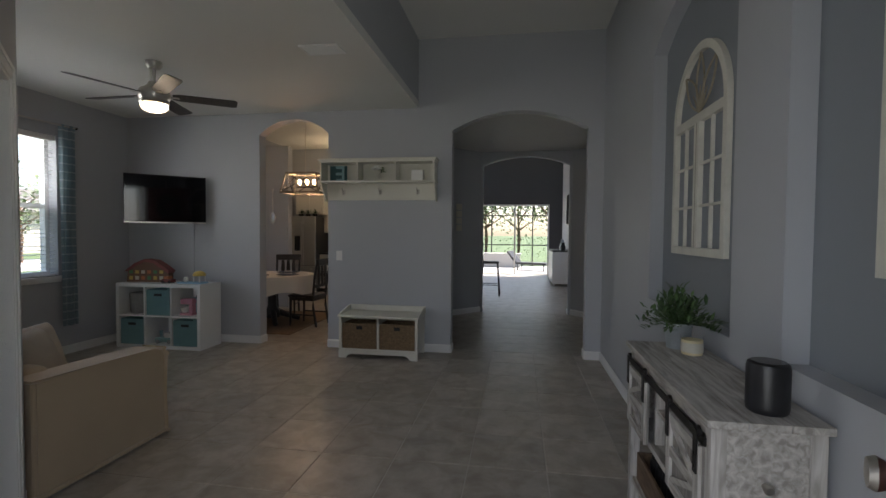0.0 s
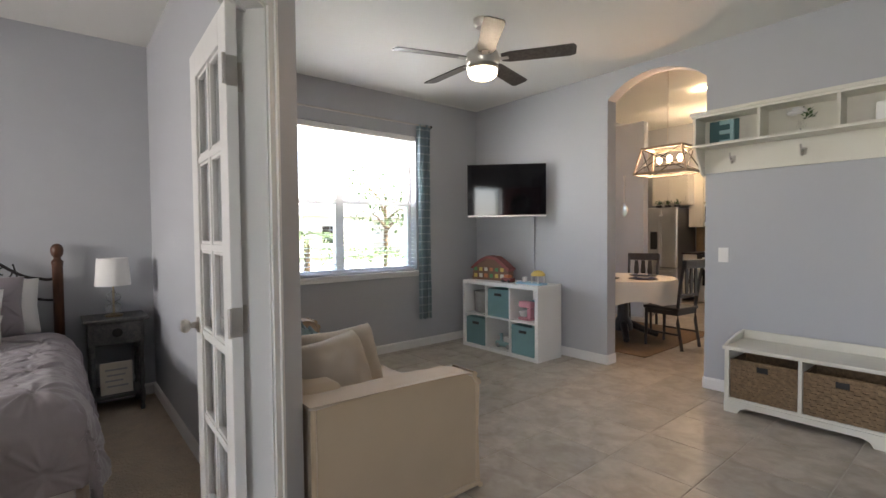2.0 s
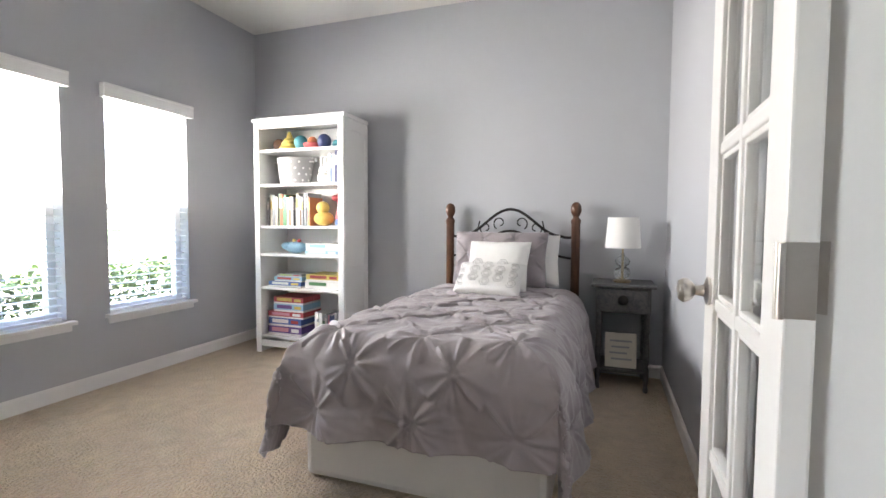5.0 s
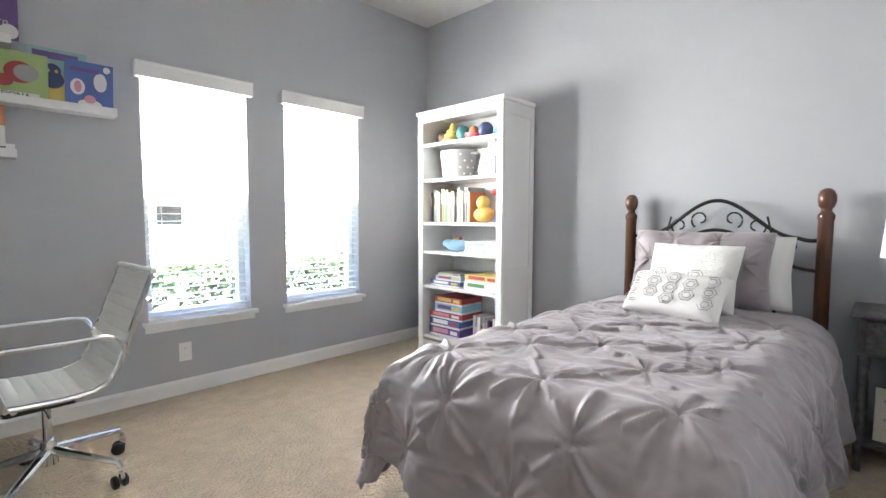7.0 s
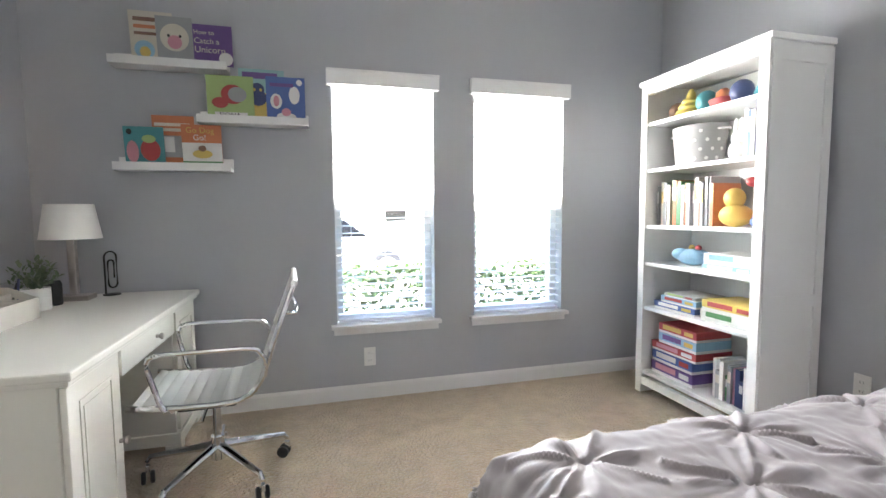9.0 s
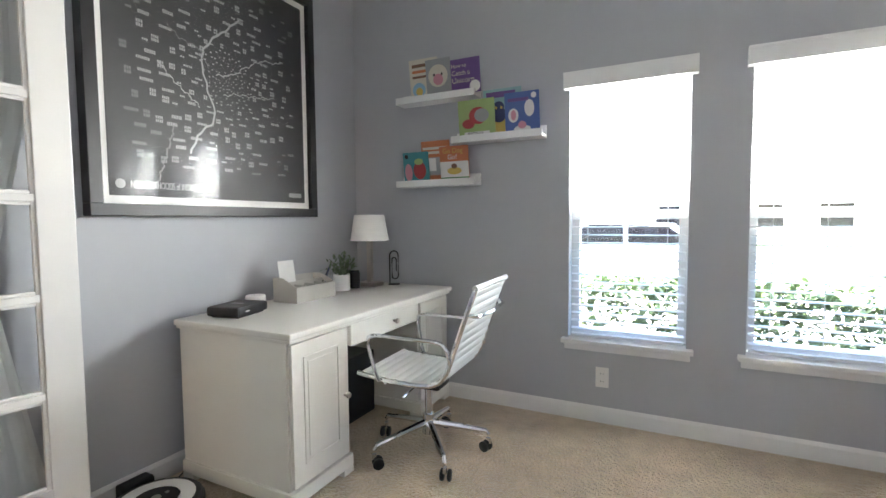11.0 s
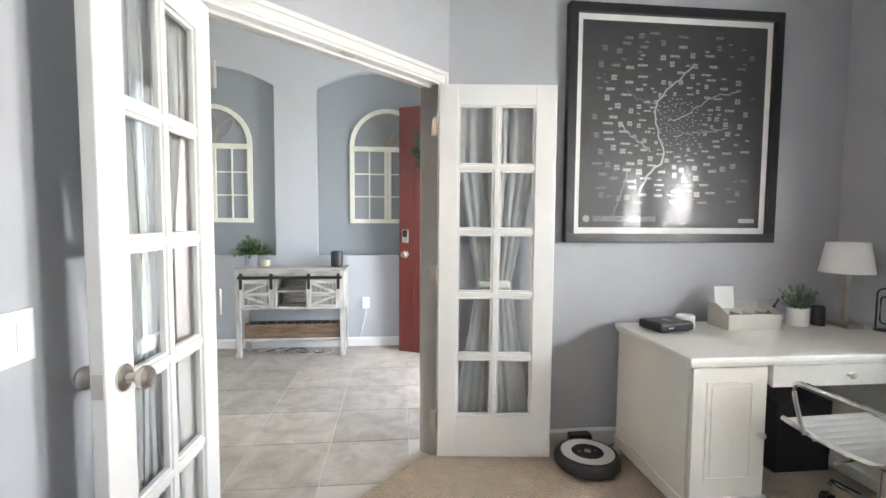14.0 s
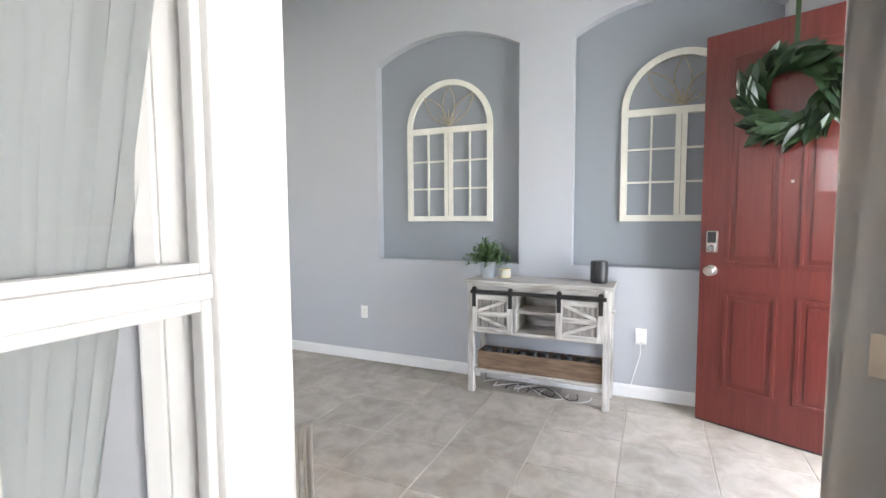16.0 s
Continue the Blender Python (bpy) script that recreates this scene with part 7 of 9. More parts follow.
part("head", boxes((-0.08, 0.085, -0.042, 0.042, 0.13, 0.20), bev=0.02), PAINT["pink"], tm)
part("bowl", lathe([(0, 0), (0.03, 0), (0.05, 0.06), (0.047, 0.06), (0.028, 0.006), (0, 0.006)], 18), PAINT["white"], tm, "", True, Matrix.Translation((-0.04, 0, 0.031)))
tb = thing("toy_box", "dark teal toy case on the shelf", "toy", Matrix.Translation((x_ + 0.16, y_ + 0.27, z_)))
part("case", boxes((-0.10, 0.13, -0.05, 0.05, 0, 0.19), bev=0.02), PAINT["teal"], tb)
part("case_handle", tube(arc((0.015, 0, 0.185), 0.05, 0, 180, 10), 0.007, 6), M_BLACK, tb, "", True)
x_, y_, z_ = cube(1, 0)
tr_ = thing("toy_train", "pale green toy vehicle in the cube shelf", "toy", Matrix.Translation((x_ + cw_ / 2, y_ + 0.14, z_)))
part("chassis", boxes((-0.12, 0.12, -0.05, 0.05, 0.015, 0.07), bev=0.015), PAINT["aqua"], tr_)
part("cabin", boxes((0.0, 0.10, -0.045, 0.045, 0.07, 0.13), bev=0.015), PAINT["white"], tr_)
for q in (-0.075, 0.075):
    part("wheel", cyl((q, -0.056, 0.025), (q, 0.056, 0.025), 0.025), PAINT["grey"], tr_, "", True)
part("funnel", cyl((-0.07, 0, 0.07), (-0.07, 0, 0.15), 0.014, 0.02), PAINT["aqua"], tr_, "", True)
M_DOLL = paint("faded_red_plastic", (0.26, 0.075, 0.07))
dh = thing("toy_dollhouse", "red-roofed plastic dollhouse on the cube shelf", "dollhouse", Matrix.Translation((-3.98, 5.98, kh)) @ pose(0, 0, 0, 0, 0, 8))
roof = [(-0.26, 0.0), (0.26, 0.0), (0.26, 0.13), (0.17, 0.20), (0.09, 0.25), (-0.03, 0.265), (-0.15, 0.215), (-0.24, 0.15)]
part("facade", slab(roof, [], 0.10, Matrix.Translation((0, -0.05, 0))), PAINT["brown"], dh)
part("roof", slab([(-0.28, 0.13), (-0.24, 0.165), (-0.15, 0.235), (-0.03, 0.285), (0.09, 0.27), (0.18, 0.215), (0.28, 0.14), (0.26, 0.11), (0.16, 0.18), (0.08, 0.235), (-0.03, 0.25), (-0.14, 0.20), (-0.24, 0.13)], [], 0.13, Matrix.Translation((0, -0.065, 0))), M_DOLL, dh, "red roof")
for k in range(12):
    q, r_ = k % 6, k // 6
    part("window", boxes((-0.225 + q * 0.075, -0.18 + q * 0.075, -0.054, -0.05, 0.03 + r_ * 0.075, 0.075 + r_ * 0.07)), PAINT[("yellow", "cream", "orange", "green")[(k * 5 + r_) % 4]], dh)
tt = thing("toy_car", "red and yellow plastic toy car on the cube shelf", "toy", Matrix.Translation((-3.66, 5.90, kh)))
part("body", boxes((-0.07, 0.07, -0.04, 0.04, 0.012, 0.05), bev=0.01), M_DOLL, tt)
part("cabin", boxes((-0.04, 0.03, -0.035, 0.035, 0.05, 0.085), bev=0.012), PAINT["orange"], tt)
for q in (-0.045, 0.045):
    part("wheel", cyl((q, -0.044, 0.018), (q, 0.044, 0.018), 0.018), PAINT["black"], tt, "", True)
ts = thing("toy_playset", "blue and yellow plastic playset on the cube shelf", "toy", Matrix.Translation((-3.36, 5.93, kh)))
part("tray", boxes((-0.16, 0.16, -0.07, 0.07, 0, 0.02), bev=0.008), PAINT["sky"], ts)
for q in (0.05, 0.13):
    for r_ in (-0.05, 0.05):
        part("post", cyl((q, r_, 0.02), (q, r_, 0.10), 0.005), PAINT["white"], ts, "", True)
part("canopy", lathe([(0.075, 0), (0.07, 0.025), (0.045, 0.05), (0, 0.06)], 16), PAINT["yellow"], ts, "yellow canopy", True, Matrix.Translation((0.09, 0, 0.095)))
part("figure_block", boxes((-0.11, -0.07, -0.02, 0.02, 0.02, 0.075), bev=0.008), PAINT["white"], ts)

# television in the corner
TVA, TVB = Vector((-3.97, 5.586, 0)), Vector((-3.345, 6.165, 0))
tvd = (TVB - TVA).normalized()
TL = (TVB - TVA).length
tv = thing("television", "black flat television on a corner wall mount", "television", Matrix(((tvd.x, tvd.y, 0, TVA.x), (tvd.y, -tvd.x, 0, TVA.y), (0, 0, 1, 1.495), (0, 0, 0, 1))))
M_SCREEN = mat("dark_screen", (0.006, 0.006, 0.008), 0.05, vary=0.02, bump=0)
part("casing", boxes((0, TL, -0.035, 0, 0, 0.575), bev=0.004), M_BLACK, tv)
part("screen", boxes((0.008, TL - 0.008, 0.0005, 0.002, 0.02, 0.567)), M_SCREEN, tv, "glossy dark screen")
part("lower_bezel", boxes((0.002, TL - 0.002, 0.0005, 0.005, 0.002, 0.017)), M_NICKEL, tv)
part("rear_hump", boxes((TL * 0.2, TL * 0.8, -0.07, -0.035, 0.05, 0.42), bev=0.015), M_BLACK, tv)
part("mount_arm", boxes((TL * 0.45, TL * 0.55, -0.55, -0.07, 0.2, 0.28), bev=0.006), M_DARKMETAL, tv)
tagged(part("cable_cover", boxes((-3.60, -3.57, NORTH - 0.016, NORTH - 0.0005, 0.62, 1.52), bev=0.003), M_WALL), "painted cable cover under the television", "cable cover")

# curtains and rod
M_CURT = mat("blue_patterned_curtain", (0.28, 0.35, 0.39), 0.9, vary=0.05, scale=5, fine=240, bump=0.2)
nt = M_CURT.node_tree
vor, tcx, rmp = nt.nodes.new("ShaderNodeTexVoronoi"), nt.nodes.new("ShaderNodeTexCoord"), nt.nodes.new("ShaderNodeValToRGB")
vor.inputs["Scale"].default_value, vor.inputs["Randomness"].default_value = 11, 0.0
vor.feature = "DISTANCE_TO_EDGE"
rmp.color_ramp.elements[0].color, rmp.color_ramp.elements[1].color = (0.55, 0.62, 0.64, 1), (0.30, 0.39, 0.43, 1)
rmp.color_ramp.elements[0].position, rmp.color_ramp.elements[1].position = 0.05, 0.09
nt.links.new(tcx.outputs["Object"], vor.inputs["Vector"])
nt.links.new(vor.outputs["Distance"], rmp.inputs[0])
hs = next(n for n in nt.nodes if n.bl_idname == "ShaderNodeHueSaturation")
nt.links.new(rmp.outputs[0], hs.inputs["Color"])
for yy in (5.345, 3.60):
    cu_ = thing("window_curtain", "blue-grey patterned curtain hanging beside the window", "curtain", Matrix.Translation((LWEST + 0.085, yy, 0)) @ pose(0, 0, 0, 0, 0, 90), "living room curtains")
    part("curtain_cloth", drape(0.16, 0.34, 2.56, None, 3.5, 0.03), M_CURT, cu_, "", True)
rd = thing("curtain_rod", "thin dark curtain rod above the window", "curtain rod")
part("rod", cyl((LWEST + 0.085, 3.46, 2.545), (LWEST + 0.085, 5.44, 2.545), 0.009), M_NICKEL, rd, "", True)
for yy in (3.5, 5.40):
    part("bracket", cyl((LWEST, yy, 2.545), (LWEST + 0.085, yy, 2.545), 0.006), M_DARKMETAL, rd, "", True)
for yy in (3.45, 5.45):
    part("finial", lathe([(0, -0.018), (0.014, -0.008), (0.016, 0), (0.014, 0.008), (0, 0.018)], 14), M_DARKMETAL, rd, "", True, Matrix.Translation((LWEST + 0.085, yy, 2.545)))

# ceiling fan and vent
M_BLADE = wood("dark_fan_blade", (0.05, 0.045, 0.042), (0.09, 0.082, 0.078), 0.5, (10, 10, 1), 4)
FANC = (-2.62, 4.50)
fn = thing("ceiling_fan", "brushed nickel ceiling fan with five dark blades and a lit globe", "ceiling fan", Matrix.Translation((*FANC, 0)))
part("canopy", lathe([(0, CEIL + 0.003), (0.065, CEIL + 0.003), (0.065, CEIL - 0.03), (0.045, CEIL - 0.055), (0, CEIL - 0.055)], 28), M_NICKEL, fn, "", True)
part("downrod", cyl((0, 0, 2.66), (0, 0, CEIL - 0.05), 0.013), M_NICKEL, fn, "", True)
part("motor_housing", lathe([(0, 2.69), (0.045, 2.685), (0.06, 2.655), (0.115, 2.62), (0.125, 2.59), (0.125, 2.555), (0.108, 2.53), (0, 2.53)], 36), M_NICKEL, fn, "", True)
part("light_collar", lathe([(0, 2.532), (0.112, 2.53), (0.118, 2.512), (0.11, 2.50), (0, 2.50)], 36), M_NICKEL, fn, "", True)
M_GLOBE = mat("lit_opal_glass", (0.9, 0.86, 0.78), 0.3, vary=0.0, bump=0, emit=(1.0, 0.82, 0.58), power=1.6)
part("light_globe", lathe([(0.108, 2.50), (0.106, 2.475), (0.09, 2.452), (0.055, 2.436), (0, 2.43)], 36), M_GLOBE, fn, "glowing opal glass bowl", True)
for k in range(5):
    a = radians(34 + 72 * k)
    bl = slab([(0.14, -0.045), (0.20, -0.062), (0.62, -0.070), (0.655, -0.055), (0.66, 0.04), (0.64, 0.066), (0.20, 0.060), (0.14, 0.045)], [], 0.006, pose(0, 0, 0, 78, 0, 0))
    part("blade", bl, M_BLADE, fn, "dark grey-brown blade", m=pose(0, 0, 2.575, 0, 0, math.degrees(a)))
    part("blade_iron", boxes((0.09, 0.19, -0.022, 0.022, 2.568, 2.575), bev=0.002), M_NICKEL, fn, m=pose(0, 0, 0, 0, 0, math.degrees(a)))
vt = thing("ceiling_vent", "white louvred ceiling air vent", "vent", Matrix.Translation((-1.05, 4.43, CEIL + 0.002)))
part("vent_frame", boxes((-0.16, 0.16, -0.10, -0.08, -0.012, 0), (-0.16, 0.16, 0.08, 0.10, -0.012, 0), (-0.16, -0.14, -0.08, 0.08, -0.012, 0), (0.14, 0.16, -0.08, 0.08, -0.012, 0), bev=0.002), M_TRIM, vt)
for k in range(8):
    part("louvre", boxes((-0.14, 0.14, -0.0012, 0.0012, -0.009, 0.009)), M_TRIM, vt, m=Matrix.Translation((0, -0.07 + 0.02 * k, -0.007)) @ pose(0, 0, 0, 40, 0, 0))
part("vent_back", boxes((-0.14, 0.14, -0.08, 0.08, -0.001, 0.0)), M_NICHE, vt)

# coat shelf with cubbies and hooks
M_CREAMP = mat("cream_painted_wood", (0.70, 0.68, 0.60), 0.45, vary=0.03, scale=4, fine=110, bump=0.05)
HX0, HX1, HYF = -1.79, -0.43, 6.045
cs_ = thing("coat_rack", "cream wall shelf with three cubbies and coat hooks", "coat rack")
part("top_board", boxes((HX0 - 0.02, HX1 + 0.02, HYF - 0.02, NORTH - 0.001, 2.235, 2.26), bev=0.004), M_CREAMP, cs_)
part("cornice", boxes((HX0 - 0.01, HX1 + 0.01, HYF - 0.01, NORTH - 0.001, 2.215, 2.235), bev=0.003), M_CREAMP, cs_)
part("bottom_board", boxes((HX0 - 0.012, HX1 + 0.012, HYF - 0.012, NORTH - 0.001, 1.985, 2.005), bev=0.003), M_CREAMP, cs_)
for x_ in (HX0, HX0 + (HX1 - HX0) / 3 - 0.008, HX0 + (HX1 - HX0) * 2 / 3 - 0.008, HX1 - 0.018):
    part("divider", boxes((x_, x_ + 0.018, HYF + 0.002, NORTH - 0.002, 2.005, 2.215)), M_CREAMP, cs_)
part("cubby_back", boxes((HX0 + 0.018, HX1 - 0.018, NORTH - 0.012, NORTH - 0.003, 2.005, 2.215)), M_CREAMP, cs_)
part("hook_board", boxes((HX0 + 0.018, HX1 - 0.018, NORTH - 0.022, NORTH - 0.001, 1.79, 1.985), bev=0.003), M_CREAMP, cs_)
for x_ in (HX0, HX1 - 0.018):
    part("side_bracket", slab([(HYF + 0.005, 1.985), (NORTH - 0.001, 1.985), (NORTH - 0.001, 1.775), (NORTH - 0.03, 1.775), (NORTH - 0.07, 1.80), (NORTH - 0.11, 1.87), (HYF + 0.03, 1.94)], [], 0.018, at_x(x_)), M_CREAMP, cs_)
for k in range(3):
    x_ = HX0 + (HX1 - HX0) * (k + 0.5) / 3
    hk = part("hook", tube([(x_, NORTH - 0.024, 1.90), (x_, NORTH - 0.05, 1.885), (x_, NORTH - 0.08, 1.89), (x_, NORTH - 0.09, 1.93)], 0.007, 7), M_NICKEL, cs_, "satin nickel coat hook", True)
    part("lower_hook", tube([(x_, NORTH - 0.024, 1.875), (x_, NORTH - 0.045, 1.855), (x_, NORTH - 0.06, 1.865)], 0.006, 7), M_NICKEL, hk, "", True)
    part("hook_plate", boxes((x_ - 0.02, x_ + 0.02, NORTH - 0.027, NORTH - 0.022, 1.86, 1.915), bev=0.002), M_NICKEL, hk)
lt = thing("letter_decor", "teal wooden letter on the coat shelf", "decor", Matrix.Translation((-1.60, 6.14, 2.005)))
part("board", boxes((-0.11, 0.10, 0.02, 0.03, 0, 0.185)), paint("dark_teal_board", (0.03, 0.10, 0.11)), lt)
part("letter_stroke", boxes((-0.03, 0.07, -0.004, 0.02, 0, 0.03), (-0.03, 0.07, -0.004, 0.02, 0.075, 0.105), (-0.03, 0.07, -0.004, 0.02, 0.15, 0.18), (0.045, 0.07, -0.003, 0.02, 0.03, 0.15), bev=0.003), PAINT["aqua"], lt)
vs_ = thing("flower_vase", "white flowers in a small glass vase on the coat shelf", "vase", Matrix.Translation((-1.10, 6.13, 2.005)))
part("vase", lathe([(0, 0), (0.028, 0), (0.034, 0.02), (0.026, 0.06), (0.018, 0.085), (0.016, 0.085), (0.022, 0.06), (0, 0.01)], 18), M_GLASS, vs_, "", True)
part("leaves", foliage(31, 0.06, 0.07, 8, 3, 0.045, 0.02), M_FERN, vs_, m=Matrix.Translation((0.02, 0, 0.09)))
for dx, dz in ((-0.05, 0.145), (0.0, 0.15), (-0.02, 0.165)):
    part("blossom", lathe([(0, -0.022), (0.028, -0.015), (0.036, 0), (0.028, 0.014), (0.012, 0.01), (0, 0.02)], 12), PAINT["white"], vs_, "", True, Matrix.Translation((dx, -0.01, dz)))
tagged(part("white_box", boxes((-0.71, -0.57, 6.10, 6.18, 2.006, 2.13), bev=0.012), M_PLATE), "white plastic box on the coat shelf", "box")

# bench with baskets
NX0, NX1, NY0, NY1 = -1.47, -0.565, 5.835, 6.235
be = thing("storage_bench", "white wooden bench holding two wicker baskets", "bench")
part("seat_board", boxes((NX0 - 0.012, NX1 + 0.012, NY0 - 0.012, NY1, 0.455, 0.48), bev=0.004), M_CREAMP, be)
part("back_lip", boxes((NX0 - 0.012, NX1 + 0.012, NY1 - 0.02, NY1, 0.48, 0.545), bev=0.005), M_CREAMP, be)
for x_ in (NX0 - 0.012, NX1 - 0.006):
    part("side_lip", slab([(NY0 + 0.02, 0.48), (NY1 - 0.02, 0.48), (NY1 - 0.02, 0.54), (NY1 - 0.12, 0.535), (NY0 + 0.08, 0.50)], [], 0.018, at_x(x_)), M_CREAMP, be)
for x_ in (NX0, NX1 - 0.03):
    part("side_panel", boxes((x_, x_ + 0.03, NY0, NY1, 0.07, 0.455), bev=0.002), M_CREAMP, be)
part("centre_post", boxes(((NX0 + NX1) / 2 - 0.011, (NX0 + NX1) / 2 + 0.011, NY0 + 0.003, NY1 - 0.01, 0.105, 0.455)), M_CREAMP, be)
part("bottom_board", boxes((NX0 + 0.03, NX1 - 0.03, NY0 + 0.004, NY1 - 0.004, 0.085, 0.105)), M_CREAMP, be)
part("back_panel", boxes((NX0 + 0.03, NX1 - 0.03, NY1 - 0.012, NY1 - 0.004, 0.105, 0.455)), M_CREAMP, be)
apron = [(NX0, 0.0), (NX0 + 0.085, 0.0), (NX0 + 0.10, 0.03), (NX0 + 0.14, 0.048), (NX1 - 0.14, 0.048), (NX1 - 0.10, 0.03), (NX1 - 0.085, 0.0), (NX1, 0.0), (NX1, 0.085), (NX0, 0.085)]
part("front_apron", slab(apron, [], 0.02, at_y(NY0 - 0.006)), M_CREAMP, be)
part("back_apron", slab(apron, [], 0.02, at_y(NY1 - 0.024)), M_CREAMP, be)
M_WICKER = mat("brown_wicker", (0.22, 0.145, 0.08), 0.75, vary=0.5, scale=45, fine=110, bump=0.6, depth=0.004)
bw_ = (NX1 - NX0) / 2 - 0.055
for k in range(2):
    x_ = NX0 + 0.036 + k * (bw_ + 0.036)
    bk = thing("wicker_basket", "brown woven wicker basket with a cut-out handle", "basket", Matrix.Translation((x_, NY0 + 0.012, 0.106)), "baskets in the bench")
    H_ = 0.275
    for q in range(13):
        z_ = q * H_ / 13
        bm = bmesh.new()
        for w_ in range(22):
            xa, xb = bw_ * w_ / 22, bw_ * (w_ + 1) / 22
            if 9 <= w_ <= 12 and q in (10, 11):
                continue
            off = 0.006 if (w_ // 2 + q) % 2 else 0.0
            bm_box(bm, xa - 0.001, xb + 0.001, -off, 0.010 - off, z_ + 0.001, z_ + H_ / 13)
        for xa, xb in ((0, bw_ * 9 / 22), (bw_ * 13 / 22, bw_)) if q in (10, 11) else ((0, bw_),):
            bm_box(bm, xa, xb, 0.003, 0.0098, z_ + 0.002, z_ + H_ / 13 - 0.001)
        part("weave_row", bm, M_WICKER, bk)
    part("basket_side", boxes((0, 0.01, 0.011, 0.30, 0, H_), (bw_ - 0.01, bw_, 0.011, 0.30, 0, H_), (0.01, bw_ - 0.01, 0.29, 0.30, 0, H_), (0.01, bw_ - 0.01, 0.011, 0.29, 0, 0.01)), M_WICKER, bk)
    part("rim", tube([(0, 0.004, H_), (bw_, 0.004, H_)], 0.009, 7), M_WICKER, bk, "", True)
    # black sheet behind the gap stands for the shade inside the basket
    part("handle_hole_shade", boxes((bw_ * 9 / 22, bw_ * 13 / 22, 0.010, 0.0108, H_ * 10 / 13, H_ * 12 / 13)), M_BLACK, bk, "black sheet standing for the shade in the handle opening")
# ---- dining nook and kitchen ----
M_DARKW = wood("black_stained_wood", (0.012, 0.011, 0.012), (0.03, 0.026, 0.026), 0.4, (10, 10, 1.2), 4)
M_STEEL = mat("stainless_steel", (0.62, 0.61, 0.59), 0.3, 1.0, vary=0.06, scale=3, fine=160, bump=0.02)
M_CAB = mat("white_kitchen_paint", (0.72, 0.69, 0.62), 0.4, vary=0.03, scale=4, fine=90, bump=0.03)
M_CLOTH = mat("white_tablecloth", (0.68, 0.65, 0.60), 0.9, vary=0.04, scale=7, fine=260, bump=0.2)
M_RUG = mat("brown_jute_rug", (0.20, 0.13, 0.075), 0.95, vary=0.2, scale=20, fine=140, bump=0.7, depth=0.006)
tagged(part("area_rug", boxes((-4.5, -2.55, 6.78, 8.58, 0.002, 0.012), bev=0.003), M_RUG), "brown jute rug under the dining table", "rug")
TX, TY = -3.23, 7.55
dt = thing("dining_table", "round dark dining table on a turned pedestal", "dining table", Matrix.Translation((TX, TY, 0.012)))
part("tabletop", lathe([(0, 0.72), (0.60, 0.72), (0.61, 0.73), (0.60, 0.74), (0, 0.74)], 40), M_DARKW, dt, "", True)
part("pedestal", lathe([(0, 0.08), (0.11, 0.08), (0.12, 0.16), (0.07, 0.25), (0.065, 0.45), (0.10, 0.56), (0.12, 0.72), (0, 0.72)], 24), M_DARKW, dt, "", True)
for k in range(4):
    a = radians(35 + 90 * k)
    part("leg", tube([(0.08 * math.cos(a), 0.08 * math.sin(a), 0.16), (0.25 * math.cos(a), 0.25 * math.sin(a), 0.09), (0.40 * math.cos(a), 0.40 * math.sin(a), 0.035)], [0.05, 0.04, 0.035], 8), M_DARKW, dt, "", True)
bm = bmesh.new()
rows = []
for j in range(12):
    ring = []
    for k in range(72):
        a = k * math.tau / 72
        if j < 4:
            r_, z_ = 0.612 * (j + 0.001) / 3, 0.7545
        else:
            f = (j - 3) / 8
            r_, z_ = 0.618 + f * (0.03 + 0.028 * math.sin(8 * a)), 0.7545 - f * (0.27 + 0.05 * math.cos(4 * a))
        ring.append(bm.verts.new((TX + r_ * math.cos(a), TY + r_ * math.sin(a), z_)))
    rows.append(ring)
for p, q in zip(rows, rows[1:]):
    for k in range(72):
        bm.faces.new((p[k], p[(k + 1) % 72], q[(k + 1) % 72], q[k]))
tagged(part("tablecloth", bm, M_CLOTH, None, smooth=True), "off-white cloth draped over the round table", "tablecloth")
for k, (dx, dy) in enumerate(((0.32, -0.12), (-0.05, -0.33), (0.10, 0.30))):
    pt = thing("place_setting", "dark charger with a pale plate on the table", "plate", Matrix.Translation((TX + dx, TY + dy, 0.756)), "places on the dining table")
    part("charger", lathe([(0, 0), (0.10, 0), (0.165, 0.008), (0.165, 0.012), (0.10, 0.006), (0, 0.006)], 28), M_BLACK, pt, "", True)
    part("plate", lathe([(0, 0.007), (0.07, 0.007), (0.125, 0.018), (0.122, 0.021), (0.07, 0.012), (0, 0.012)], 28), PAINT["navy"], pt, "", True)
    part("napkin", boxes((-0.06, 0.06, -0.025, 0.025, 0.013, 0.03), bev=0.006), M_CLOTH, pt)
bo = thing("serving_bowl", "pale wooden bowl on the dining table", "bowl", Matrix.Translation((TX - 0.25, TY - 0.1, 0.756)))
part("bowl", lathe([(0, 0), (0.06, 0), (0.12, 0.07), (0.115, 0.073), (0.055, 0.01), (0, 0.01)], 24), PAINT["cream"], bo, "", True)


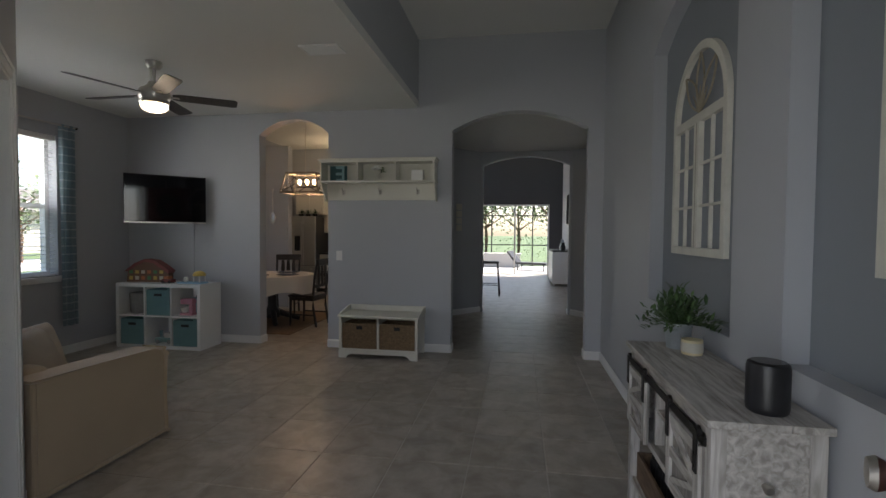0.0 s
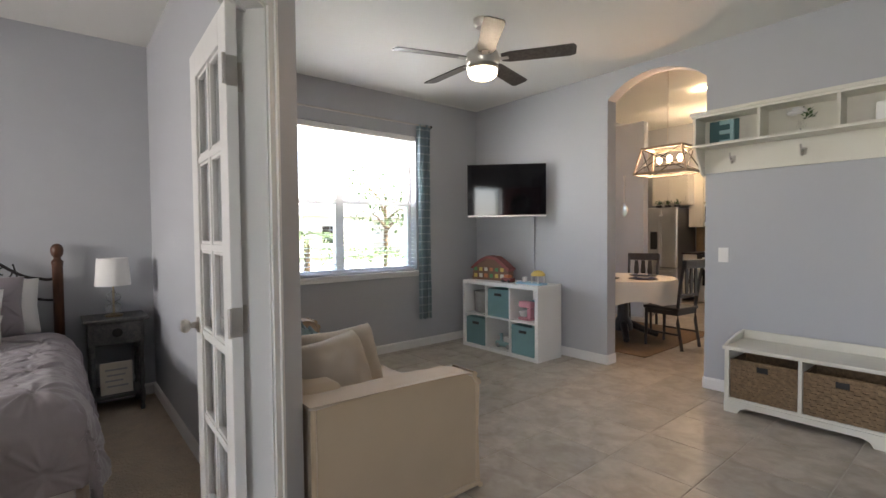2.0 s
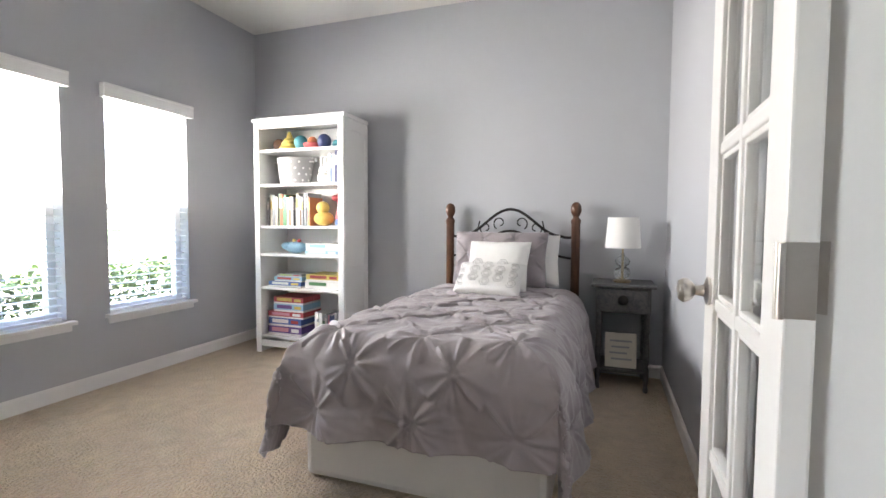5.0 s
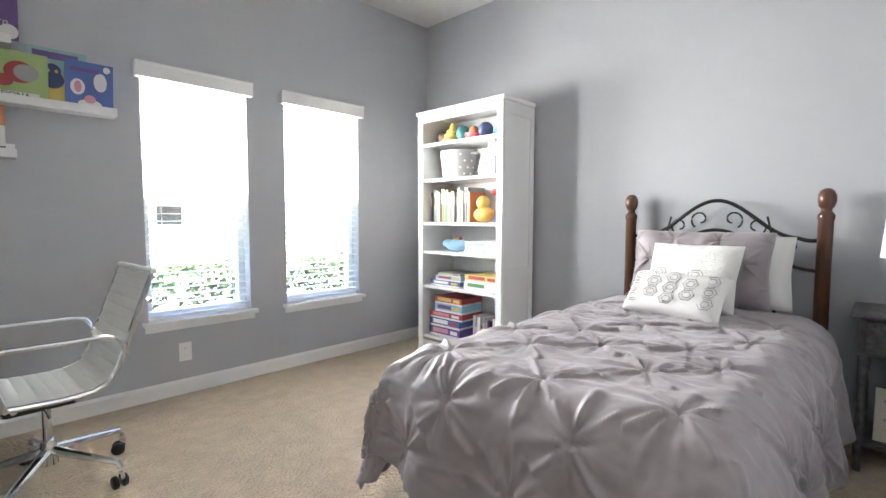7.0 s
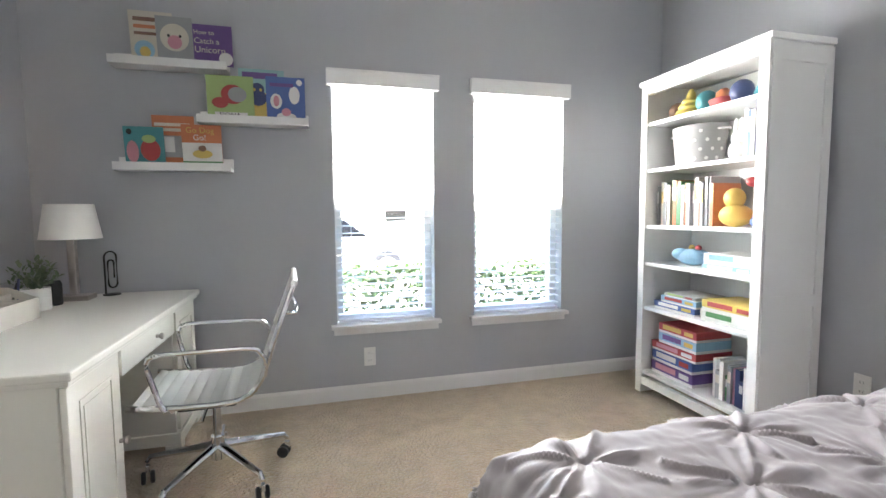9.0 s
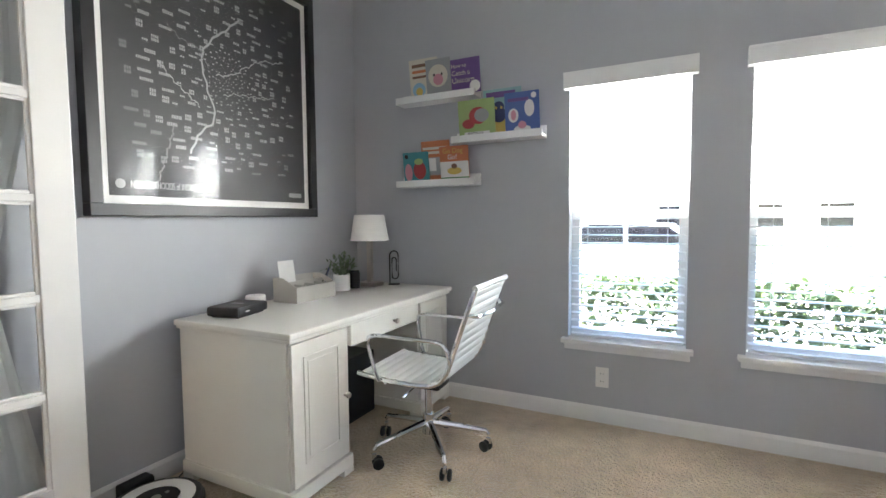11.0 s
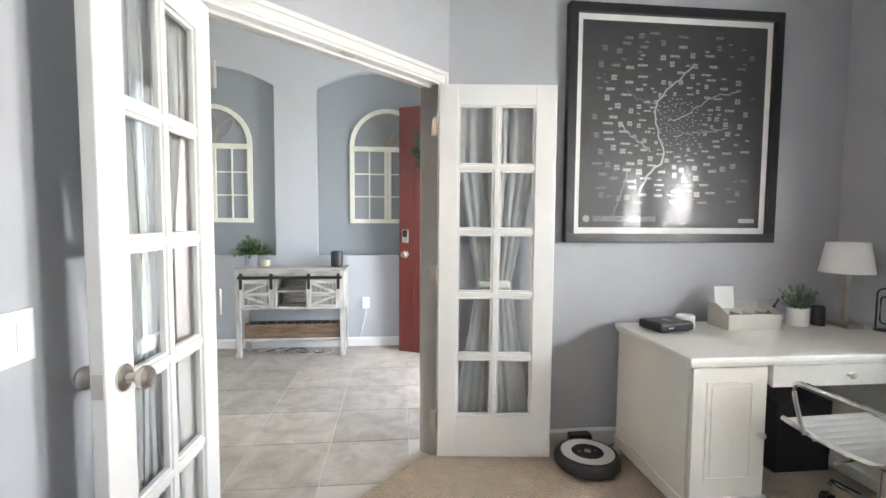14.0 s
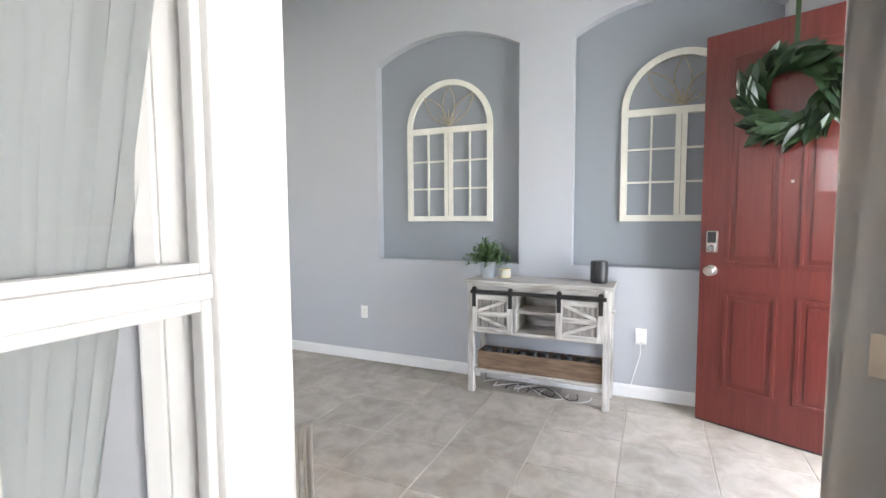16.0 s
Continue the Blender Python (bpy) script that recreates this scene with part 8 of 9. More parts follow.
def dining_chair(m, first=None):
    if first:
        return copy_thing(first, m)
    c = thing("dining_chair", "black wooden dining chair with a slatted back", "chair", m, "chairs round the dining table")
    part("seat", boxes((-0.21, 0.21, -0.21, 0.21, 0.43, 0.465), bev=0.012), M_DARKW, c)
    part("seat_frame", boxes((-0.19, 0.19, -0.19, 0.19, 0.38, 0.43)), M_DARKW, c)
    for s in (-1, 1):
        part("front_leg", tube([(s * 0.18, 0.18, 0.43), (s * 0.185, 0.19, 0.0)], [0.022, 0.014], 8), M_DARKW, c, "", True)
        part("back_leg", tube([(s * 0.18, -0.24, 0.0), (s * 0.18, -0.19, 0.30), (s * 0.18, -0.19, 0.46), (s * 0.19, -0.225, 0.75), (s * 0.195, -0.275, 0.99)], 0.018, 8), M_DARKW, c, "", True)
    part("top_rail", boxes((-0.215, 0.215, -0.30, -0.255, 0.90, 1.0), bev=0.014), M_DARKW, c)
    part("lower_rail", boxes((-0.18, 0.18, -0.225, -0.20, 0.58, 0.62), bev=0.006), M_DARKW, c)
    for k in (-0.09, 0.0, 0.09):
        part("back_slat", slab([(k - 0.022, 0.62), (k + 0.022, 0.62), (k + 0.032, 0.76), (k + 0.022, 0.90), (k - 0.022, 0.90), (k - 0.032, 0.76)], [], 0.014, Matrix.Translation((0, -0.245, 0)) @ pose(0, 0, 0, 0, 0, 0)), M_DARKW, c)
    for s in (-1, 1):
        part("stretcher", cyl((s * 0.182, 0.17, 0.17), (s * 0.182, -0.20, 0.17), 0.011), M_DARKW, c, "", True)
    return c


c1 = dining_chair(Matrix.Translation((-2.62, 7.50, 0.012)) @ pose(0, 0, 0, 0, 0, 84))
dining_chair(Matrix.Translation((-3.42, 8.32, 0.012)) @ pose(0, 0, 0, 0, 0, 196), c1)
dining_chair(Matrix.Translation((-3.95, 7.45, 0.012)) @ pose(0, 0, 0, 0, 0, -80), c1)

# lantern over the table
cl = thing("chandelier", "rustic open-frame lantern chandelier with lit bulbs", "chandelier", Matrix.Translation((-2.71, 7.6, 0)))
M_LANT = wood("weathered_lantern_wood", (0.20, 0.17, 0.14), (0.36, 0.32, 0.27), 0.7, (3, 3, 3), 6)
w0, w1, z0, z1 = 0.30, 0.23, 2.0, 2.29
for z_, w_ in ((z0, w0), (z1, w1)):
    part("rail", boxes((-w_, w_, -w_ * 0.72 - 0.014, -w_ * 0.72 + 0.014, z_ - 0.014, z_ + 0.014), (-w_, w_, w_ * 0.72 - 0.014, w_ * 0.72 + 0.014, z_ - 0.014, z_ + 0.014), (-w_ - 0.012, -w_ + 0.012, -w_ * 0.72, w_ * 0.72, z_ - 0.0135, z_ + 0.0135), (w_ - 0.012, w_ + 0.012, -w_ * 0.72, w_ * 0.72, z_ - 0.0135, z_ + 0.0135)), M_LANT, cl)
for sx in (-1, 1):
    for sy in (-1, 1):
        part("corner_post", cyl((sx * w0, sy * w0 * 0.72, z0), (sx * w1, sy * w1 * 0.72, z1), 0.012, seg=6), M_LANT, cl)
for sy in (-1, 1):
    for sx in (-1, 1):
        part("cross_bar", cyl((sx * w0, sy * w0 * 0.72, z0), (-sx * w1, sy * w1 * 0.72, z1), 0.006, seg=6), M_DARKMETAL, cl)
for sx in (-1, 1):
    for sy in (-1, 1):
        part("cross_bar", cyl((sx * w0, sy * w0 * 0.72, z0), (sx * w1, -sy * w1 * 0.72, z1), 0.006, seg=6), M_DARKMETAL, cl)
part("stem", cyl((0, 0, 2.10), (0, 0, 3.45), 0.0035), M_NICKEL, cl, "", True)
part("arm", boxes((-0.14, 0.14, -0.008, 0.008, 2.085, 2.10)), M_DARKMETAL, cl)
part("ceiling_rose", lathe([(0, 3.41), (0.06, 3.42), (0.065, 3.45), (0, 3.45)], 20), M_DARKMETAL, cl, "", True)
M_BULB = mat("lit_bulb_glass", (0.9, 0.8, 0.6), 0.3, vary=0, bump=0, emit=(1.0, 0.70, 0.38), power=5.0)
for dx in (-0.12, 0.0, 0.12):
    part("socket", cyl((dx, 0.05, 2.09), (dx, 0.05, 2.13), 0.014), M_DARKMETAL, cl, "", True)
    part("bulb", lathe([(0, 2.13), (0.014, 2.13), (0.028, 2.165), (0.03, 2.185), (0.018, 2.21), (0, 2.215)], 14), M_BULB, cl, "glowing warm bulb", True, Matrix.Translation((dx, 0.05, 0)))

# big spoon and fork on the dining wall
for k, x_ in enumerate((-4.02, -4.30)):
    u_ = thing("wall_spoon" if k == 0 else "wall_fork", "large silver serving " + ("spoon" if k == 0 else "fork") + " hung on the wall as decor", "wall decor", Matrix.Translation((x_, 8.985, 0)))
    part("handle", tube([(0, 0, 1.78), (0, -0.01, 2.0), (0, -0.005, 2.2)], [0.010, 0.012, 0.022], 8), M_STEEL, u_, "", True)
    part("head", lathe([(0, -1), (0.5, -0.86), (0.87, -0.5), (1, 0), (0.87, 0.5), (0.5, 0.86), (0, 1)], 18), M_STEEL, u_, "", True, Matrix.Translation((0, -0.012, 1.66)) @ Matrix.Diagonal((0.065, 0.012, 0.11 if k == 0 else 0.14, 1)))

# kitchen units, all facing the dining nook
KY = 11.18
fr_ = thing("refrigerator", "stainless french-door refrigerator with ice dispenser", "refrigerator", Matrix.Translation((-4.66, KY - 0.22, 0)) @ Matrix.Diagonal((0.64, 1, 1, 1)))
part("cabinet_body", boxes((0, 0.90, 0.06, 0.80, 0.02, 1.76), bev=0.006), mat("dark_steel_side", (0.10, 0.095, 0.09), 0.4, 0.6), fr_)
d1 = part("door", boxes((0.003, 0.447, 0, 0.06, 0.64, 1.775), bev=0.012), M_STEEL, fr_)
d2 = part("door", boxes((0.453, 0.897, 0, 0.06, 0.64, 1.775), bev=0.012), M_STEEL, fr_)
d3 = part("freezer_drawer", boxes((0.003, 0.897, 0, 0.06, 0.06, 0.63), bev=0.012), M_STEEL, fr_)
part("handle", tube([(0.415, -0.01, 0.78), (0.415, -0.05, 0.82), (0.415, -0.055, 1.2), (0.415, -0.05, 1.6), (0.415, -0.01, 1.64)], 0.012, 8), M_STEEL, d1, "", True)
part("handle", tube([(0.485, -0.01, 0.78), (0.485, -0.05, 0.82), (0.485, -0.055, 1.2), (0.485, -0.05, 1.6), (0.485, -0.01, 1.64)], 0.012, 8), M_STEEL, d2, "", True)
part("handle", tube([(0.12, -0.01, 0.57), (0.15, -0.05, 0.57), (0.75, -0.05, 0.57), (0.78, -0.01, 0.57)], 0.012, 8), M_STEEL, d3, "", True)
part("dispenser", boxes((0.12, 0.33, -0.003, 0.0, 0.98, 1.32), bev=0.001), M_BLACK, d1, "black water dispenser")


def cab(label, x0, x1, y0, y1, z0, z1, doors, face=None):
    c = thing("kitchen_cabinet", label, "cabinet", Matrix.Translation((x0, y0, 0)), "kitchen cabinets")
    part("carcass", boxes((0, x1 - x0, 0.02, y1 - y0, z0, z1)), M_CAB, c)
    w = (x1 - x0) / doors
    for k in range(doors):
        a, b = k * w + 0.003, (k + 1) * w - 0.003
        d = part("door", boxes((a, b, 0.004, 0.02, z0 + 0.004, z1 - 0.004), bev=0.002), M_CAB, c)
        part("door_frame", boxes((a, a + 0.05, 0, 0.004, z0 + 0.004, z1 - 0.004), (b - 0.05, b, 0, 0.004, z0 + 0.004, z1 - 0.004), (a + 0.05, b - 0.05, 0, 0.004, z0 + 0.004, z0 + 0.055), (a + 0.05, b - 0.05, 0, 0.004, z1 - 0.055, z1 - 0.004)), M_CAB, d)
        part("pull", cyl((b - 0.03, -0.02, z0 + 0.06 if z0 > 1 else z1 - 0.16), (b - 0.03, -0.02, z0 + 0.16 if z0 > 1 else z1 - 0.06), 0.005), M_NICKEL, d, "", True)
    return c


cab("white cabinet above the refrigerator", -4.66, -3.980, KY, 11.79, 1.83, 2.45, 2)
cab("white base cabinet beside the range", -4.070, -3.810, KY, 11.79, 0.10, 0.89, 1)
cab("white wall cabinet beside the microwave", -4.070, -3.810, KY + 0.25, 11.79, 1.40, 2.45, 1)
cab("white wall cabinet above the microwave", -3.805, -3.040, KY + 0.25, 11.79, 1.86, 2.45, 2)
cab("white base cabinet past the range", -3.035, -2.540, KY, 11.79, 0.10, 0.89, 1)
tagged(part("worktop", boxes((-4.075, -3.807, KY - 0.03, 11.79, 0.892, 0.925), bev=0.004), M_BLACK), "dark stone worktop beside the range", "worktop")
tagged(part("worktop", boxes((-3.038, -2.530, KY - 0.03, 11.79, 0.892, 0.925), bev=0.004), M_BLACK), "dark stone worktop past the range", "worktop")
M_SPLASH = mat("tan_mosaic_tile", (0.36, 0.26, 0.15), 0.3, vary=0.3, scale=40, fine=90, bump=0.2)
structure("backsplash", boxes((-4.070, -2.530, 11.785, 11.798, 0.93, 1.86)), M_SPLASH, "tan mosaic backsplash behind the range", "backsplash")
rgk = thing("range", "stainless electric range with black glass oven door", "range", Matrix.Translation((-3.804, KY - 0.03, 0)))
part("body", boxes((0, 0.76, 0.03, 0.62, 0.02, 0.90), bev=0.004), M_STEEL, rgk)
od = part("oven_door", boxes((0.01, 0.75, 0.0, 0.03, 0.22, 0.74), bev=0.005), M_STEEL, rgk)
part("oven_glass", boxes((0.10, 0.66, -0.003, 0.0, 0.33, 0.62)), M_SCREEN, od, "black glass")
part("oven_handle", tube([(0.06, 0.0, 0.70), (0.06, -0.045, 0.70), (0.70, -0.045, 0.70), (0.70, 0.0, 0.70)], 0.011, 8), M_STEEL, od, "", True)
part("drawer", boxes((0.01, 0.75, 0.005, 0.03, 0.05, 0.21), bev=0.004), M_STEEL, rgk)
part("control_panel", boxes((0.0, 0.76, 0.0, 0.03, 0.76, 0.90), bev=0.004), M_BLACK, rgk)
for k in range(5):
    part("burner_knob", cyl((0.12 + k * 0.13, 0.0, 0.83), (0.12 + k * 0.13, -0.03, 0.83), 0.02), M_STEEL, rgk, "", True)
part("cooktop", boxes((0.0, 0.76, 0.03, 0.62, 0.901, 0.912)), M_SCREEN, rgk)
mw = thing("microwave", "white and steel over-the-range microwave", "microwave", Matrix.Translation((-3.802, KY + 0.22, 1.42)))
part("body", boxes((0, 0.758, 0.02, 0.38, 0, 0.42), bev=0.004), M_CAB, mw)
part("door_glass", boxes((0.03, 0.53, 0.012, 0.02, 0.07, 0.36)), M_SCREEN, mw)
part("handle", cyl((0.56, -0.01, 0.05), (0.56, -0.01, 0.38), 0.012), M_STEEL, mw, "", True)
part("keypad", boxes((0.60, 0.74, 0.012, 0.02, 0.05, 0.36)), M_BLACK, mw)
for k in range(3):
    pz = thing("boxwood_plant", "round green plant in a dark pot on the refrigerator", "plant", Matrix.Translation((-4.50 + 0.17 * k, KY - 0.05, 1.776)), "plants on the refrigerator")
    part("pot", lathe([(0, 0), (0.05, 0), (0.06, 0.05), (0, 0.05)], 16), M_BLACK, pz, "", True)
    part("foliage", foliage(40 + k, 0.09, 0.10, 22, 4, 0.035, 0.018), M_FERN, pz, m=Matrix.Translation((0, 0, 0.05)))
dl = thing("downlight", "lit recessed ceiling downlight", "light fixture", Matrix.Translation((-3.1, 9.6, 3.45)))
part("trim_ring", lathe([(0.075, 0), (0.095, -0.004), (0.095, 0.0), (0.075, 0.0)], 28), M_TRIM, dl, "", True)
part("lens", lathe([(0, -0.001), (0.075, -0.002), (0.075, 0.0)], 28), mat("lit_lens", (0.9, 0.85, 0.7), 0.4, vary=0, bump=0, emit=(1.0, 0.80, 0.5), power=5), dl, "", True)

# ---- family room ----
tc = thing("tv_console", "white low cabinet against the family room wall", "cabinet", Matrix.Translation((1.42, 13.85, 0)))
part("body", boxes((0.02, 0.565, 0, 1.6, 0.06, 0.93), bev=0.004), M_WHITE, tc)
part("top_board", boxes((0, 0.568, -0.02, 1.62, 0.93, 0.965), bev=0.004), M_GREYW, tc, "grey-brown wooden top")
for y_ in (0.03, 0.56, 1.08):
    part("door", boxes((0.004, 0.02, y_, y_ + 0.49, 0.10, 0.90), bev=0.003), M_WHITE, tc)
for y_ in (0.02, 1.52):
    for x_ in (0.03, 0.5):
        part("foot", boxes((x_, x_ + 0.05, y_, y_ + 0.05, 0, 0.06)), M_WHITE, tc)
for k, (y_, h_) in enumerate(((14.0, 0.22), (14.25, 0.30), (14.5, 0.18))):
    v_ = thing("decor_vase", "dark decorative vase on the white cabinet", "vase", Matrix.Translation((1.72, y_, 0.965)), "vases on the cabinet")
    part("vase", lathe([(0, 0), (0.05, 0), (0.075, h_ * 0.4), (0.04, h_ * 0.8), (0.05, h_), (0.04, h_), (0.03, h_ * 0.8), (0, h_ * 0.5)], 18), (M_BLACK, M_GALV, M_NICKEL)[k], v_, "", True)
t2 = thing("wall_television", "large dark television on the family room wall", "television", Matrix.Translation((1.985, 13.6, 1.7)))
part("casing", boxes((-0.09, -0.04, 0, 1.45, 0, 0.85), bev=0.008), M_BLACK, t2)
part("screen", boxes((-0.092, -0.0905, 0.02, 1.43, 0.02, 0.83)), M_SCREEN, t2)
part("wall_mount", boxes((-0.04, 0, 0.5, 0.95, 0.25, 0.6)), M_DARKMETAL, t2)
bs = thing("bar_stool", "tall dark metal bar stool", "stool", Matrix.Translation((-0.12, 11.6, 0)))
part("seat", boxes((-0.20, 0.20, -0.19, 0.19, 0.73, 0.78), bev=0.015), M_BLACK, bs)
for sx in (-1, 1):
    for sy in (-1, 1):
        part("leg", tube([(sx * 0.17, sy * 0.16, 0.73), (sx * 0.22, sy * 0.21, 0.0)], 0.013, 7), M_DARKMETAL, bs, "", True)
    part("back_post", tube([(-0.18, sx * 0.17, 0.75), (-0.22, sx * 0.18, 1.12)], 0.012, 7), M_DARKMETAL, bs, "", True)
part("back_rail", boxes((-0.24, -0.205, -0.19, 0.19, 1.02, 1.12), bev=0.008), M_BLACK, bs)
part("foot_ring", tube([(0.205, -0.19, 0.25), (0.205, 0.19, 0.25), (-0.205, 0.19, 0.25), (-0.205, -0.19, 0.25)], 0.009, 6, True), M_DARKMETAL, bs, "", True)
wd = thing("wall_panel_decor", "pale slatted wooden wall decor in the hall", "wall decor", Matrix.Translation((-0.52, 8.87, 1.45)) @ pose(0, 0, 0, 0, 0, 49))
for k in range(4):
    part("plaque", boxes((-0.06, 0.06, -0.035, -0.012, k * 0.12, k * 0.12 + 0.105), bev=0.008), PAINT["cream"], wd)

# ---- outside ----
M_GRASS = mat("lawn", (0.075, 0.115, 0.045), 0.95, vary=0.3, scale=0.8, fine=30, bump=0.6, depth=0.03)
M_CONC = mat("pale_concrete", (0.48, 0.46, 0.43), 0.85, vary=0.1, scale=1.2, fine=60, bump=0.2)
M_HEDGE = leaf_mat("hedge_leaves", (0.06, 0.10, 0.04), (0.16, 0.22, 0.09), 0.6)
structure("ground", boxes((-400, 400, -400, 400, -0.6, -0.25)), M_GRASS, "mown lawn round the house out to the horizon", "ground")
structure("driveway", boxes((-9.0, 12.0, -9.5, -3.4, -0.25, -0.235)), M_CONC, "pale concrete driveway in front of the house", "driveway")
structure("road", boxes((-200, 200, -24, -15, -0.25, -0.24)), M_CONC, "pale street in front of the house", "road")
structure("side_road", boxes((-26, -19, -14.5, 200, -0.25, -0.242)), M_CONC, "pale street beside the house", "road")
structure("patio", boxes((-5.0, 5.0, 17.64, 22.0, -0.25, -0.02)), M_CONC, "pale concrete patio behind the sliding doors", "patio")


def hedge(x0, x1, y0, y1, z0, z1, n, seed, name="hedge", label="clipped green hedge under the bedroom windows"):
    rg_ = random.Random(seed)
    bm_ = bmesh.new()
    for _ in range(n):
        p = Vector((rg_.uniform(x0, x1), rg_.uniform(y0, y1), z0 + (z1 - z0) * rg_.random() ** 0.6))
        p.z = min(p.z, z1 - 0.1 + 0.1 * noise.noise(p * 2))
        leaf_bm(bm_, p, (rg_.uniform(-1, 1), rg_.uniform(-1, 1), rg_.uniform(-0.3, 1)), (0, 0, 1), rg_.uniform(0.06, 0.12), rg_.uniform(0.035, 0.06))
    return tagged(part(name, bm_, M_HEDGE), label, "hedge", "", "stuff")


hedge(-5.4, -1.2, -2.75, -2.15, -0.25, 0.72, 5200, 1)


def tree(at, height, crown, seed, leaves=1500, label="leafy green tree beyond the window"):
    rg_ = random.Random(seed)
    t_ = thing("tree", label, "tree", Matrix.Translation(at), "trees outside")
    tr = tube([(0, 0, 0), (0.05, 0.02, height * 0.3), (-0.03, 0.05, height * 0.6), (0.02, 0, height * 0.85)], [0.14, 0.11, 0.07, 0.03], 8)
    part("trunk", tr, M_CRATE, t_, "", True)
    bm_ = bmesh.new()
    bml = bmesh.new()
    tips = []
    for k in range(9):
        a, z_ = k * 2.4 + rg_.uniform(-0.3, 0.3), height * rg_.uniform(0.35, 0.7)
        e = Vector((math.cos(a) * crown * rg_.uniform(0.5, 0.95), math.sin(a) * crown * rg_.uniform(0.5, 0.95), z_ + height * rg_.uniform(0.1, 0.32)))
        bm_tube(bml, [(0, 0, z_), tuple(Vector((0, 0, z_)).lerp(e, 0.5) + Vector((0, 0, 0.1))), tuple(e)], [0.05, 0.03, 0.012], 6)
        tips.append(e)
    part("branch", bml, M_CRATE, t_, "", True)
    for _ in range(leaves):
        c = rg_.choice(tips)
        d = Vector((rg_.gauss(0, 1), rg_.gauss(0, 1), rg_.gauss(0, 0.8))) * crown * 0.26
        leaf_bm(bm_, c + d, (rg_.uniform(-1, 1), rg_.uniform(-1, 1), rg_.uniform(-0.6, 0.6)), (0, 0, 1), rg_.uniform(0.14, 0.3), rg_.uniform(0.08, 0.16))
    part("crown", bm_, M_HEDGE, t_, "loose leafy crown")


tree((-16.5, 7.2, -0.25), 3.0, 1.2, 3, 700)
tree((-16.5, 12.5, -0.25), 4.2, 1.5, 4, 600)
tree((-24.0, 20.5, -0.25), 4.0, 1.5, 5, 600)
for k, x_ in enumerate((-3.2, -1.3, 0.5, 2.2, 4.0)):
    tree((x_, 26.0 + (k % 3), -0.25), 4.6, 2.3, 20 + k, 800, "dense green tree behind the patio")
hedge(-18, -12.2, 9.6, 10.6, -0.25, 0.9, 2600, 6, "shrub_row", "low green shrubs beyond the living room window")
hedge(-7, 7, 25.0, 26.0, -0.25, 1.3, 2600, 7, "shrub_row", "tall green shrubs behind the patio")
pm = thing("palm_tree", "young palm tree outside the living room window", "tree", Matrix.Translation((-11.6, 7.0, -0.25)))
part("trunk", tube([(0, 0, 0), (0.03, 0, 0.7), (0, 0.02, 1.5)], [0.11, 0.09, 0.07], 8), M_CRATE, pm, "", True)
bm = bmesh.new()
for k in range(13):
    a, up_ = k * 2.4, 0.35 + 0.5 * ((k * 7) % 5) / 5
    for j in range(16):
        f = (j + 1) / 16
        c = Vector((math.cos(a) * 1.15 * f, math.sin(a) * 1.15 * f, 1.5 + up_ * 1.6 * f - 1.25 * f * f))
        s = Vector((-math.sin(a), math.cos(a), 0))
        for sg in (-1, 1):
            leaf_bm(bm, c, s * sg + Vector((math.cos(a), math.sin(a), -0.3)) * 0.7, (0, 0, 1), 0.34 * (1.1 - f * 0.6), 0.03, 0.3)
part("fronds", bm, M_HEDGE, pm, "drooping green fronds")
# patio screen cage
M_BRONZE = mat("dark_bronze_frame", (0.03, 0.027, 0.025), 0.5, 0.3)
cg = thing("screen_enclosure", "dark metal frame of the patio screen", "screen", kind="structure")
for x_ in (-4.5, -2.6, -0.7, 1.1, 3.0):
    part("post", boxes((x_, x_ + 0.05, 21.9, 21.95, -0.02, 3.0)), M_BRONZE, cg)
for z_ in (0.9, 2.2, 3.0):
    part("rail", boxes((-4.5, 3.05, 21.955, 21.99, z_, z_ + 0.045)), M_BRONZE, cg)
ob = thing("planter_box", "pale block planter on the patio", "planter", Matrix.Translation((0.0, 21.0, -0.02)))
part("wall", boxes((-1.2, 0.6, 0, 0.5, 0, 0.55), bev=0.01), M_CONC, ob)
part("cap", boxes((-1.25, 0.65, -0.03, 0.53, 0.55, 0.6), bev=0.01), M_CONC, ob)
lg_ = thing("lounge_chair", "low dark patio lounge chair", "chair", Matrix.Translation((1.0, 19.6, -0.02)) @ pose(0, 0, 0, 0, 0, 70))
part("cushion", boxes((-0.3, 0.3, -0.7, 0.5, 0.24, 0.32), bev=0.03), M_BLACK, lg_)
part("back_cushion", boxes((-0.3, 0.3, -0.04, 0.04, 0, 0.6), bev=0.03), M_BLACK, lg_, m=Matrix.Translation((0, 0.5, 0.28)) @ pose(0, 0, 0, -40, 0, 0))
for sx in (-0.26, 0.26):
    for sy in (-0.6, 0.45):
        part("leg", cyl((sx, sy, 0), (sx, sy, 0.25), 0.02), M_BRONZE, lg_, "", True)


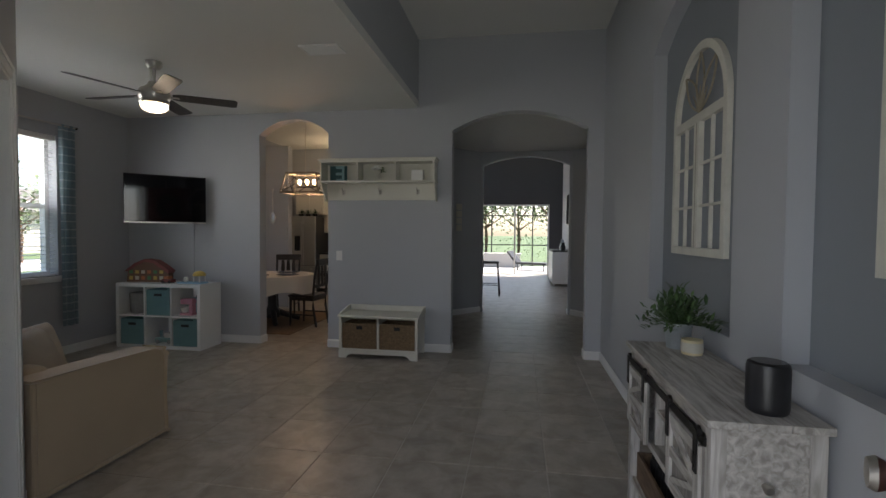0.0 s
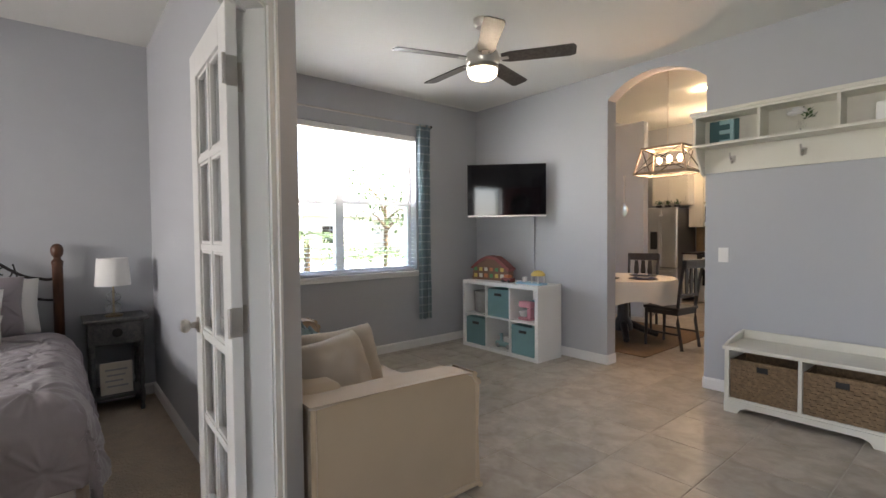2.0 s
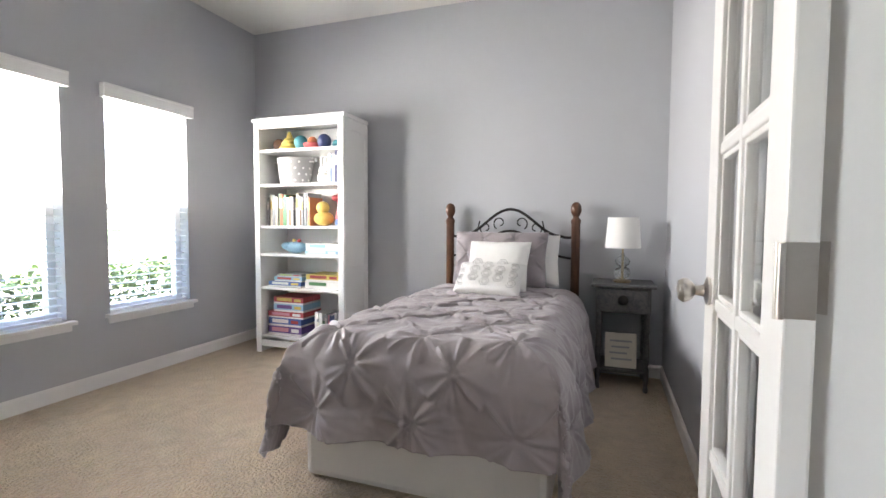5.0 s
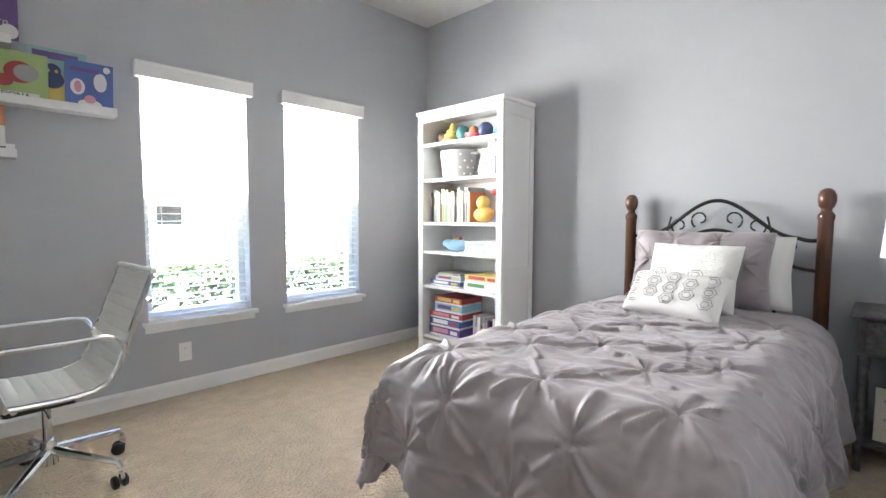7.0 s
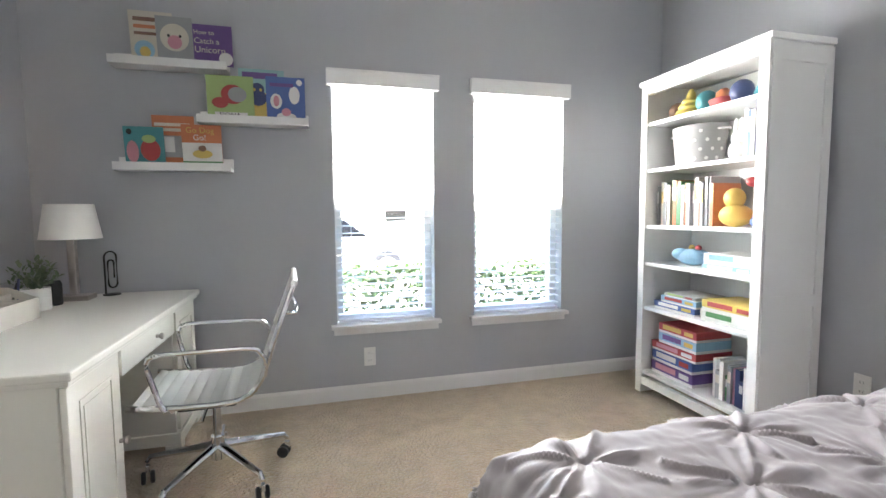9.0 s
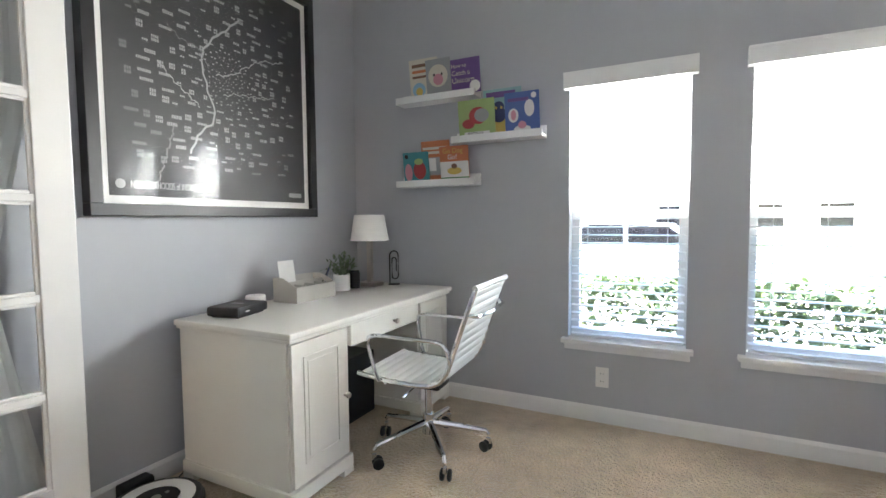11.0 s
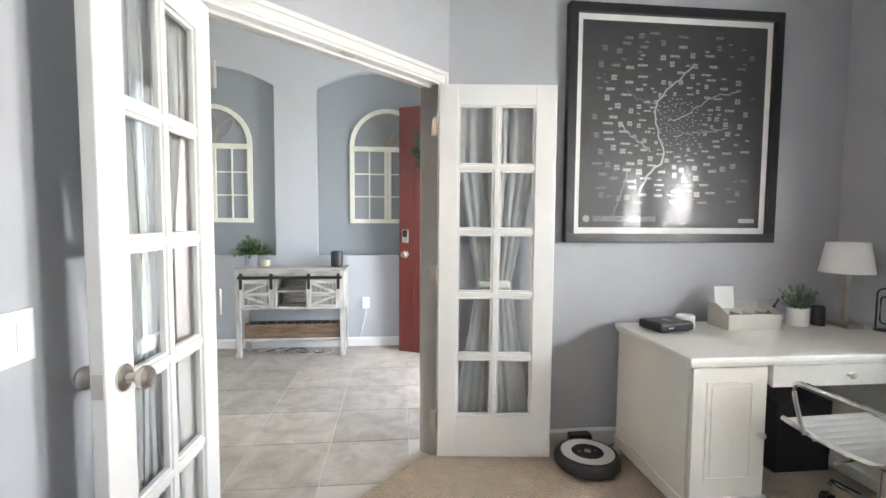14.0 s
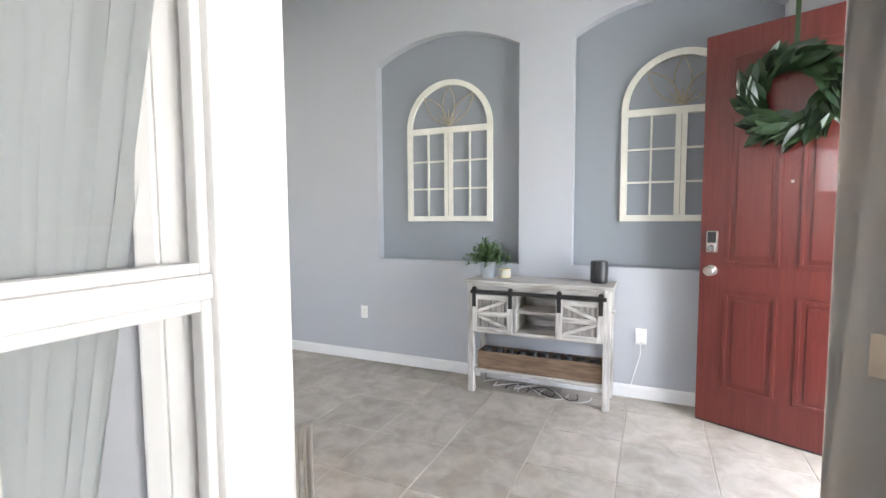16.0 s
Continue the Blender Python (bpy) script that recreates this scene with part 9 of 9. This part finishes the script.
# parked car beyond the hedge
def car(m, body, label):
    c = thing("car", label, "car", m)
    side = [(-2.2, 0.32), (-2.15, 0.62), (-1.95, 0.80), (-1.2, 0.92), (-0.65, 1.34), (0.85, 1.40), (1.55, 1.0), (2.1, 0.92), (2.2, 0.6), (2.18, 0.32)]
    bm_ = slab(side, [], 1.72, Matrix.Translation((0, -0.86, 0)))
    bmesh.ops.bevel(bm_, geom=[e for e in bm_.edges if e.calc_face_angle(0) > 0.9], offset=0.05, segments=2, affect="EDGES")
    part("body", bm_, body, c, "", True)
    for s in (-1, 1):
        part("side_window", slab([(-1.0, 0.95), (-0.55, 1.28), (0.12, 1.32), (0.12, 0.95)], [], 0.01, Matrix.Translation((0, s * 0.862 - 0.005, 0))), M_SCREEN, c)
        part("side_window", slab([(0.2, 0.95), (0.2, 1.32), (0.8, 1.33), (1.35, 1.0), (1.35, 0.95)], [], 0.01, Matrix.Translation((0, s * 0.862 - 0.005, 0))), M_SCREEN, c)
        for x_ in (-1.4, 1.35):
            wl = part("wheel", lathe([(0.2, -0.1), (0.31, -0.09), (0.33, -0.05), (0.33, 0.05), (0.31, 0.09), (0.2, 0.1)], 28), M_BLACK, c, "", True, Matrix.Translation((x_, s * 0.80, 0.33)) @ pose(0, 0, 0, 90, 0, 0))
            part("rim", lathe([(0, 0.09), (0.19, 0.085), (0.2, 0.06), (0.2, -0.06), (0.19, -0.085), (0, -0.09)], 20), M_NICKEL, wl, "", True, Matrix.Translation((x_, s * 0.80, 0.33)) @ pose(0, 0, 0, 90, 0, 0))
        part("headlight", boxes((-2.19, -2.10, s * 0.6 - 0.15, s * 0.6 + 0.15, 0.58, 0.70), bev=0.02), M_CHROME, c)


car(Matrix.Translation((-2.2, -8.2, -0.235)) @ pose(0, 0, 0, 0, 0, 4), mat("pale_blue_car_paint", (0.34, 0.40, 0.47), 0.25, 0.2, vary=0.02, bump=0, coat=0.6), "pale blue parked car on the driveway")
# houses across the street
M_STUCCO = mat("pale_stucco", (0.58, 0.54, 0.47), 0.9, vary=0.06, scale=1.2, fine=40, bump=0.2)
M_ROOF = mat("grey_shingle_roof", (0.16, 0.15, 0.145), 0.9, vary=0.2, scale=3, fine=20, bump=0.5)
for k, (x_, y_, rz_) in enumerate(((-36, 14.0, 90), (-38, 32.0, 90), (-6.0, -34, 0), (14, -35, 0))):
    h_ = thing("house", "pale stucco house with a grey shingle roof", "house", Matrix.Translation((x_, y_, -0.25)) @ pose(0, 0, 0, 0, 0, rz_), "houses across the street")
    part("wall", boxes((-7, 7, -4.5, 4.5, 0, 2.9)), M_STUCCO, h_)
    bm = bmesh.new()
    vs = [bm.verts.new(p) for p in ((-7.5, -5, 2.9), (7.5, -5, 2.9), (7.5, 5, 2.9), (-7.5, 5, 2.9), (-4, 0, 4.9), (4, 0, 4.9))]
    for f in ((0, 1, 5, 4), (1, 2, 5), (2, 3, 4, 5), (3, 0, 4), (3, 2, 1, 0)):
        bm.faces.new([vs[i] for i in f])
    part("roof", bm, M_ROOF, h_)
    for s in (-1, 1):
        for q in (-4.5, -1.5, 3.5):
            w_ = part("window", boxes((q - 0.7, q + 0.7, *sorted((s * 4.5, s * 4.55)), 0.9, 2.2)), M_SCREEN, h_)
            part("window_trim", boxes((q - 0.78, q + 0.78, *sorted((s * 4.5, s * 4.57)), 0.82, 0.9), (q - 0.78, q + 0.78, *sorted((s * 4.5, s * 4.57)), 2.2, 2.28)), M_TRIM, w_)
# ---- floor tiles, last ----
floor_hall = bpy.data.objects["floor_hall"]
PITCH, GAP = 0.465, 0.006
TX0, TY0 = -0.235, 2.245


def tile_mesh(w, d):
    bm_ = boxes((0, w, 0, d, -0.004, 0.0))
    bmesh.ops.bevel(bm_, geom=[e for e in bm_.edges if all(v.co.z > -0.001 for v in e.verts)], offset=0.0025, segments=1, affect="EDGES")
    me = bpy.data.meshes.new("floor_tile")
    bm_.to_mesh(me)
    bm_.free()
    me.materials.append(M_TILE)
    return me


FULL = tile_mesh(PITCH - GAP, PITCH - GAP)
far_bm = bmesh.new()


def walkable(x, y):
    """Whether a tile with this corner lies on the tiled floor."""
    x1, y1 = x + PITCH, y + PITCH
    if y < 2.81 and x + y + PITCH < 0.70:
        return False
    if y1 > 2.3 and y < 2.81 and x1 < -1.95:
        return False
    if y < 2.81 and x1 < -2.0:
        return False
    return True


count = 0
for i in range(-11, 8):
    for j in range(-4, 34):
        x, y = TX0 + i * PITCH, TY0 + j * PITCH
        if not walkable(x, y) or x < -5.0 or x > 2.2 or y > 17.2:
            continue
        if y < 6.4 and x > 1.43:
            continue
        if y < 6.3 and count < 300:
            t_ = bpy.data.objects.new("floor_tile", FULL)
            scene.collection.objects.link(t_)
            t_.parent = floor_hall
            t_.location = (x + GAP / 2, y + GAP / 2, 0)
            count += 1
        else:
            bm_box(far_bm, x + GAP / 2, x + PITCH - GAP / 2, y + GAP / 2, y + PITCH - GAP / 2, -0.004, 0.0)
ft = part("floor_tiles_far", far_bm, M_TILE, floor_hall)
tagged(ft, "stone floor tiles of the far rooms", "", "", "stuff")
ft["kind"] = "stuff"
